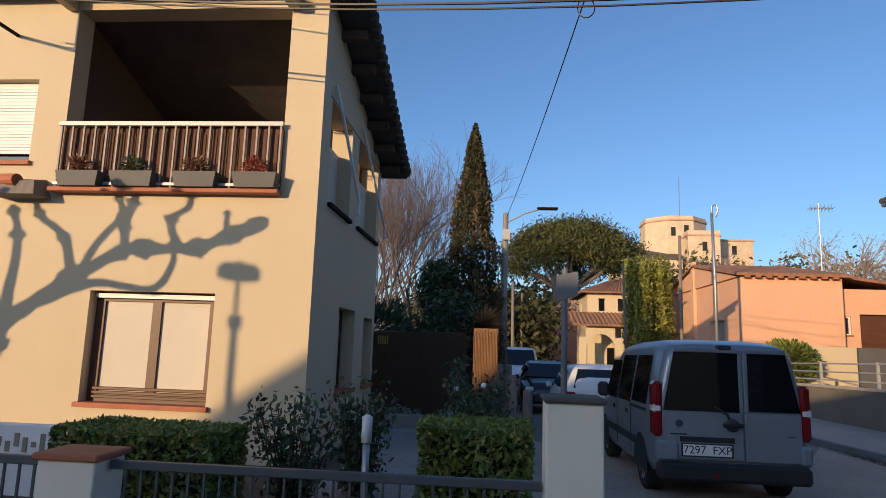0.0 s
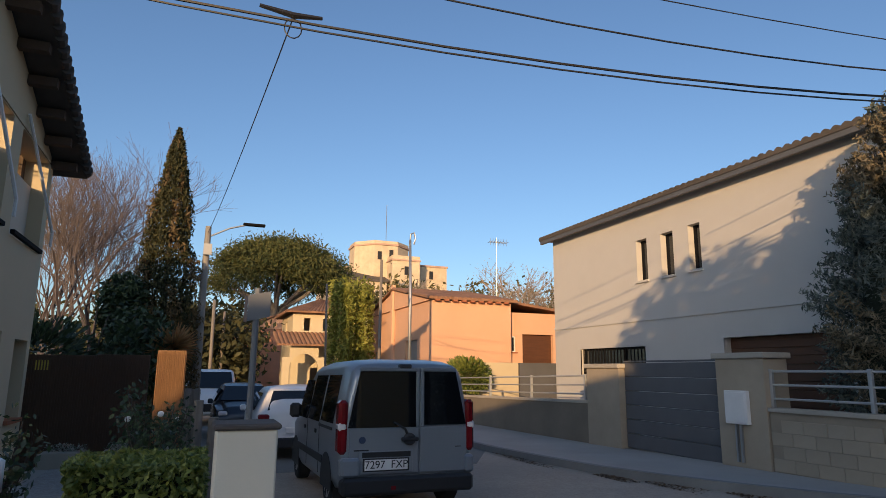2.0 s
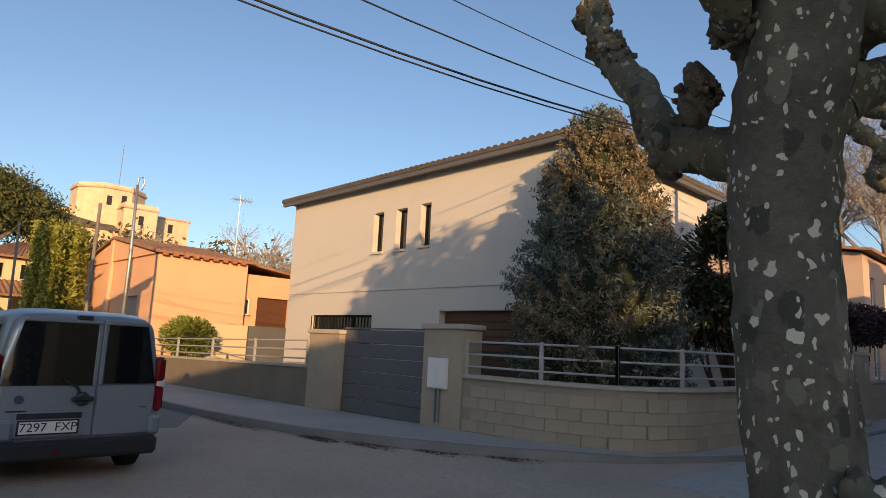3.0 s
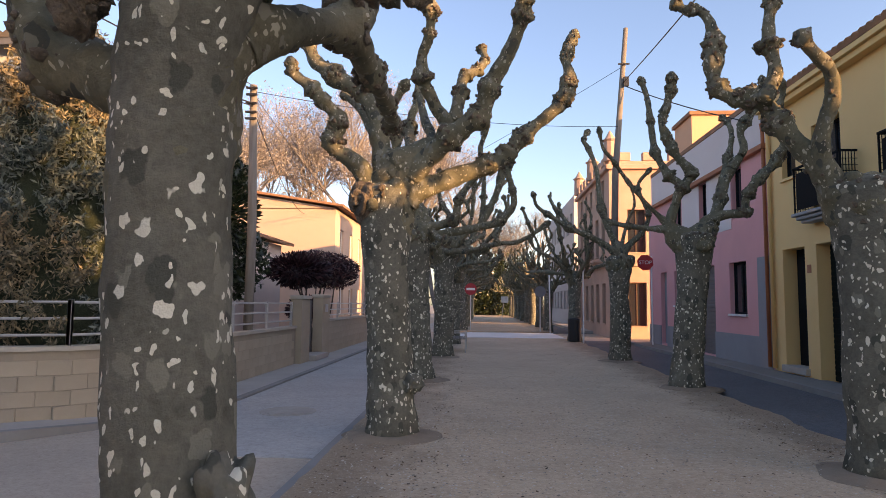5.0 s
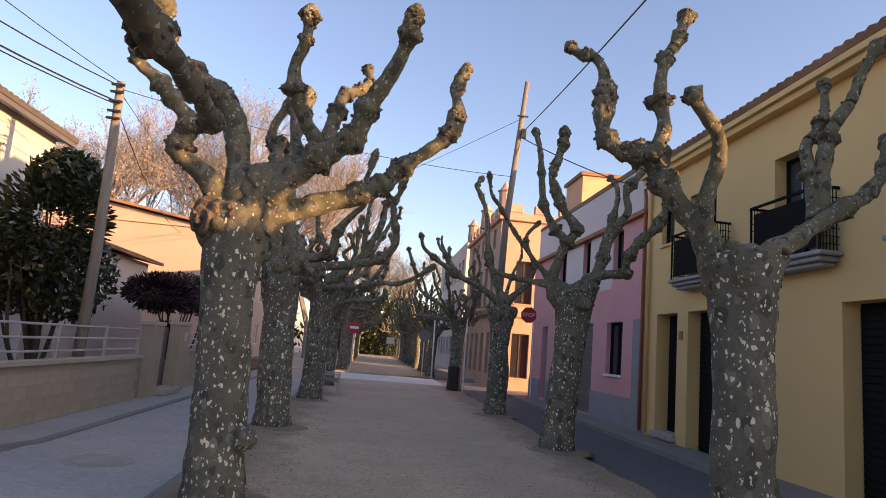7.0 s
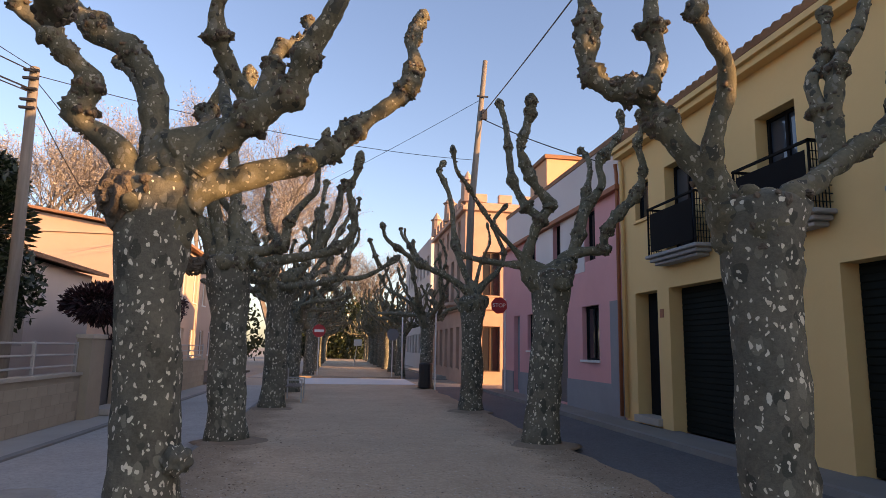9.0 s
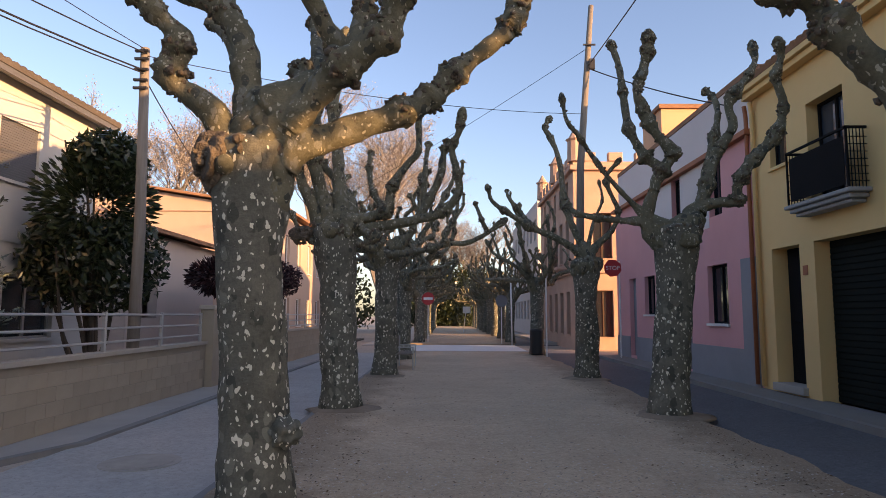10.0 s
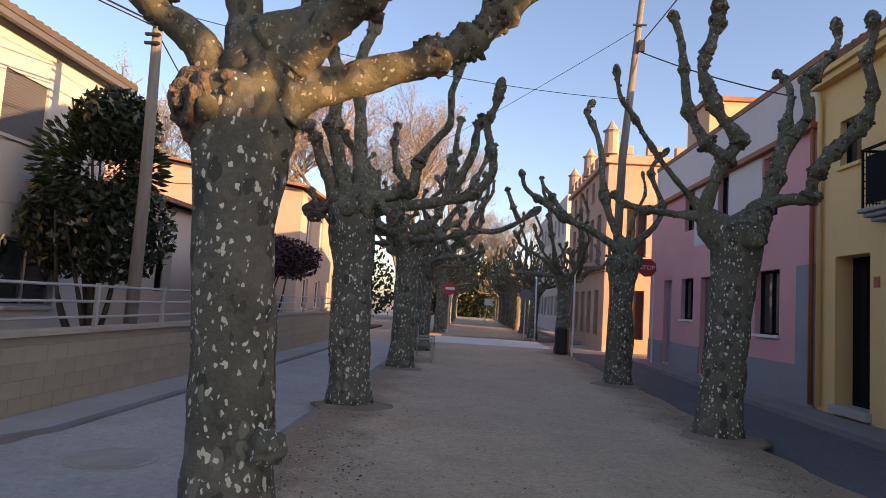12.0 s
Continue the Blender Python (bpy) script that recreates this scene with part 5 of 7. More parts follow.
def offset(path, d):
    out = []
    for i, p in enumerate(path):
        a, b = Vector(path[max(i - 1, 0)]), Vector(path[min(i + 1, len(path) - 1)])
        t = (b - a).normalized()
        out.append((p[0] - t.y * d, p[1] + t.x * d))
    return out


def garden_wall(path, z0, z1, label):
    w = thing("garden_wall", (*path[0], 0), label, "wall", "", "structure")
    back = offset(path, 0.2)
    core = offset(path, 0.0)
    bm = bmesh.new()
    solid([[(*a, z0 - 0.3), (*b, z0 - 0.3), (*b, z1), (*a, z1)] for a, b in zip(core, back)], bm)
    part("wall_core", bm, MORTAR, w)
    f, k = offset(path, -0.04), offset(path, 0.24)
    bm = bmesh.new()
    solid([[(*a, z1 + 0.001), (*b, z1 + 0.001), (*b, z1 + 0.065), (*a, z1 + 0.065)] for a, b in zip(f, k)], bm)
    part("coping", bm, COPING, w)
    return w


def lay_blocks(w, path, z0, z1, length=0.4, h=0.2):
    """Concrete blocks in running bond along a plan line."""
    me = bpy.data.meshes.new("block")
    bm = boxes((-length / 2 + 0.003, -0.02, -h / 2 + 0.003, length / 2 - 0.003, 0.02, h / 2 - 0.003), bevel=0.005)
    bm.to_mesh(me)
    bm.free()
    me.materials.append(BLOCK)
    cum = [0]
    for a, b in zip(path, path[1:]):
        cum.append(cum[-1] + math.dist(a, b))
    def at(s):
        for i in range(len(path) - 1):
            if s <= cum[i + 1] or i == len(path) - 2:
                t = (s - cum[i]) / (cum[i + 1] - cum[i])
                a, b = path[i], path[i + 1]
                return a[0] + (b[0] - a[0]) * t, a[1] + (b[1] - a[1]) * t, math.atan2(b[1] - a[1], b[0] - a[0])
    rng = random.Random(5)
    for row in range(int((z1 - z0 + 0.05) / h)):
        s = length / 2 + (row % 2) * length / 2
        while s < cum[-1] - length / 2:
            x, y, a = at(s)
            o = new("block", me)
            o.parent = w
            o.matrix_parent_inverse = w.matrix_basis.inverted()
            o.matrix_basis = pose(x - math.sin(a) * 0.012, y + math.cos(a) * 0.012, z0 + h / 2 + row * h, 0, rng.uniform(-0.3, 0.3), math.degrees(a))
            s += length


def pier(x0, y0, x1, y1, z0, z1, name, label, cap=0.05, material=None, cap_mat=None, slab=0.1):
    p = thing(name, ((x0 + x1) / 2, (y0 + y1) / 2, z0), label, "pillar")
    part("shaft", boxes((x0, y0, z0 - 0.2, x1, y1, z1 - slab), bevel=0.01), material or BLOCK, p)
    part("cap", boxes((x0 - cap, y0 - cap, z1 - slab + 0.001, x1 + cap, y1 + cap, z1), bevel=0.012), cap_mat or COPING, p)
    return p


main_wall = garden_wall(arc, -0.02, WALL_TOP, "beige concrete block garden wall curving round the corner")
north_path = [(-5.36, 19.3), (-5.36, 29.0)]
north_wall = garden_wall(north_path, -0.02, 0.95, "beige concrete block garden wall beside the promenade")
west_path = [(-40, 7.5), (-30, 7.5), (-22, 7.5), (-14.05, 7.5)]
wz = -0.36
west_wall = thing("garden_wall", (-20, 7.5, 0), "grey concrete block garden wall along the side street", "wall", "", "structure")
bm = bmesh.new()
solid([[(x, 7.512, street_z(x) - 0.2), (x, 7.7, street_z(x) - 0.2), (x, 7.7, street_z(x) + 1.05), (x, 7.512, street_z(x) + 1.05)] for x in (-40, -30, -22, -14.05)], bm)
part("wall_core", bm, BLOCKDK, west_wall)
bm = bmesh.new()
solid([[(x, 7.47, street_z(x) + 1.051), (x, 7.74, street_z(x) + 1.051), (x, 7.74, street_z(x) + 1.12), (x, 7.47, street_z(x) + 1.12)] for x in (-40, -30, -22, -14.05)], bm)
part("coping", bm, COPING, west_wall)
mid = offset(arc, 0.1)
railing([mid[0], mid[2], mid[4]], (0.14, 0.36, 0.58), "garden_railing", "grey metal railing on the curved garden wall", WALL_TOP + 0.065, 0.62)
railing([mid[4], mid[6], (-5.46, 12.2), (-5.46, 14.2), (-5.46, 16.1)], (0.14, 0.36, 0.58), "garden_railing", "grey metal railing on the garden wall", WALL_TOP + 0.065, 0.62)
railing([(-5.46, 19.4), (-5.46, 21.5), (-5.46, 23.8), (-5.46, 26.4), (-5.46, 28.9)], (0.12, 0.3, 0.5), "garden_railing", "grey metal railing on the garden wall", 1.015, 0.55)
rw = thing("garden_railing", (-20, 7.6, 0.7), "grey metal railing on the side street wall", "railing")
for i in range(9):
    x = -14.3 - i * 2.7
    zb = street_z(x) + 1.12
    part("post", boxes((x - 0.03, 7.57, zb, x + 0.03, 7.63, zb + 0.62)), RAILGREY, rw)
    if i < 8:
        for k in (0.14, 0.36, 0.58):
            bm = bmesh.new()
            tube(bm, [(x, 7.6, zb + k), (x - 2.7, 7.6, street_z(x - 2.7) + 1.12 + k)], 0.02, 6)
            part("rail", bm, RAILGREY, rw)
pier(-9.93, 7.46, -8.88, 8.0, -0.05, 1.82, "gate_pier", "beige block gate pier with a stone cap")
pier(-14.03, 7.46, -12.78, 8.0, -0.2, 1.66, "gate_pier", "beige block gate pier with a stone cap")
pier(-5.5, 16.2, -5.2, 17.0, -0.05, 1.72, "gate_pier", "beige block pier beside the garden entrance", 0.03)
pier(-5.5, 18.4, -5.2, 19.28, -0.05, 1.78, "gate_pier", "beige block pier beside the garden entrance", 0.03)
gt = thing("driveway_gate", (-11.3, 7.6, 0), "grey sliding driveway gate of wide level panels", "gate")
for i in range(6):
    part("gate_panel", boxes((-12.76, 7.6, -0.12 + i * 0.3, -9.95, 7.65, 0.17 + i * 0.3), bevel=0.012), GATEGREY, gt)
part("gate_cap", boxes((-12.76, 7.59, 1.685, -9.95, 7.66, 1.72)), GATEGREY, gt)
gd = thing("garden_door", (-5.5, 17.7, 0), "dark metal garden door between block piers", "gate")
part("leaf", boxes((-5.56, 17.02, 0.05, -5.52, 18.38, 1.6)), GATEGREY, gd)
part("letterbox", boxes((-5.198, 18.65, 1.25, -5.17, 18.95, 1.5), bevel=0.006), RAILGREY, gd)
part("step", boxes((-5.5, 17.02, -0.05, -5.0, 18.38, 0.09), bevel=0.01), PAVING, gd)
mb = thing("meter_box", (-9.45, 7.4, 0), "white utility meter box on two pipes against the pier", "meter box")
part("box", boxes((-9.68, 7.36, 0.62, -9.2, 7.455, 1.18), bevel=0.01), WHITEP, mb)
part("box_door", boxes((-9.65, 7.347, 0.65, -9.23, 7.358, 1.15), bevel=0.004), WHITEP, mb)
for x in (-9.5, -9.4):
    part("pipe", boxes((x - 0.02, 7.4, 0.0, x + 0.02, 7.44, 0.62)), METALGR, mb)

# low garden fence of the cream house
pr = pier(-5.5, -1.13, -5.14, -0.76, -0.15, 1.13, "fence_pier", "cream rendered fence pier with a dark cap", 0.02, CREAMSH, TILEDK, 0.04)
pier(-5.5, -4.6, -5.14, -4.18, -0.2, 0.62, "fence_pier", "cream rendered fence pier with a terracotta cap", 0.03, CREAMSH, TERRA, 0.05)
for ya, yb in ((-4.17, -1.14), (-9.0, -4.62)):
    fe = thing("picket_fence", (-5.32, ya, -0.2), "dark grey metal picket fence on a low base", "fence")
    part("top_rail", boxes((-5.35, ya, 0.50, -5.29, yb, 0.56), bevel=0.008), RAILDK, fe)
    part("bottom_rail", boxes((-5.34, ya, -0.1, -5.3, yb, -0.06)), RAILDK, fe)
    part("base", boxes((-5.42, ya, -0.45, -5.2, yb, -0.16), bevel=0.01), PAVING, fe)
    n = int((yb - ya) / 0.115)
    for i in range(1, n):
        y = ya + i * 0.115
        part("picket", boxes((-5.328, y - 0.008, -0.16, -5.312, y + 0.008, 0.5)), RAILDK, fe)
rf = thing("reed_fence", (-14.5, -3, 0), "dark woven reed screen across the garden", "fence")
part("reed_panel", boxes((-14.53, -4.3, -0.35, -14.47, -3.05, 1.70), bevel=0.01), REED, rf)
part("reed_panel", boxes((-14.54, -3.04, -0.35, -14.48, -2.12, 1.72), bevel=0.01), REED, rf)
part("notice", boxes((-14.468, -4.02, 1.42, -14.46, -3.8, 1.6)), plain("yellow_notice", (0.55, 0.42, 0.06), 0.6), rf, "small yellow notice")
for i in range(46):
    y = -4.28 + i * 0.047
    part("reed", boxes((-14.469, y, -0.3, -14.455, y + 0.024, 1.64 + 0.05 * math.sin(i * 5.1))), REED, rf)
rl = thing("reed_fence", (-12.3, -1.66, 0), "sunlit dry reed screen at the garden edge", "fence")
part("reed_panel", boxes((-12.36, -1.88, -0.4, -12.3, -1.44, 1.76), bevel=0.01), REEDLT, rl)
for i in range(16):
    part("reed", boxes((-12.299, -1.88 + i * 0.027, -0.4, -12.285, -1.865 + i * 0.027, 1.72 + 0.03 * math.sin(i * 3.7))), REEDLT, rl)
for x, y, h in ((-10.4, -1.0, 1.05), (-11.6, -1.2, 1.25), (-12.9, -1.25, 1.4), (-14.0, -1.3, 1.3), (-15.2, -1.4, 1.4)):
    bm = bmesh.new()
    tube(bm, [(x, y, street_z(x) - 0.1), (x, y, street_z(x) + h)], [0.08, 0.07], 10, 0.1)
    tagged(part("fence_post", bm, POLEWOOD), "weathered wooden fence post", "post", "posts along the garden edge")

# ---- cream house details ----
cwn = window(ch, "window", "y", -9.1, -1, -7.05, -5.27, 0.52, 2.03, WOOD, 0.2, 2, TERRA, 0, CURTAIN, w=0.13)
part("shutter_box", boxes((-9.26, -7.03, 1.94, -9.2, -5.29, 2.0)), WHITEP, cwn)
for i in range(3):
    part("lower_rail", boxes((-9.29, -6.98, 0.58 + i * 0.055, -9.24, -5.33, 0.62 + i * 0.055), bevel=0.006), WOOD, cwn)
window(ch, "window", "y", -9.1, -1, -9.6, -8.22, 3.85, 5.1, WHITEP, 0.2, 2, TERRA, 0.9, None, WHITEP)
for a, b, z0, z1 in cs[:2]:
    window(ch, "window", "x", -3.94, -1, a, b, z0, z1, WOOD, 0.25, 1, TERRA, 0, CURTAIN)
part("floor_edge", boxes((-9.097, -7.75, 3.39, -8.92, -4.45, 3.45), bevel=0.006), TERRA, ch)
rb = part("balcony_rail", boxes((-9.05, -7.74, 4.36, -8.99, -4.46, 4.42), (-9.04, -7.74, 3.5, -9.0, -4.46, 3.54)), RAILGREY, ch, "white metal balcony railing")
part("reed_screen", boxes((-9.12, -7.72, 3.5, -9.085, -4.48, 4.36)), REEDLT2, ch)
for i in range(20):
    y = -7.7 + i * 0.169
    part("baluster", boxes((-9.035, y - 0.012, 3.45, -9.005, y + 0.012, 4.36)), BALUST, rb)
for i in range(41):
    y = -7.7 + i * 0.08
    part("reed", boxes((-9.084, y, 3.52, -9.072, y + 0.035, 4.30 + 0.04 * math.sin(i * 4.3))), REEDLT2, ch)
for ya, za in ((-4.52, 6.06), (-7.9, 6.1)):
    part("front_rafter", boxes((-9.09, ya, za + 0.06, -8.75, ya + 0.16, za + 0.24), bevel=0.02), CREAM, ch)
part("front_beam", boxes((-8.88, -9.9, 6.34, -8.74, -3.6, 6.5)), WOODDK, ch)
for a, b in ((-10.9, -9.55), (-13.2, -11.4)):
    part("side_rail", boxes((a, -3.93, 3.36, b, -3.87, 3.42)), METALDK, ch)
    bm = bmesh.new()
    tube(bm, [(b - 0.05, -3.9, 5.2), (a + 0.25, -3.72, 3.7), (a + 0.25, -3.72, 3.45)], 0.025, 6)
    part("awning_arm", bm, WHITEP, ch)
    part("awning_cloth", boxes((a, -4.2, 3.42, b, -4.17, 4.5)), CURTAIN, ch)
vh = thing("wall_vent_hood", (-9.1, -8.15, 3.25), "small brown clay hood on the house wall", "vent")
bm = bmesh.new()
solid([[(-9.097, -8.5, 3.3), (-8.75, -8.5, 3.3), (-8.8, -8.45, 3.5), (-9.097, -8.4, 3.6)], [(-9.097, -7.8, 3.3), (-8.75, -7.8, 3.3), (-8.8, -7.85, 3.5), (-9.097, -7.9, 3.58)]], bm)
part("hood", bm, POLEWOOD, vh)
bm = bmesh.new()
tube(bm, [(-8.9, -8.6, 3.52), (-8.8, -8.1, 3.5)], 0.09, 12)
part("pipe", bm, TERRA, vh)


def scatter(centre, radii, n, seed, shell_only=0.55):
    """Points in an ellipsoid, thicker towards its skin."""
    rng = np.random.default_rng(seed)
    d = rng.normal(size=(n, 3))
    d /= np.linalg.norm(d, axis=1)[:, None]
    r = rng.uniform(shell_only, 1, (n, 1)) ** 0.6
    return np.asarray(centre) + d * r * np.asarray(radii)


def clumps(centres, n, spread, seed):
    rng = np.random.default_rng(seed)
    c = np.asarray(centres)
    k = rng.integers(0, len(c), n)
    return c[k] + rng.normal(size=(n, 3)) * spread


for i, (y, red) in enumerate(((-7.28, 1), (-6.5, 0), (-5.6, 1), (-4.76, 2))):
    tg = thing("planter", (-8.93, y, 3.45), "grey plastic trough with small shrubs on the balcony edge", "planter", "balcony planters")
    bm = bmesh.new()
    solid([[(-9.0, y - 0.27, 3.455), (-8.86, y - 0.27, 3.455), (-8.86, y + 0.27, 3.455), (-9.0, y + 0.27, 3.455)],
           [(-9.02, y - 0.31, 3.66), (-8.83, y - 0.31, 3.66), (-8.83, y + 0.31, 3.66), (-9.02, y + 0.31, 3.66)]], bm)
    part("trough", bm, TROUGHGREY, tg)
    leaf_cloud("shrub", scatter((-8.93, y - 0.03, 3.75), (0.14, 0.2, 0.16), 420, i, 0.1), 0.025, (LEAFROSE, LEAFFL, LEAFFL2)[red], tg, i)


def hedge(x0, y0, x1, y1, z0, z1, seed, label):
    h = thing("hedge", ((x0 + x1) / 2, (y0 + y1) / 2, z0), label, "hedge")
    rng = np.random.default_rng(seed)
    area = 2 * (x1 - x0 + y1 - y0) * (z1 - z0) + (x1 - x0) * (y1 - y0)
    n = int(area * 2300)
    p = rng.uniform((x0, y0, z0), (x1, y1, z1), (n, 3))
    side = rng.choice(5, n, p=np.array([y1 - y0, y1 - y0, x1 - x0, x1 - x0, (x1 - x0) * (y1 - y0) / (z1 - z0) * 1.2]) / (2 * (y1 - y0) + 2 * (x1 - x0) + (x1 - x0) * (y1 - y0) / (z1 - z0) * 1.2))
    dep = rng.exponential(0.035, n)
    p[side == 0, 0] = x0 + dep[side == 0]
    p[side == 1, 0] = x1 - dep[side == 1]
    p[side == 2, 1] = y0 + dep[side == 2]
    p[side == 3, 1] = y1 - dep[side == 3]
    p[side == 4, 2] = z1 - dep[side == 4]
    for q in p:
        q += np.array(noise.noise_vector(Vector(q) * 2.5)) * 0.05
    leaf_cloud("leaves", p, 0.035, LEAFHEDGE, h, seed)
    # solid dark core painted as the shade between the hedge leaves
    part("shade_core", boxes((x0 + 0.09, y0 + 0.09, z0 - 0.2, x1 - 0.09, y1 - 0.09, z1 - 0.09), bevel=0.03), LEAFDARK, h)


hedge(-7.0, -5.3, -6.2, -3.85, -0.2, 0.63, 1, "clipped green box hedge in the front garden")
hedge(-7.1, -2.1, -6.2, -1.15, -0.15, 0.78, 2, "clipped green box hedge by the fence pier")


def rose_bush(x, y, z0, h, r, seed, flowers, label):
    b = thing("rose_bush", (x, y, z0), label, "shrub")
    rng = random.Random(seed)
    bm = bmesh.new()
    pts = []
    for i in range(16):
        a = rng.uniform(0, 6.28)
        d = Vector((math.cos(a), math.sin(a), 0)) * r * rng.uniform(0.3, 1)
        path = [Vector((x, y, z0)), Vector((x, y, z0 + h * 0.4)) + d * 0.5, Vector((x, y, z0 + h * rng.uniform(0.75, 1.1))) + d]
        sp = smooth_path(path, 5)
        tube(bm, sp, [0.012 * (1 - 0.6 * k / len(sp)) for k in range(len(sp))], 5)
        for q in sp[2:]:
            for k in range(9):
                pts.append(q + Vector((rng.gauss(0, 0.08), rng.gauss(0, 0.08), rng.gauss(0, 0.07))))
    tagged(part("stemwork", bm, BARKDK, b), "", "", "", "stuff")
    leaf_cloud("leaves", pts, 0.04, LEAFROSE, b, seed)
    for i in range(flowers):
        q = pts[rng.randrange(len(pts))]
        fb = bmesh.new()
        bmesh.ops.create_icosphere(fb, subdivisions=2, radius=0.035, matrix=Matrix.Translation(q))
        for v in fb.verts:
            v.co = q + (v.co - q) * (1 + 0.3 * noise.noise(v.co * 40))
        part("flower", fb, WHITEP, b)


rose_bush(-7.3, -3.45, -0.25, 1.05, 0.55, 3, 0, "leafy dark green rose bush by the house corner")
rose_bush(-7.6, -2.85, -0.25, 1.15, 0.4, 4, 0, "leafy dark green rose bush by the house corner")
rose_bush(-9.5, -1.75, -0.25, 1.35, 0.45, 5, 7, "rose bush with white flowers at the garden edge")
rose_bush(-10.6, -1.7, -0.25, 1.15, 0.5, 6, 3, "rose bush with white flowers at the garden edge")
for y0, y1 in ((-3.72, -2.95), (-2.72, -2.15)):
    t = thing("stone_trough", (-14.05, (y0 + y1) / 2, -0.28), "pale stone trough with white flowers before the screen", "planter", "troughs before the reed screen")
    part("trough", boxes((-14.2, y0, -0.28, -13.9, y1, 0.02), bevel=0.02), COPING, t)
    leaf_cloud("blossom", scatter((-14.05, (y0 + y1) / 2, 0.08), (0.14, (y1 - y0) / 2, 0.09), 260, 3, 0.1), 0.025, LEAFWHITE, t, 4)["kind"] = "stuff"
pp = thing("garden_pipe", (-7.0, -2.68, -0.25), "grey metal standpipe with a white cap", "pipe")
bm = bmesh.new()
tube(bm, [(-7, -2.68, -0.3), (-7, -2.68, 0.5)], 0.035, 10)
part("stem", bm, METALGR, pp, smooth=True)
bm = bmesh.new()
tube(bm, [(-7, -2.68, 0.5), (-7, -2.68, 0.74), (-7, -2.68, 0.76)], [0.05, 0.05, 0.02], 12)
part("cap", bm, WHITEP, pp, smooth=True)
ms = thing("carved_stone_slab", (-6.9, -6.0, -0.2), "weathered white stone slab with shallow carving", "slab")
bm = boxes((-6.98, -6.5, -0.3, -6.86, -5.74, 0.54), bevel=0.015)
part("slab", bm, WHITEP, ms)
for i in range(7):
    part("carving", boxes((-6.862, -6.4 + i * 0.09, 0.28 + 0.05 * (i % 2), -6.853, -6.35 + i * 0.09, 0.46 - 0.04 * (i % 3))), MORTAR, ms)
strip("garden_path", [((-14.4, -3.9), (-14.4, -2.15)), ((-5.6, -3.0), (-5.6, -2.2))], lambda x: street_z(x) + 0.05, PAVING, "grey gravel path through the front garden", "path")


# ---- vehicles ----
def body_rings(rows):
    """Car body from stations: x, z under, z belt, z top, half width at belt, half width at top."""
    rings = []
    for x, zu, zb, zt, wb, wt in rows:
        half = [(wb * 0.93, zu), (wb, zu + 0.14), (wb, zb), (wt + 0.02, zt - 0.1), (wt - 0.07, zt - 0.02), (wt * 0.5, zt)]
        rings.append([(x, y, z) for y, z in half] + [(x, -y, z) for y, z in reversed(half)])
    return rings


def panel(pts, t):
    """A thin plate over a flat outline, t: offset vector of its thickness."""
    t = Vector(t)
    return solid([[Vector(p) for p in pts], [Vector(p) + t for p in pts]])


def wheel(parent, x, y, r=0.31, w=0.19, side=1):
    bm = bmesh.new()
    tube(bm, [(x, y - w / 2, r), (x, y - w / 2 + 0.02, r), (x, y + w / 2 - 0.02, r), (x, y + w / 2, r)], [r - 0.03, r, r, r - 0.03], 24)
    t = part("tyre", bm, RUBBER, parent, smooth=False)
    bm = bmesh.new()
    o = y + side * (w / 2 + 0.003)
    tube(bm, [(x, o - side * 0.03, r), (x, o, r)], [r * 0.66, r * 0.6], 20)
    part("rim", bm, METALGR, t)
    for k in range(5):
        a = k * 1.2566
        part("spoke_gap", panel([(x + math.cos(a + d) * r * q, o + side * 0.002, r + math.sin(a + d) * r * q) for d, q in ((-0.3, 0.3), (-0.3, 0.55), (0.3, 0.55), (0.3, 0.3))], (0, side * 0.003, 0)), RUBBER, t)


def vehicle(name, label, paint, rows, m, glass, wheels, width, r=0.31):
    v = new(name)
    tagged(v, label, "car")
    bm = solid(body_rings(rows))
    bm.normal_update()
    hard = [e for e in bm.edges if len(e.link_faces) == 2 and e.calc_face_angle(0) > 0.3]
    bmesh.ops.bevel(bm, geom=hard, offset=0.035, segments=2, affect="EDGES", profile=0.5, clamp_overlap=True)
    part("body", bm, paint, v, smooth=True)
    for x in wheels:
        for s in (1, -1):
            wheel(v, x, s * (width - 0.12), r, 0.2, s)
            bm = bmesh.new()
            arc_pts = [(x + math.cos(a) * (r + 0.05), s * (width + 0.002), r + math.sin(a) * (r + 0.05)) for a in np.linspace(-0.2, 3.34, 13)]
            bm = panel(arc_pts, (0, s * 0.004, 0))
            part("wheel_arch", bm, BLACKP, v)
    for nm, pts, t, mt in glass:
        part(nm, panel(pts, t), mt, v)
    return v


def place(v, m):
    for o in v.children:
        o.matrix_parent_inverse = Matrix()
    v.matrix_basis = m


def side_y(z, wb, wt, zb, zt):
    return wb - (wb - wt - 0.02) * max(0, z - zb) / (zt - 0.1 - zb)


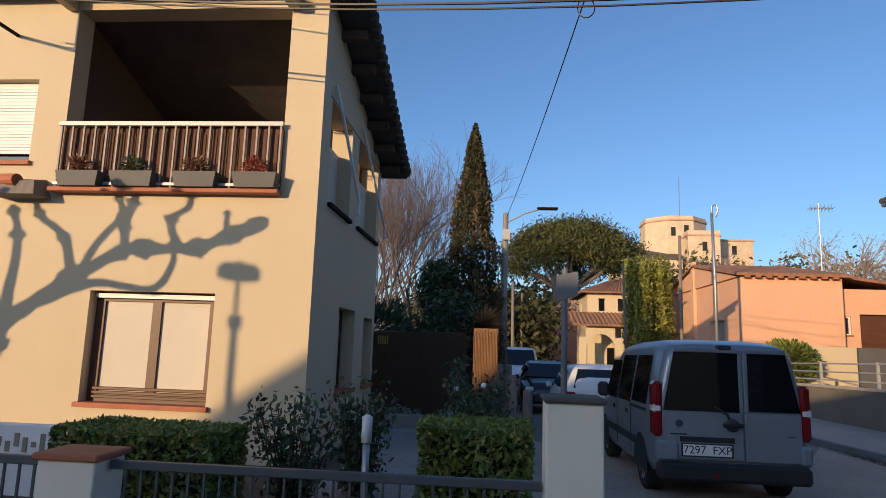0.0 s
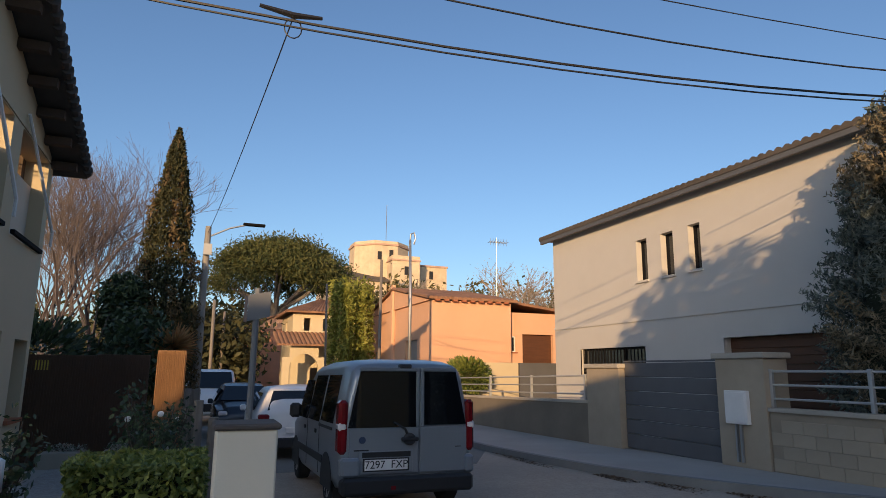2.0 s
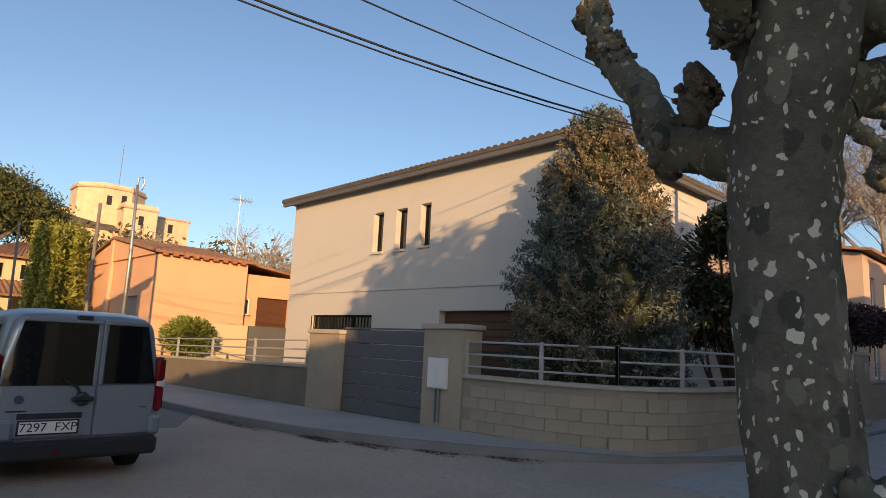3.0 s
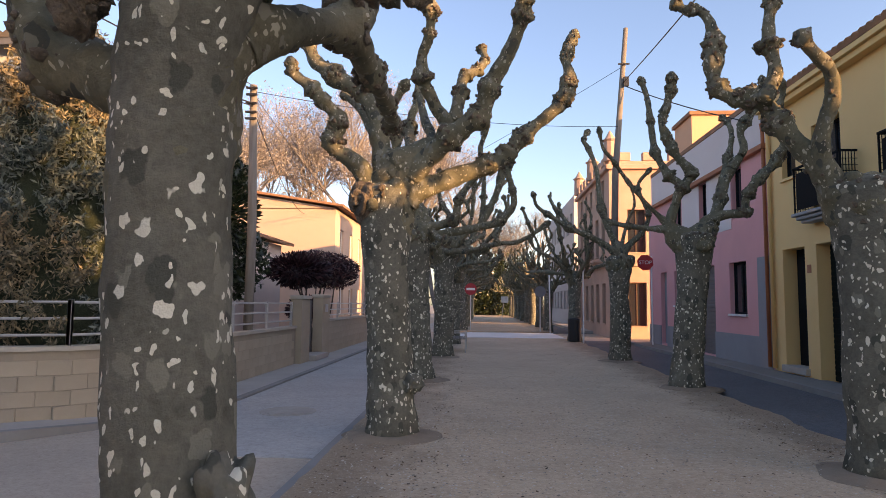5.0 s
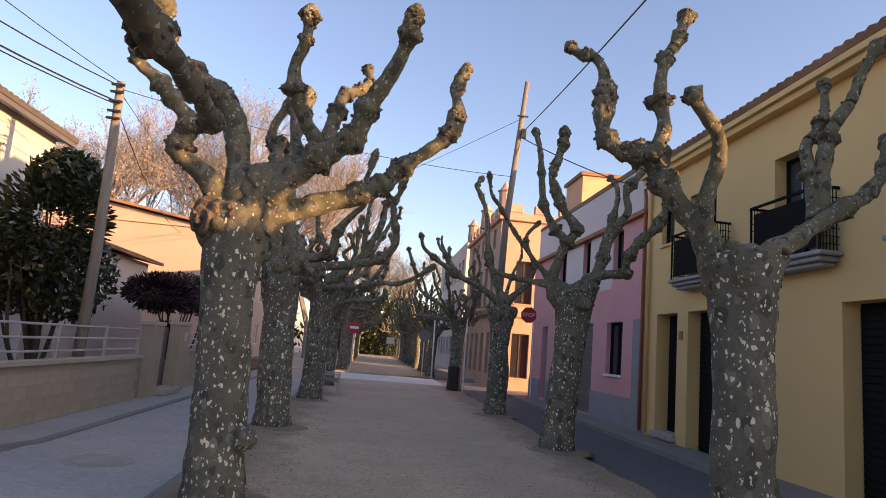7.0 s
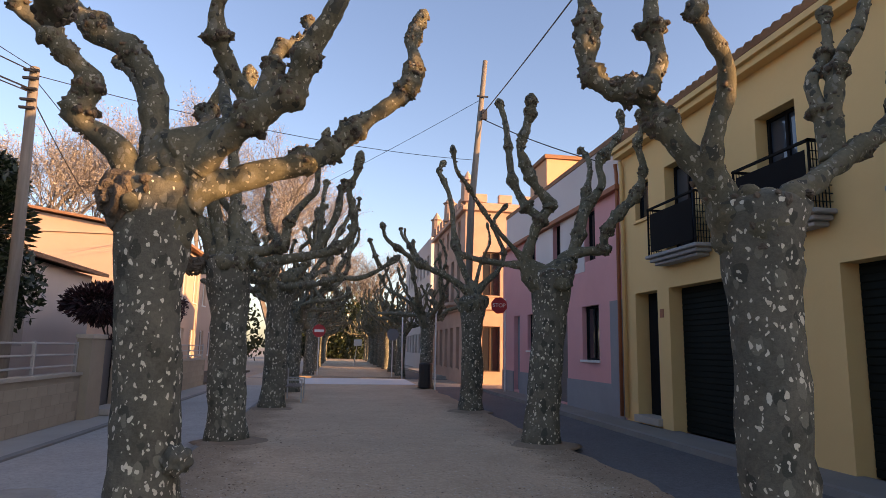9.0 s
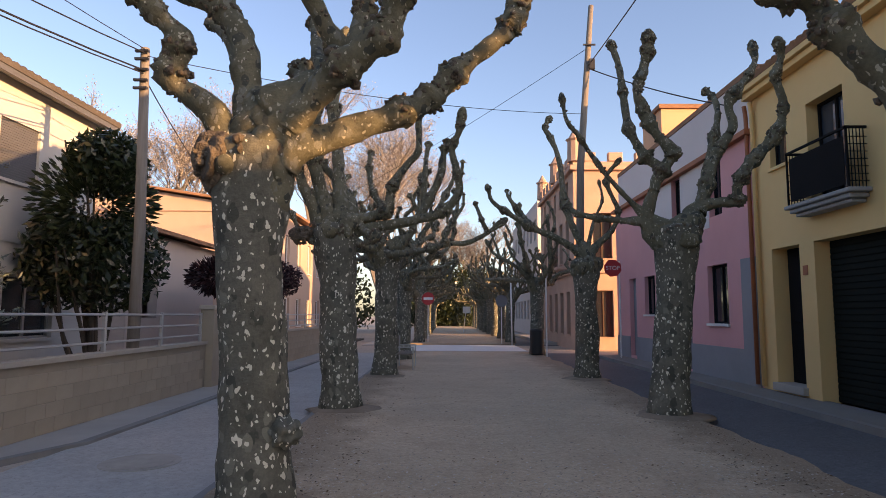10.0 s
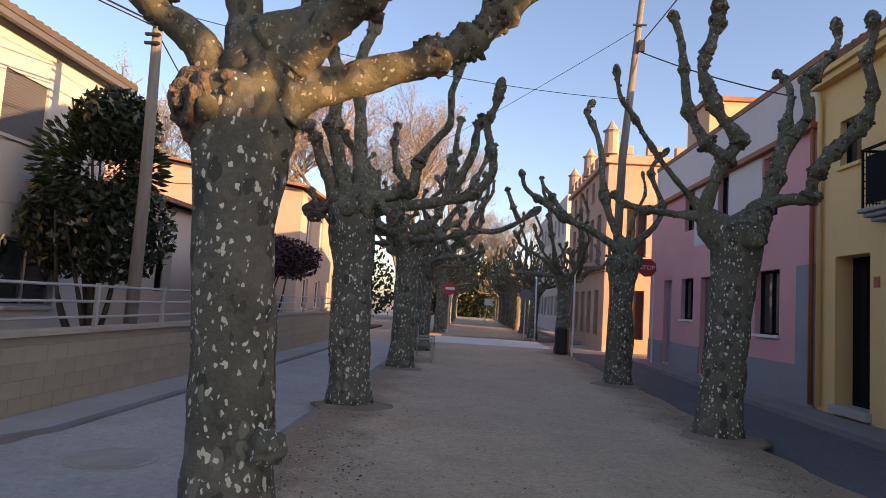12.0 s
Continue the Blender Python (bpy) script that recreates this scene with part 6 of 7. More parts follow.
W = 0.86
van_rows = [(0.03, 0.34, 0.98, 1.66, 0.80, 0.66), (0.10, 0.30, 0.98, 1.76, 0.845, 0.69), (0.5, 0.26, 0.98, 1.82, W, 0.70), (1.6, 0.25, 0.97, 1.82, W, 0.70), (2.5, 0.25, 0.95, 1.78, W, 0.69),
            (2.95, 0.25, 0.94, 1.68, W, 0.66), (3.45, 0.25, 0.92, 1.24, 0.85, 0.64), (3.95, 0.27, 0.86, 1.02, 0.80, 0.60), (4.18, 0.32, 0.70, 0.82, 0.70, 0.52)]
gl = []
for s in (1, -1):
    for xa, xb, za, zb2 in ((0.42, 1.22, 1.03, 1.62), (1.32, 2.18, 1.0, 1.62), (2.28, 2.95, 0.99, 1.55)):
        ys = lambda z: s * (side_y(z, W, 0.70, 0.97, 1.82) + 0.004)
        pts = [(xa, ys(za), za), (xb + (0.18 if xb > 2.9 else 0), ys(za), za), (xb, ys(zb2), zb2), (xa + 0.04, ys(zb2), zb2)]
        gl.append(("side_window", pts, (0, s * 0.008, 0), GLASSCAR))
rear = lambda z: 0.012 + max(0, z - 0.98) * 0.02
gl.append(("rear_window", [(rear(1.0), 0.755, 1.0), (rear(1.0), -0.09, 1.0), (rear(1.66), -0.09, 1.66), (rear(1.66), 0.62, 1.66)], (-0.012, 0, 0), GLASSCAR))
gl.append(("rear_window", [(rear(1.02), -0.2, 1.02), (rear(1.02), -0.75, 1.02), (rear(1.66), -0.62, 1.66), (rear(1.66), -0.2, 1.66)], (-0.012, 0, 0), GLASSCAR))
gl.append(("windscreen", [(3.42, 0.6, 1.24), (3.42, -0.6, 1.24), (2.97, -0.58, 1.64), (2.97, 0.58, 1.64)], (0.02, 0, 0.01), GLASSCAR))
van = vehicle("minivan", "silver-grey minivan with dark tinted windows, parked at the kerb", SILVER, van_rows, None, gl, (0.72, 3.3), W)
dl = part("rear_door", boxes((0.0, -0.13, 0.46, 0.04, 0.74, 1.0), bevel=0.012), SILVER, van)
dr2 = part("rear_door", boxes((0.0, -0.76, 0.46, 0.04, -0.145, 1.0), bevel=0.012), SILVER, van)
part("door_frame", boxes((0.0, -0.13, 1.005, 0.035, -0.09, 1.66), (0.0, -0.19, 1.005, 0.035, -0.145, 1.66), (0.0, -0.13, 1.665, 0.045, 0.62, 1.71), (0.0, -0.62, 1.665, 0.045, -0.145, 1.71), bevel=0.004), SILVER, van)
part("bumper", boxes((-0.08, -0.82, 0.24, 0.16, 0.82, 0.44), bevel=0.035), BLACKP, van)
part("bumper_corner", boxes((-0.055, 0.60, 0.445, 0.2, 0.84, 0.66), bevel=0.03), SILVER, van)
part("bumper_corner", boxes((-0.055, -0.84, 0.445, 0.2, -0.72, 0.66), bevel=0.03), SILVER, van)
for s in (1, -1):
    lamp = part("tail_light", boxes((0.0, s * 0.755, 0.70, 0.2, s * 0.868, 1.32), bevel=0.035), REDLENS, van)
    part("clear_section", boxes((-0.006, s * 0.775, 0.97, 0.17, s * 0.873, 1.06), bevel=0.02), CLEARLENS, lamp)
part("plate_recess", boxes((-0.012, -0.05, 0.48, 0.003, 0.62, 0.73), bevel=0.004), SILVER, van)
part("plate_recess_shade", boxes((-0.016, -0.02, 0.66, -0.008, 0.58, 0.72), bevel=0.003), BLACKP, van)
plate = part("number_plate", boxes((-0.026, 0.02, 0.515, -0.018, 0.55, 0.635), bevel=0.003), WHITEP, van)
part("plate_frame", boxes((-0.02, 0.0, 0.50, -0.0165, 0.57, 0.65)), BLACKP, van)


def text(name, body, size, m, material, parent):
    c = bpy.data.curves.new(name, "FONT")
    c.body, c.size, c.align_x, c.align_y, c.extrude = body, size, "CENTER", "CENTER", 0.0015
    c.materials.append(material)
    o = new(name, c)
    o.parent = parent
    o.matrix_basis = m
    return o


text("plate_number", "7297  FXP", 0.125, Matrix.Translation((-0.028, 0.285, 0.575)) @ Matrix(((0, 0, -1, 0), (-1, 0, 0, 0), (0, 1, 0, 0), (0, 0, 0, 1))), BLACKP, plate)
bm = bmesh.new()
tube(bm, [(-0.012, 0.0, 0.86), (-0.05, 0.0, 0.86), (-0.06, 0.0, 0.86)], [0.075, 0.07, 0.05], 18)
part("door_handle", bm, BLACKP, van)
part("door_handle_bar", boxes((-0.07, -0.11, 0.835, -0.01, 0.11, 0.885), bevel=0.015), BLACKP, van)
bm = bmesh.new()
tube(bm, [(-0.02, 0.02, 0.9), (-0.035, 0.06, 0.98), (-0.03, 0.2, 1.06)], [0.02, 0.016, 0.01], 6)
part("wiper", bm, BLACKP, van)
bm = bmesh.new()
tube(bm, [(-0.002, 0.58, 0.86), (-0.012, 0.58, 0.86)], [0.042, 0.04], 16)
part("badge", bm, plain("dark_badge", (0.03, 0.05, 0.10), 0.3), van)
part("model_mark", boxes((-0.006, 0.5, 0.735, -0.001, 0.68, 0.75)), BLACKP, van)
part("model_mark", boxes((-0.006, -0.68, 0.75, -0.001, -0.6, 0.76)), BLACKP, van)
part("brake_light", boxes((-0.015, -0.02, 1.70, 0.08, 0.13, 1.75), bevel=0.01), BLACKP, van)
part("reflector", boxes((-0.088, 0.18, 0.3, -0.078, 0.24, 0.34)), REDLENS, van)
for s in (1, -1):
    part("door_mirror", boxes((2.75, s * 0.88, 0.98, 2.9, s * 1.05, 1.2), bevel=0.04), BLACKP, van)
    part("side_rubbing_strip", boxes((1.0, s * 0.862, 0.5, 3.2, s * 0.874, 0.6), bevel=0.004), BLACKP, van)
    part("sliding_rail", boxes((0.4, s * 0.862, 0.95, 1.3, s * 0.87, 0.985)), BLACKP, van)
    for x in (1.45, 2.35):
        part("side_door_handle", boxes((x, s * 0.865, 0.84, x + 0.1, s * 0.885, 0.9), bevel=0.01), BLACKP, van)
    for x in (1.27, 2.23):
        part("door_seam", boxes((x, s * 0.861, 0.35, x + 0.012, s * 0.866, 1.0)), BLACKP, van)
place(van, pose(-8.45, 1.2, street_z(-8.6) - 0.005, 0, 0.8, 180))


def hatchback(name, label, paint, m, facing_lights):
    rows = [(0.02, 0.38, 0.85, 0.95, 0.72, 0.62), (0.12, 0.3, 0.88, 1.15, 0.80, 0.60), (0.45, 0.24, 0.9, 1.42, 0.84, 0.58), (1.0, 0.22, 0.92, 1.49, 0.86, 0.60), (1.9, 0.22, 0.92, 1.47, 0.86, 0.60), (2.4, 0.22, 0.9, 1.36, 0.86, 0.58), (3.0, 0.22, 0.88, 0.98, 0.85, 0.64), (3.7, 0.25, 0.76, 0.86, 0.80, 0.58), (3.95, 0.32, 0.6, 0.68, 0.70, 0.5)]
    g = []
    for s in (1, -1):
        ys = lambda z: s * (side_y(z, 0.86, 0.60, 0.92, 1.48) + 0.004)
        for xa, xb in ((0.75, 1.5), (1.56, 2.35)):
            g.append(("side_window", [(xa - 0.1, ys(0.98), 0.98), (xb + 0.12, ys(0.98), 0.98), (xb, ys(1.33), 1.33), (xa + 0.06, ys(1.33), 1.33)], (0, s * 0.01, 0), GLASSCAR))
    g.append(("rear_window", [(0.10, 0.62, 0.98), (0.10, -0.62, 0.98), (0.33, -0.5, 1.36), (0.33, 0.5, 1.36)], (-0.03, 0, 0.02), GLASSCAR))
    g.append(("windscreen", [(2.98, 0.66, 0.98), (2.98, -0.66, 0.98), (2.42, -0.54, 1.36), (2.42, 0.54, 1.36)], (0.03, 0, 0.03), GLASSCAR))
    v = vehicle(name, label, paint, rows, None, g, (0.65, 3.15), 0.86, 0.3)
    for s in (1, -1):
        part("tail_light", boxes((-0.01, s * 0.58, 0.74, 0.2, s * 0.80, 0.92), bevel=0.03), REDLENS, v)
        part("headlight", boxes((3.74, s * 0.5, 0.62, 3.92, s * 0.74, 0.74), bevel=0.03), CLEARLENS, v)
        part("door_mirror", boxes((2.45, s * 0.86, 0.9, 2.58, s * 1.0, 1.04), bevel=0.03), paint, v)
    part("bumper", boxes((-0.05, -0.78, 0.26, 0.15, 0.78, 0.46), bevel=0.03), BLACKP, v)
    part("front_grille", boxes((3.93, -0.45, 0.36, 3.97, 0.45, 0.55), bevel=0.01), BLACKP, v)
    part("number_plate", boxes((-0.012, -0.26, 0.55, 0.02, 0.26, 0.66)), WHITEP, v)
    part("number_plate", boxes((3.972, -0.26, 0.4, 3.985, 0.26, 0.51)), WHITEP, v)
    place(v, m)
    return v


hatchback("hatchback", "white hatchback parked ahead of the minivan", WHITECAR, pose(-14.3, 0.75, street_z(-15.5), 0, 0.9, 180), 0)
hatchback("hatchback", "dark grey hatchback parked facing the crossing", DARKCAR, pose(-23.2, 0.1, street_z(-21), 0, -0.9, 0), 1)
hatchback("hatchback", "white hatchback parked far along the street", WHITECAR, pose(-33.5, 3.6, street_z(-35), 0, 0.9, 180), 0)
pv_rows = [(0.0, 0.4, 1.1, 1.9, 0.86, 0.76), (0.1, 0.3, 1.1, 1.98, 0.94, 0.8), (3.0, 0.28, 1.1, 1.98, 0.95, 0.8), (3.4, 0.28, 1.1, 1.9, 0.95, 0.78), (4.1, 0.28, 1.08, 1.25, 0.93, 0.75), (4.6, 0.3, 0.95, 1.05, 0.88, 0.68), (4.8, 0.36, 0.7, 0.8, 0.78, 0.6)]
pg = [("windscreen", [(4.08, 0.78, 1.25), (4.08, -0.78, 1.25), (3.44, -0.7, 1.84), (3.44, 0.7, 1.84)], (0.04, 0, 0.03), GLASSCAR)]
pv = vehicle("panel_van", "white panel van parked facing the crossing", WHITECAR, pv_rows, None, pg, (0.9, 3.9), 0.95, 0.33)
part("front_grille", boxes((4.77, -0.5, 0.45, 4.83, 0.5, 0.72), bevel=0.01), BLACKP, pv)
for s in (1, -1):
    part("headlight", boxes((4.55, s * 0.58, 0.74, 4.76, s * 0.84, 0.92), bevel=0.03), CLEARLENS, pv)
    part("door_mirror", boxes((3.7, s * 0.95, 1.15, 3.85, s * 1.12, 1.4), bevel=0.03), BLACKP, pv)
place(pv, pose(-30.5, -0.7, street_z(-27), 0, -0.9, 0))


# ---- street furniture ----
def lamp_post(x, y, z0, ang, foot=0.0, wide=1.0, e=4.05, rise=0.0):
    l = thing("street_lamp", (x, y, z0), "grey street lamp with a round tilted head", "street lamp", "street lamps", "", ang)
    def P(name, bm, m, par=l):
        o = part(name, bm, m, par)
        if par is l:
            o.matrix_parent_inverse = Matrix()
        return o
    bm = bmesh.new()
    tube(bm, [(0, 0, -foot), (0, 0, 0.3), (0, 0, 0.32), (0, 0, e)], [0.085, 0.085, 0.065, 0.045], 14)
    P("pole", bm, METALGR)
    bm = bmesh.new()
    tube(bm, [(0, 0, e - 0.05), (0, 0, e + 0.11)], 0.085, 14)
    P("collar", bm, METALGR)
    P("arm", panel([(-0.05, -0.03, e + 0.05), (0.05, -0.03, e + 0.05), (-0.26, -0.03, e + 0.81 + rise), (-0.36, -0.03, e + 0.81 + rise)], (0, 0.06, 0)), METALGR)
    bm = bmesh.new()
    tube(bm, [(0.05, 0, e + 0.61 + rise), (0.05, 0, e + 0.63 + rise), (0.05, 0, e + 0.75 + rise), (0.05, 0, e + 0.81 + rise)], [0.30 * wide, 0.335 * wide, 0.335 * wide, 0.27 * wide], 28)
    hd = P("head", bm, METALGR)
    bm = bmesh.new()
    tube(bm, [(0.05, 0, e + 0.602 + rise), (0.05, 0, e + 0.61 + rise)], [0.25 * wide, 0.27 * wide], 24)
    o = part("diffuser", bm, CLEARLENS, l)
    o.matrix_parent_inverse = Matrix()
    return l


lamp_post(5.84, 6.92, 0.015, 0, 0.0, 1.0, 3.76, 0.16)
lamp_post(6.0, -14.4, 0.08, -32, 0.2, 0.78)


def pole(name, pts, r, label, mat):
    p = thing(name, pts[0], label, "pole")
    bm = bmesh.new()
    tube(bm, pts, r, 10, 0.03)
    part("shaft", bm, mat, p, smooth=True)
    return p


lp = pole("utility_pole", [(-5.62, 13.45, -0.1), (-5.6, 13.45, 3), (-5.68, 13.45, 6.42)], [0.11, 0.1, 0.08], "weathered wooden utility pole inside the garden wall", POLEWOOD)
for z in (5.6, 5.75, 5.95, 6.15, 6.3):
    part("insulator", boxes((-5.8, 13.3, z, -5.55, 13.36, z + 0.04)), BLACKP, lp)
rp = pole("utility_pole", [(3.42, 19.0, -0.1), (3.55, 19.0, 5.5), (3.93, 19.0, 10.1)], [0.12, 0.1, 0.07], "tall weathered wooden pole leaning beside the trees", POLEWOOD)
part("junction_box", boxes((3.8, 18.8, 8.2, 3.96, 18.88, 8.5), bevel=0.01), BLACKP, rp)
part("bracket", boxes((3.66, 18.86, 8.9, 4.0, 18.9, 8.94)), BLACKP, rp)
fpole = pole("utility_pole", [(-22, -1.24, street_z(-22) - 0.1), (-22, -1.27, 3), (-22, -1.25, 5.95)], [0.13, 0.12, 0.09], "concrete utility pole with a lamp arm", CONCPOLE)
bm = bmesh.new()
tube(bm, [(-22, -1.25, 5.6), (-22, -0.6, 5.95), (-22, -0.1, 6.1)], 0.03, 6)
part("arm", bm, METALGR, fpole)
part("lamp_head", boxes((-22.1, -0.2, 6.08, -21.9, 0.5, 6.16), bevel=0.02), METALDK, fpole)
part("junction_box", boxes((-21.86, -1.35, 5.0, -21.76, -1.1, 5.35)), RAILGREY, fpole)
p2 = pole("utility_pole", [(-24.04, 6.25, street_z(-24) - 0.1), (-24.04, 6.25, 4), (-24.04, 6.2, 6.5)], [0.07, 0.06, 0.05], "slim metal pole with a hooked top", METALGR)
bm = bmesh.new()
tube(bm, [(-24.04, 6.2, 6.45), (-24.04, 6.22, 6.75), (-24.04, 6.35, 6.82), (-24.04, 6.42, 6.6), (-24.04, 6.36, 6.35)], 0.035, 6)
part("hook", bm, METALGR, p2)
pole("utility_pole", [(-26, 5.6, street_z(-26) - 0.1), (-26, 5.6, 6.0)], [0.07, 0.06], "dark wooden pole by the peach house", POLEWOOD)
pole("utility_pole", [(-20, 2.35, street_z(-20) - 0.1), (-20, 2.25, 4.05)], [0.035, 0.03], "slim pole at the street edge", POLEWOOD)
pole("utility_pole", [(-36, -0.6, street_z(-36) - 0.1), (-36, -0.65, 5.0)], [0.1, 0.08], "weathered wooden pole down the street", POLEWOOD)
pole("utility_pole", [(-45, 0.2, -0.9), (-45, 0.2, 5.2)], [0.1, 0.08], "weathered wooden pole down the street", POLEWOOD)
ts = thing("traffic_sign", (-8.15, -0.72, -0.2), "traffic sign on a grey post seen from behind", "sign")
bm = bmesh.new()
tube(bm, [(-8.15, -0.72, -0.3), (-8.15, -0.70, 2.35)], 0.035, 10)
part("post", bm, SIGNBACK, ts)
bm = panel([(-8.12, -0.8, 1.98), (-8.12, -0.56, 2.04), (-8.12, -0.56, 2.32), (-8.12, -0.8, 2.27)], (0.012, 0, 0))
part("plate", bm, SIGNBACK, ts)
bm = panel([(-8.2, -0.83, 1.98), (-8.3, -0.79, 1.98), (-8.3, -0.79, 2.27), (-8.2, -0.83, 2.27)], (-0.01, 0, 0))
part("plate", bm, SIGNBACK, ts)


def disc_sign(x, y, z, r, name, label, face, sides=28, post_x=0.0, base=0.0):
    s = thing(name, (x, y, base), label, "sign")
    bm = bmesh.new()
    tube(bm, [(x + post_x, y + 0.04, base - 0.1), (x + post_x, y + 0.04, z + r * 0.8)], 0.03, 8)
    part("post", bm, WHITEP, s)
    bm = bmesh.new()
    tube(bm, [(x, y - 0.012, z), (x, y + 0.01, z)], r, sides)
    return s, part("plate", bm, face, s)


st, pl = disc_sign(6.02, 25.3, 3.25, 0.33, "stop_sign", "red octagonal stop sign on a post", SIGNRED, 8, 0.25)
text("lettering", "STOP", 0.21, pose(6.02, 25.28, 3.25, 90, 0, 0), WHITEP, pl)
bpy.data.objects["lettering"].matrix_parent_inverse = pl.matrix_world.inverted()
ne, pl = disc_sign(-1.1, 38.2, 2.45, 0.36, "no_entry_sign", "round red no-entry sign on a white post", SIGNRED)
part("bar", boxes((-1.36, 38.17, 2.38, -0.84, 38.184, 2.52)), WHITEP, pl)
disc_sign(2.95, 36.8, 2.3, 0.33, "round_sign", "round grey back of a traffic sign on a white post", SIGNBACK)
pole("sign_post", [(3.35, 35.2, -0.1), (3.3, 35.2, 3.4)], [0.04, 0.04], "slim white post at the crossing", WHITEP)
disc_sign(3.75, 26.4, 3.0, 0.06, "sign_post", "slim grey post beside the bin", METALGR)
sg = thing("info_sign", (1.6, 60, 0), "small white notice on a slanted post", "sign")
bm = bmesh.new()
tube(bm, [(1.5, 60, -0.1), (1.75, 60, 2.1)], 0.04, 6)
part("post", bm, WHITEP, sg)
part("plate", boxes((1.45, 59.95, 1.7, 2.15, 59.97, 2.3)), WHITEP, sg)
bn = thing("litter_bin", (3.55, 26.9, 0), "black cylindrical litter bin beside a tree", "bin")
bm = bmesh.new()
tube(bm, [(3.42, 26.75, 0.02), (3.42, 26.75, 0.06), (3.42, 26.75, 0.95), (3.42, 26.75, 1.0)], [0.24, 0.27, 0.27, 0.22], 16)
part("drum", bm, BLACKP, bn)
be = thing("bench", (-1.2, 20.6, 0), "slatted wooden park bench with metal legs", "bench")
for i in range(4):
    part("seat_slat", boxes((-1.45 + i * 0.12, 19.9, 0.42, -1.35 + i * 0.12, 21.5, 0.45), bevel=0.006), POLEWOOD, be)
for i in range(3):
    part("back_slat", boxes((-1.52, 19.9, 0.55 + i * 0.12, -1.49, 21.5, 0.65 + i * 0.12), bevel=0.006), POLEWOOD, be)
for y in (20.0, 21.4):
    part("leg", boxes((-1.5, y, 0, -1.46, y + 0.05, 0.9)), METALGR, be)
    part("leg", boxes((-1.02, y, 0, -0.98, y + 0.05, 0.6)), METALGR, be)
    part("armrest", boxes((-1.5, y, 0.6, -0.98, y + 0.05, 0.64)), METALGR, be)
for x, y, z in ((-3.4, 9.27, -0.09), (5.12, 7.25, -0.085)):
    m = thing("manhole_cover", (x, y, z), "round cast manhole cover set in the asphalt", "manhole")
    bm = bmesh.new()
    tube(bm, [(x, y, z - 0.02), (x, y, z + 0.004)], 0.42, 28)
    part("frame", bm, CASTIRON if x > 0 else DUSTIRON, m)
    bm = bmesh.new()
    tube(bm, [(x, y, z), (x, y, z + 0.009)], 0.34, 28)
    part("lid", bm, CASTIRON if x > 0 else DUSTIRON, m)

at = thing("tv_antenna", (-29.5, 12.6, 5.6), "metal television antenna on the bungalow roof", "antenna")
bm = bmesh.new()
tube(bm, [(-29.5, 12.6, 5.2), (-29.5, 12.6, 8.2)], 0.025, 6)
part("mast", bm, METALGR, at)
part("boom", boxes((-29.5, 12.2, 7.95, -29.47, 13.2, 7.98)), METALGR, at)
for i in range(7):
    part("element", boxes((-29.8, 12.25 + i * 0.15, 7.96, -29.2, 12.265 + i * 0.15, 7.975)), METALGR, at)
    part("element", boxes((-29.49, 12.25 + i * 0.15, 7.8, -29.475, 12.265 + i * 0.15, 8.15)), METALGR, at)
# ---- cables ----
cable("cable", (-5.65, 13.4, 5.98), (-7.95, -8.6, 5.85), 0.90, 0.016)
cable("cable", (-5.65, 13.4, 5.92), (-7.9, -8.6, 5.79), 0.93, 0.012)
cable("cable", (-5.62, 13.4, 6.3), (-7.6, -8.6, 6.7), 1.08, 0.012)
cable("cable", (-5.60, 13.4, 6.35), (-7.62, -8.6, 6.7), 0.55, 0.008)
cable("cable", (-7.12, -0.6, 5.12), (-22, -1.25, 5.75), 0.12, 0.008)
cable("cable", (-5.6, 13.4, 6.25), (3.75, 19, 7.0), 0.25, 0.008)
cable("cable", (-5.65, 13.4, 5.85), (-10, 33, 6.3), 0.5, 0.012)
cable("cable", (-5.65, 13.4, 6.2), (-9, 45, 7.5), 0.6, 0.008)
cable("cable", (3.8, 19, 8.35), (2.9, 1.0, 6.0), 0.15, 0.014)
cable("cable", (3.8, 19, 8.3), (6.6, 16.6, 6.4), 0.1, 0.016)
cable("cable", (3.85, 19, 8.9), (-8.3, 36, 6.6), 0.3, 0.008)
bm = bmesh.new()
tube(bm, [(-7.12, -0.6 + 0.09 * math.sin(a), 4.98 + 0.11 * math.cos(a)) for a in np.linspace(0, 6.28, 14)], 0.007, 5)
tube(bm, [(-7.12, -0.95, 5.17), (-7.12, -0.6, 5.13), (-7.12, -0.3, 5.16)], [0.02, 0.035, 0.02], 6)
tagged(part("cable_knot", bm, BLACKP), "looped wire end tied to the overhead cable", "cable")
cb = thing("cable_bracket", (-9.1, -8.75, 5.8), "dark metal cable bracket on the house wall", "bracket")
part("arm", boxes((-9.097, -8.66, 5.76, -7.6, -8.62, 5.8)), METALDK, cb)
part("upright", boxes((-7.64, -8.66, 5.801, -7.6, -8.62, 6.72)), METALDK, cb)


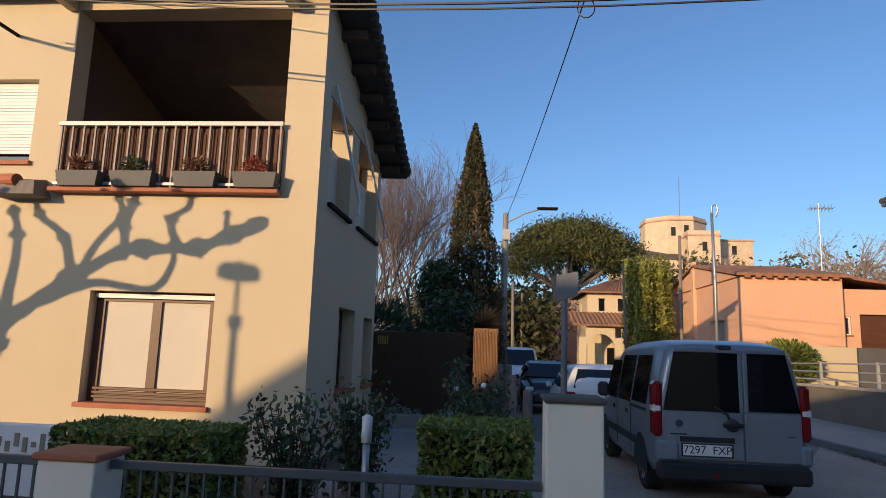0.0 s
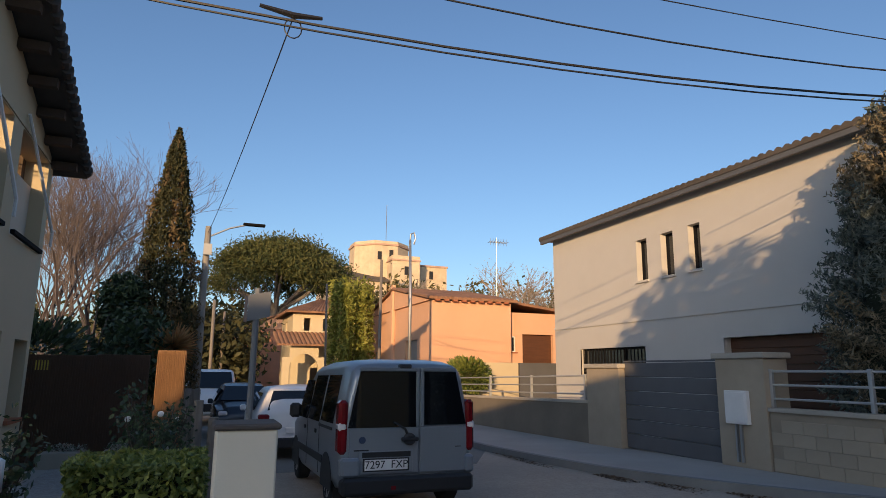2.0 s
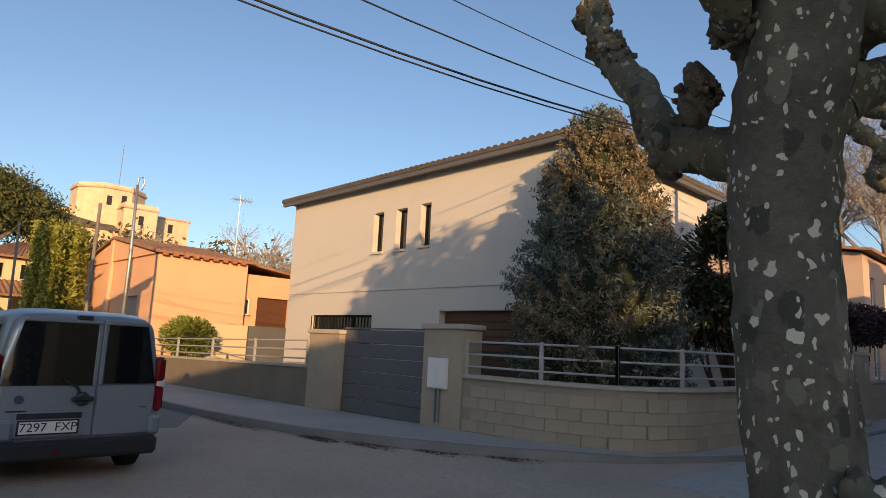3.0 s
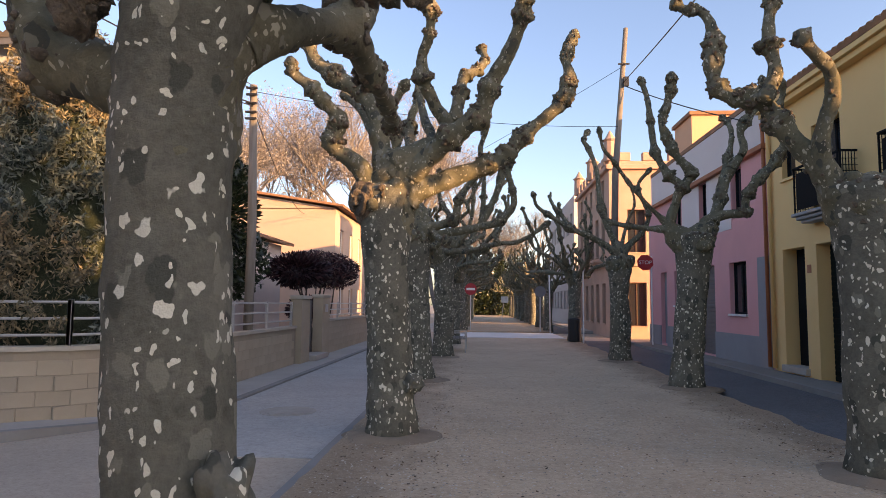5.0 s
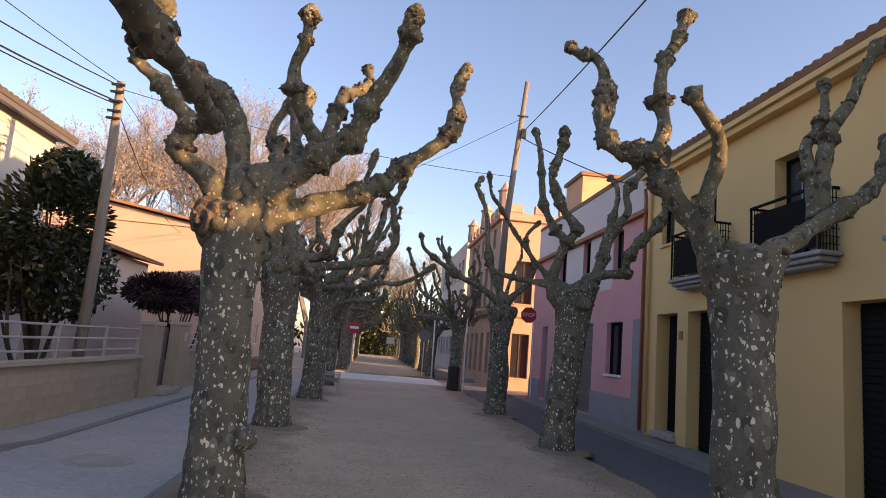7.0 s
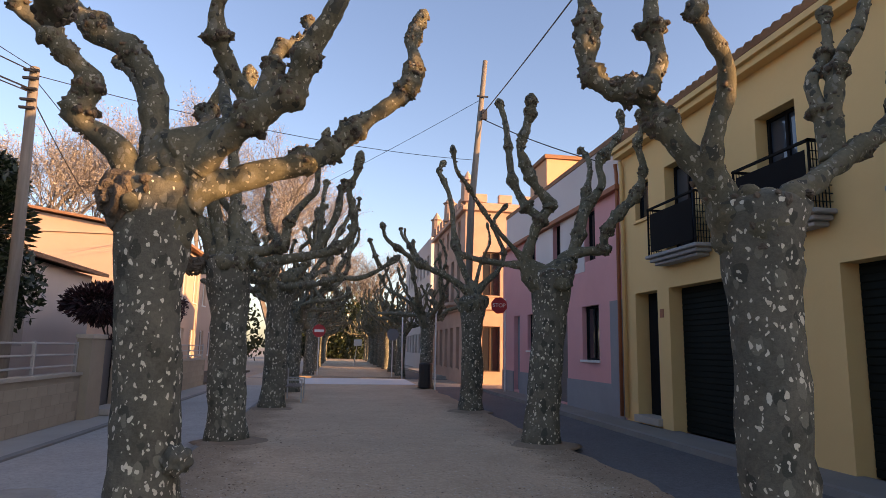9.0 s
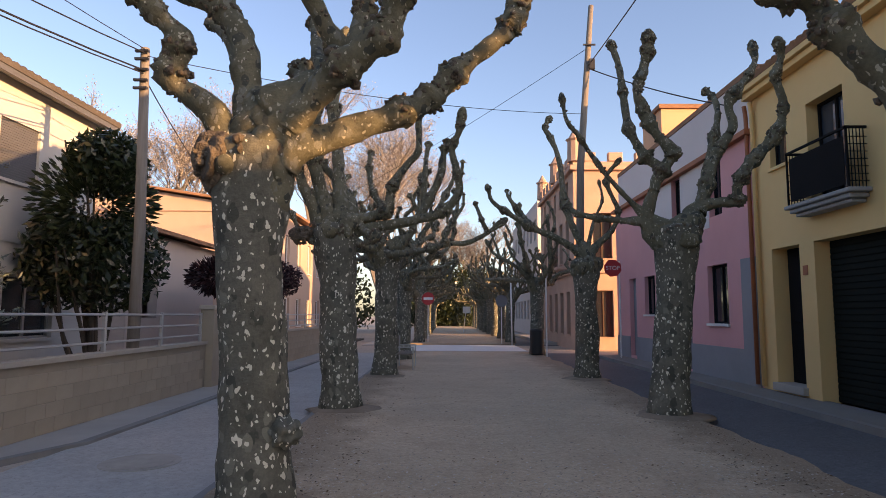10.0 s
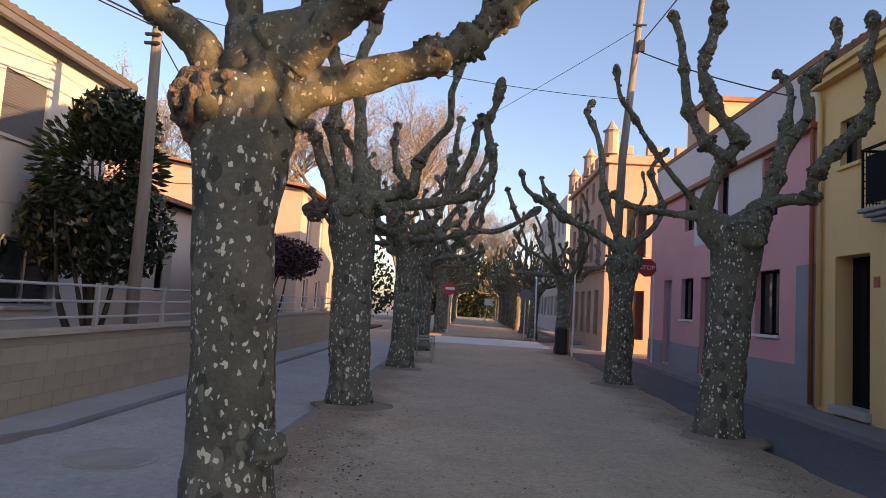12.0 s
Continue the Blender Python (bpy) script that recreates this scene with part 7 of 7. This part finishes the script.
# ---- greenery ----
def conifer(x, y, z0, h, r, seed, label, mats, n=15000, size=0.05, power=0.75):
    c = thing("conifer", (x, y, z0), label, "tree")
    bm = bmesh.new()
    tube(bm, [(x, y, z0 - 0.1), (x, y, z0 + h * 0.95)], [0.12, 0.02], 8)
    part("trunk", bm, BARKDK, c)
    # dark solid standing for the shade deep between the shoots
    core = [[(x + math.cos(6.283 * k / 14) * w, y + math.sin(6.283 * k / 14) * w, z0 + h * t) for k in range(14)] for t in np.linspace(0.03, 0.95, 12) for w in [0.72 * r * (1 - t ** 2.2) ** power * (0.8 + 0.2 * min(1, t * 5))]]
    part("inner_shade_core", solid(core), LEAFDARK, c, smooth=True)
    rng = np.random.default_rng(seed)
    groups = [[] for _ in mats]
    shoots = 850
    for i in range(shoots):
        t = rng.uniform(0.02, 0.99) ** 0.9
        a = rng.uniform(0, 6.283)
        out = np.array([math.cos(a), math.sin(a), 0.0])
        rr = r * (1 - t ** 2.2) ** power * (0.95 + 0.3 * noise.noise(Vector((out[0] * 2.2, out[1] * 2.2 + seed, t * 7)))) * (0.8 + 0.2 * min(1, t * 5))
        tip = np.array([x, y, z0 + h * t]) + out * rr
        k = 0 if noise.noise(Vector(tip) * 0.55 + Vector((seed, 0, 0))) < -0.1 or len(mats) == 1 else 1
        m = n // shoots
        lean = out * rng.uniform(0.3, 0.6) + np.array([rng.normal(0, 0.14), rng.normal(0, 0.14), rng.uniform(0.15, 0.45)])
        f = rng.uniform(-0.9, 0.45, (m, 1))
        groups[k].append(tip + lean * f + rng.normal(size=(m, 3)) * (0.03 + 0.045 * np.clip(0.4 - f, 0, 1)))
    for g, mt in zip(groups, mats):
        if g:
            leaf_cloud("foliage", np.concatenate(g), size, mt, c, seed, 0.5, "", 0.28)


conifer(-7.25, 9.35, 0.0, 6.05, 1.6, 7, "dense blue-green conifer with sunlit brown tips behind the wall", [LEAFCON, LEAFCONBR], 90000, 0.05)


def bush(name, label, parts, material, n, size, stems, seed, aspect=0.4):
    (x, y, z) = stems[0]
    b = thing(name, (x, y, z), label, "tree")
    bm = bmesh.new()
    rng = random.Random(seed)
    for c, r in parts:
        for k in range(3):
            tip = Vector(c) + Vector((rng.uniform(-1, 1) * r[0], rng.uniform(-1, 1) * r[1], rng.uniform(-0.3, 0.8) * r[2])) * 0.8
            sp = smooth_path([Vector((x, y, z - 0.1)), Vector((x, y, z)).lerp(tip, 0.4) + Vector((rng.uniform(-0.2, 0.2), rng.uniform(-0.2, 0.2), -0.1)), tip], 6)
            tube(bm, sp, [0.06 * (1 - 0.8 * i / len(sp)) for i in range(len(sp))], 6, 0.1)
    tagged(part("branchwork", bm, BARKDK, b), "", "", "", "stuff")
    pts = np.concatenate([scatter(c, r, n // len(parts), seed + i, 0.25) for i, (c, r) in enumerate(parts)])
    leaf_cloud("leaves", pts, size, material, b, seed, 0.0, "", aspect)


bush("magnolia", "dark glossy evergreen magnolia in the walled garden", [((-7.1, 14.6, 3.6), (1.2, 1.1, 1.2)), ((-6.6, 14.4, 2.5), (1.1, 1.0, 1.0)), ((-7.7, 14.8, 2.6), (0.9, 0.9, 1.0)), ((-6.9, 14.6, 4.5), (0.8, 0.8, 0.7))], LEAFMAG, 11000, 0.09, [(-6.9, 14.5, 0.1)], 11)
bush("purple_leaf_tree", "dark purple-leaved plum tree behind the wall", [((-6.9, 21.6, 2.65), (1.1, 1.5, 0.65)), ((-6.9, 24.2, 2.85), (1.1, 1.8, 0.75)), ((-6.9, 27.0, 2.9), (1.1, 1.8, 0.8))], LEAFRED, 9000, 0.09, [(-6.9, 24.0, 0.1)], 12)
bush("round_shrub", "clipped dark round shrub behind the railing", [((-6.7, 22, 1.3), (0.7, 1.2, 0.5))], LEAFRED, 1800, 0.07, [(-6.7, 22, 0.1)], 13)
bush("hedge", "rounded green shrub behind the side street wall", [((-23.5, 8.3, 1.3), (2.0, 0.7, 0.75))], LEAFHEDGE, 4200, 0.08, [(-23.5, 8.3, -0.3)], 14)
bush("garden_tree", "dark leafy garden tree behind the reed screen", [((-19, -5.0, 1.7), (2.0, 1.5, 1.1)), ((-20, -2.8, 1.9), (1.6, 1.1, 1.3)), ((-21, -3.4, 3.2), (0.7, 0.7, 1.0))], LEAFROSE, 6500, 0.11, [(-19.3, -4.2, -0.4)], 15)
bush("dry_palm", "dried golden palm fronds beside the reed screen", [((-19.5, -1.9, 2.0), (0.5, 0.45, 0.5))], LEAFDRY, 500, 0.28, [(-19.5, -1.9, -0.4)], 16, 0.1)


def bare_tree(x, y, z0, h, r, seed, label, twig_mat, buds=0, levels=4, spread=0.55, bud_mat=None, bud_size=0.09):
    t = thing("bare_tree", (x, y, z0), label, "tree", "bare trees")
    rng = random.Random(seed)
    tips = []
    fine, thick = ([], []), ([], [])
    def seg(a, b, ra, rb):
        verts, faces = thick if ra > r * 0.5 else fine
        d = (b - a).normalized()
        u = d.cross(Vector((0.31, 0.77, 0.2))).normalized()
        w = d.cross(u)
        k = len(verts)
        n = 4 if ra > 0.04 else 3
        for p, q in ((a, ra), (b, rb)):
            for i in range(n):
                c = 6.2832 * i / n
                verts.append(p + (u * math.cos(c) + w * math.sin(c)) * q)
        for i in range(n):
            faces.append((k + i, k + (i + 1) % n, k + n + (i + 1) % n, k + n + i))
    def grow(p, d, length, rad, level):
        steps = 3
        for s in range(steps):
            d = (d + Vector((rng.gauss(0, 0.14), rng.gauss(0, 0.14), rng.gauss(0.05, 0.08)))).normalized()
            q = p + d * length / steps
            seg(p, q, rad * (1 - 0.2 * s / steps), rad * (1 - 0.2 * (s + 1) / steps))
            p = q
            if level < levels and s > 0:
                tips.append(p)
                for _ in range(2):
                    e = (d + Vector((rng.gauss(0, 1), rng.gauss(0, 1), rng.gauss(0.3, 0.5))).normalized() * spread * 1.5).normalized()
                    grow(p, e, length * rng.uniform(0.55, 0.75), rad * 0.55, level + 1)
        tips.append(p)
    grow(Vector((x, y, z0 - 0.2)), Vector((0, 0, 1)), h * 0.42, r, 0)
    raw("trunk", *thick, twig_mat, t)
    tagged(raw("branchwork", *fine, twig_mat, t), "", "", "", "stuff")
    if buds:
        leaf_cloud("bud_haze", clumps(np.array([tuple(q) for q in tips]), buds, 0.25, seed), bud_size, bud_mat or LEAFBUD, t, seed)
    return t


for i, (x, y, h) in enumerate(((-40.7, -9.3, 14.2), (-44.0, -7.2, 14.9), (-48.9, -10.0, 16.2), (-39.0, -7.7, 12.6), (-53.9, -12.3, 14.9), (-47.3, -8.3, 15.5), (-50.6, -5.7, 13.9), (-45.6, -10.3, 13.9))):
    bare_tree(x, y, street_z(x), h, 0.13, 40 + i, "bare winter tree behind the garden screen", TWIGPUR, 0, 5, 0.36)
for i, (x, y, h) in enumerate(((-46, 22, 11), (-52, 26, 12), (-48, 31, 11), (-58, 20, 11), (-44, 27, 10))):
    bare_tree(x, y, 0, h, 0.2, 60 + i, "bare winter tree far behind the bungalow", TWIG, 1500, 4, 0.6, LEAFBUD, 0.07)
for i, (x, y, h) in enumerate(((-5.5, 56, 20), (-8.5, 50, 19), (-20, 54, 19), (-5, 68, 22), (-13, 60, 20), (-27, 56, 19), (-3.5, 84, 23), (0.5, 104, 18), (4.5, 108, 19), (-3, 100, 17), (8, 102, 17), (-34, 48, 17), (-18, 44, 16), (-26, 42, 16))):
    bare_tree(x, y, 0, h, 0.28, 80 + i, "tall plane tree just coming into tan bud", TWIGDK, 9000, 5, 0.5, LEAFBUD, 0.075)
cy = thing("cypress", (-21.9, -2.35, street_z(-21.9)), "tall narrow cypress, browner below where sunlight is painted in", "tree")
bm = bmesh.new()
tube(bm, [(-21.9, -2.35, street_z(-21.9) - 0.1), (-21.9, -2.35, 8.4)], [0.16, 0.03], 8)
part("trunk", bm, BARKDK, cy)
rng = np.random.default_rng(9)
tt = rng.uniform(0.02, 1, 24000)
aa = rng.uniform(0, 6.283, 24000)
wob = np.array([noise.noise(Vector((math.cos(a) * 2, math.sin(a) * 2, t * 9))) for a, t in zip(aa, tt)])
rr = 1.5 * (1 - tt ** 1.5) ** 0.8 * (0.8 + 0.35 * wob) * rng.uniform(0.55, 1.05, 24000)
cp = np.stack([-21.9 + np.cos(aa) * rr, -2.35 + np.sin(aa) * rr, -0.3 + tt * 9.35], 1)
# browner leaves, more of them low down, paint the olive-gold sunlight
pick = (wob + 0.5 * (0.5 - tt)) > 0.1
leaf_cloud("foliage", cp[~pick], 0.085, LEAFCYP, cy, 1, 1.2, "", 0.3)
leaf_cloud("sunlit_brown_foliage", cp[pick], 0.085, LEAFCYPBR, cy, 2, 1.2, "", 0.3)
pn = thing("umbrella_pine", (-70, 6, 0), "broad umbrella pine with a flat green crown", "tree")
bm = bmesh.new()
cent = []
prng = random.Random(3)
for i in range(14):
    a = i * 0.45
    tip = Vector((-70 + 5.5 * math.cos(a * 2.1), 6 + 5.6 * math.sin(a * 2.7), 11.3 + prng.uniform(-0.8, 1.3)))
    sp = smooth_path([Vector((-70, 6.5, -1)), Vector((-70, 6.2, 6.5)), Vector((-70, 6, 7)).lerp(tip, 0.55), tip], 5)
    tube(bm, sp, [0.36 * (1 - 0.85 * k / len(sp)) for k in range(len(sp))], 6)
part("trunk", bm, TWIGDK, pn)
for i in range(230):
    a, q = prng.uniform(0, 6.283), prng.uniform(0, 1) ** 0.5
    top = 10.4 + 4.3 * (1 - q * q) ** 0.5 - 2.0 * prng.random() ** 2
    cent.append((-70 + 6.8 * q * math.cos(a), 6.3 + 6.9 * q * math.sin(a), top))
leaf_cloud("crown", clumps(cent, 48000, (0.8, 0.8, 0.5), 5), 0.22, LEAFPINE, pn, 5, 0.6, "", 0.3)
wl = thing("willow", (-35, 6.4, street_z(-35)), "weeping willow with hanging yellow-green leaves", "tree")
bm = bmesh.new()
tube(bm, [(-35, 6.4, -1), (-35, 6.45, 3.5), (-35, 6.4, 5.5)], [0.25, 0.18, 0.08], 8)
part("trunk", bm, BARKDK, wl)
wr = np.random.default_rng(4)
a = wr.uniform(0, 6.283, 130)
q = wr.uniform(0.1, 1, 130) ** 0.6 * 1.15
hang = []
for k in range(130):
    top = 6.3 - 0.35 * q[k] ** 2 * 0.5 + wr.uniform(-0.4, 0.3)
    m = 75
    f = np.linspace(0, 1, m)[:, None]
    p0 = np.array([-35 + math.cos(a[k]) * q[k], 6.4 + math.sin(a[k]) * q[k], top])
    hang.append(p0 + f * np.array([0.15 * math.cos(a[k]), 0.15 * math.sin(a[k]), -(top - wr.uniform(0.6, 2.5))]) + wr.normal(size=(m, 3)) * 0.07)
leaf_cloud("leaves", np.concatenate(hang), 0.14, LEAFWIL, wl, 6, 0.0, "", 0.3)

# ---- hill, castle, woods ----
hv, hf = [], []
gx, gy = np.linspace(-240, -75, 16), np.linspace(-90, 140, 20)
for x in gx:
    for y in gy:
        z = 17 * math.exp(-((x + 140) / 40) ** 2 - ((y - 32) / 55) ** 2) - 1.2 + 2 * noise.noise(Vector((x * 0.03, y * 0.03, 0)))
        hv.append((x, y, max(-1.3, z)))
for i in range(15):
    for j in range(19):
        k = i * 20 + j
        hf.append((k, k + 20, k + 21, k + 1))
tagged(raw("hill", hv, hf, LEAFDARK, None, True), "wooded hill behind the street", "hill", "", "structure")
ca = thing("castle", (-120, 32, 12), "sandstone castle tower with crenels on the wooded hill", "building")
oct_pts = lambda cx, cy, r, n=8, o=0.39: [(cx + r * math.cos(o + 6.2832 * i / n), cy + r * math.sin(o + 6.2832 * i / n)) for i in range(n)]
part("keep", prism(oct_pts(-121, 31.0, 5.9), 8, 25.0), CASTLE, ca)
part("keep_cornice", prism(oct_pts(-121, 31.0, 6.15), 25.01, 25.35), SANDST, ca)
part("keep_parapet", prism(oct_pts(-121, 31.0, 5.9), 25.36, 25.9), CASTLE, ca)
part("turret", boxes((-117, 31.2, 8, -112, 36.6, 21.6)), CASTLE, ca)
part("turret_cornice", boxes((-117.2, 31.0, 21.61, -111.8, 36.8, 21.9)), SANDST, ca)
part("turret_parapet", boxes((-117, 31.2, 21.91, -112, 36.6, 22.6)), CASTLE, ca)
part("hall", boxes((-124, 20.5, 8, -113, 30.5, 17.6)), CASTLE, ca)
part("hall_roof", solid([[(-112.6, y, 17.5), (-120, y, 20.0), (-120, y, 20.4), (-112.6, y, 17.9)] for y in (20.2, 30.8)]), TILEDK, ca)
part("west_block", boxes((-130, 20.5, 8, -122, 26.5, 21.6)), CASTLE, ca)
part("east_block", boxes((-127, 37.5, 8, -117, 44.0, 21.6)), CASTLE, ca)
part("east_cornice", boxes((-127.2, 37.3, 21.61, -116.8, 44.2, 21.95)), SANDST, ca)
for x, y, z in ((-115.55, 29.3, 22.2), (-115.55, 31.6, 22.6), (-111.99, 33.6, 19.0), (-116.99, 40.3, 19.2)):
    part("window", boxes((x - 0.2, y, z, x + 0.05, y + 0.8, z + 1.6)), BLACKP, ca)
bm = bmesh.new()
tube(bm, [(-121, 32.4, 26.9), (-121, 32.4, 34.5)], 0.06, 5)
part("mast", bm, METALGR, ca)


def wood(name, centres, n, size, mat, seed, label, spread):
    tagged(leaf_cloud(name, clumps(centres, n, spread, seed), size, mat, None, seed, 0.4, "", 0.5), label, "trees", "", "stuff")


wr = random.Random(8)
wood("woods", [(-95 + wr.uniform(-12, 12), y, 5.5 + 4.0 * noise.noise(Vector((y * 0.13, 0, 0))) + wr.uniform(-4, 3)) for y in np.linspace(-30, 26, 170)], 15000, 0.42, LEAFCYP, 21, "dark evergreen woods at the foot of the hill", 1.2)
wood("woods", [(-104 + wr.uniform(-8, 8), y, 12.5 + 2.5 * noise.noise(Vector((y * 0.15, 3, 0))) + wr.uniform(-6, 2)) for y in np.linspace(18, 92, 170)], 15000, 0.45, LEAFOLIVE, 22, "olive-green woods on the castle hill", 1.3)
wood("woods", [(-48 + wr.uniform(-6, 6), wr.uniform(-6, 2), wr.uniform(-0.5, 5.5)) for k in range(90)], 9000, 0.24, LEAFCYP, 23, "dark evergreen shrubs along the street", 0.8)
wood("woods", [(wr.uniform(-6, 7.5), 98 + wr.uniform(-4, 4), wr.uniform(0, 8)) for k in range(220)], 16000, 0.26, LEAFMAG, 24, "dark evergreen trees closing the promenade", 0.8)
wood("woods", [(wr.uniform(-60, -8), wr.uniform(62, 75), wr.uniform(0, 5.5)) for k in range(150)], 9000, 0.35, LEAFCYP, 25, "olive-green trees behind the villas", 1.0)
wood("low_hedge", [(wr.uniform(-4, 6.5), 94 + wr.uniform(-0.5, 0.5), wr.uniform(0.1, 2.2)) for k in range(160)], 9000, 0.2, LEAFMAG, 26, "dark hedge across the end of the promenade", 0.35)
tall = thing("cypress", (2.4, 88, 0), "dark cypress at the end of the promenade", "tree")
tt = rng.uniform(0.02, 1, 3500)
aa = rng.uniform(0, 6.283, 3500)
rr = 1.3 * (1 - tt ** 1.8) ** 0.8 * rng.uniform(0.5, 1.05, 3500)
leaf_cloud("foliage", np.stack([2.4 + np.cos(aa) * rr, 88 + np.sin(aa) * rr, tt * 7.5], 1), 0.22, LEAFMAG, tall, 3, 1.0, "", 0.4)
hd = thing("garden_tree", (12, -5.2, 0), "round evergreen tree across the crossing", "tree")
bm = bmesh.new()
tube(bm, [(12, -5.2, -0.1), (12, -5.2, 5)], [0.2, 0.1], 8)
part("trunk", bm, BARKDK, hd)
leaf_cloud("crown", np.concatenate([scatter((12, -5.2, 5.7), (2.2, 2.2, 3.0), 5200, 31, 0.1), scatter((12.3, -5.0, 3.2), (1.6, 1.6, 1.6), 2600, 32, 0.1)]), 0.17, LEAFROSE, hd, 33)


# unseen tree, added only to break up the sun on the second left plane
hd = thing("garden_tree", (14, -2.5, 0), "sparse unseen tree added to dapple the light on a plane tree", "tree")
bm = bmesh.new()
tube(bm, [(14, -2.5, -0.1), (14, -2.5, 6.4)], [0.12, 0.05], 8)
part("trunk", bm, BARKDK, hd)
leaf_cloud("crown", clumps([(14 + 1.3 * math.cos(k * 2.4) * (k % 5) / 4, -2.5 + 1.9 * math.sin(k * 2.4) * (k % 5) / 4, 5.95 + 0.85 * ((k * 7) % 13) / 12) for k in range(26)], 1500, 0.2, 34), 0.12, LEAFROSE, hd, 34)


# ---- litter and dirt on the ground ----
def litter(name, boxes_xy, n, size, mat, seed, label):
    rng = np.random.default_rng(seed)
    pts = []
    for x0, y0, x1, y1, z in boxes_xy:
        m = n // len(boxes_xy)
        pts.append(np.stack([rng.uniform(x0, x1, m), rng.uniform(y0, y1, m), np.full(m, z) + rng.uniform(0.003, 0.012, m)], 1))
    p = np.concatenate(pts)
    k = len(p)
    a = rng.uniform(0, 6.283, k)
    d = np.stack([np.cos(a), np.sin(a), rng.normal(0, 0.15, k)], 1)
    e = np.stack([-np.sin(a), np.cos(a), rng.normal(0, 0.15, k)], 1)
    s = size * rng.uniform(0.4, 1.4, (k, 1))
    v = np.stack([p - d * s, p + e * s * 0.6, p + d * s, p - e * s * 0.6], 1).reshape(-1, 3)
    tagged(raw(name, v.tolist(), np.arange(4 * k).reshape(-1, 4).tolist(), mat), label, "litter", "", "stuff")


litter("pebbles", [(-2.0, 2.5, 3.5, 9, 0.0), (-2.0, 5, 3.5, 14, 0.0)], 12000, 0.014, LEAFPEB, 41, "small pale stones in the compacted gravel")
litter("dry_leaves", [(-2.05, 4, -0.9, 9.5, 0.0), (-2.05, 9, -0.9, 18, 0.0), (2.7, 4.5, 3.6, 10, 0.0), (2.7, 10, 3.6, 19, 0.0), (-1, 3, 3, 20, 0.0)], 3200, 0.016, LEAFDEAD, 42, "scattered dead leaf bits on the gravel")
litter("gutter_leaves", [(-10.4, 5.1, -9.4, 5.4, street_z(-10)), (-13.8, 4.84, -10.4, 5.05, street_z(-12)), (-9.4, 5.35, -8.2, 5.8, street_z(-9)), (-8.2, 5.8, -7.2, 6.25, street_z(-8)), (-7.2, 6.3, -6.3, 6.8, street_z(-7))], 2600, 0.028, LEAFDEAD, 43, "dead leaves swept along the kerb")
rng = random.Random(12)
for x, y in ((-1.57, 7.3), (3.13, 5.95), (3.37, 12.13), (3.34, 17.75), (-1.7, 12.7), (-1.6, 18.3), (-1.55, 1.97)):
    bm = bmesh.new()
    ring = [[(x + math.cos(6.283 * k / 24) * q * (1 + 0.25 * noise.noise(Vector((math.cos(6.283 * k / 24) * 1.5 + x, math.sin(6.283 * k / 24) * 1.5 + y, q)))), y + math.sin(6.283 * k / 24) * q * (1 + 0.25 * noise.noise(Vector((x, k * 0.4, q)))), z) for k in range(24)] for q, z in ((0.66, -0.02), (0.52, 0.008), (0.36, 0.04), (0.2, 0.05))]
    solid(ring, bm)
    tagged(part("soil_mound", bm, SOILTAN, smooth=True), "trodden brown soil round the foot of a tree", "soil", "soil round the trees")

# ---- masonry pieces ----
lay_blocks(main_wall, arc, -0.06, WALL_TOP - 0.02)
lay_blocks(north_wall, north_path, -0.06, 0.92, 0.5)
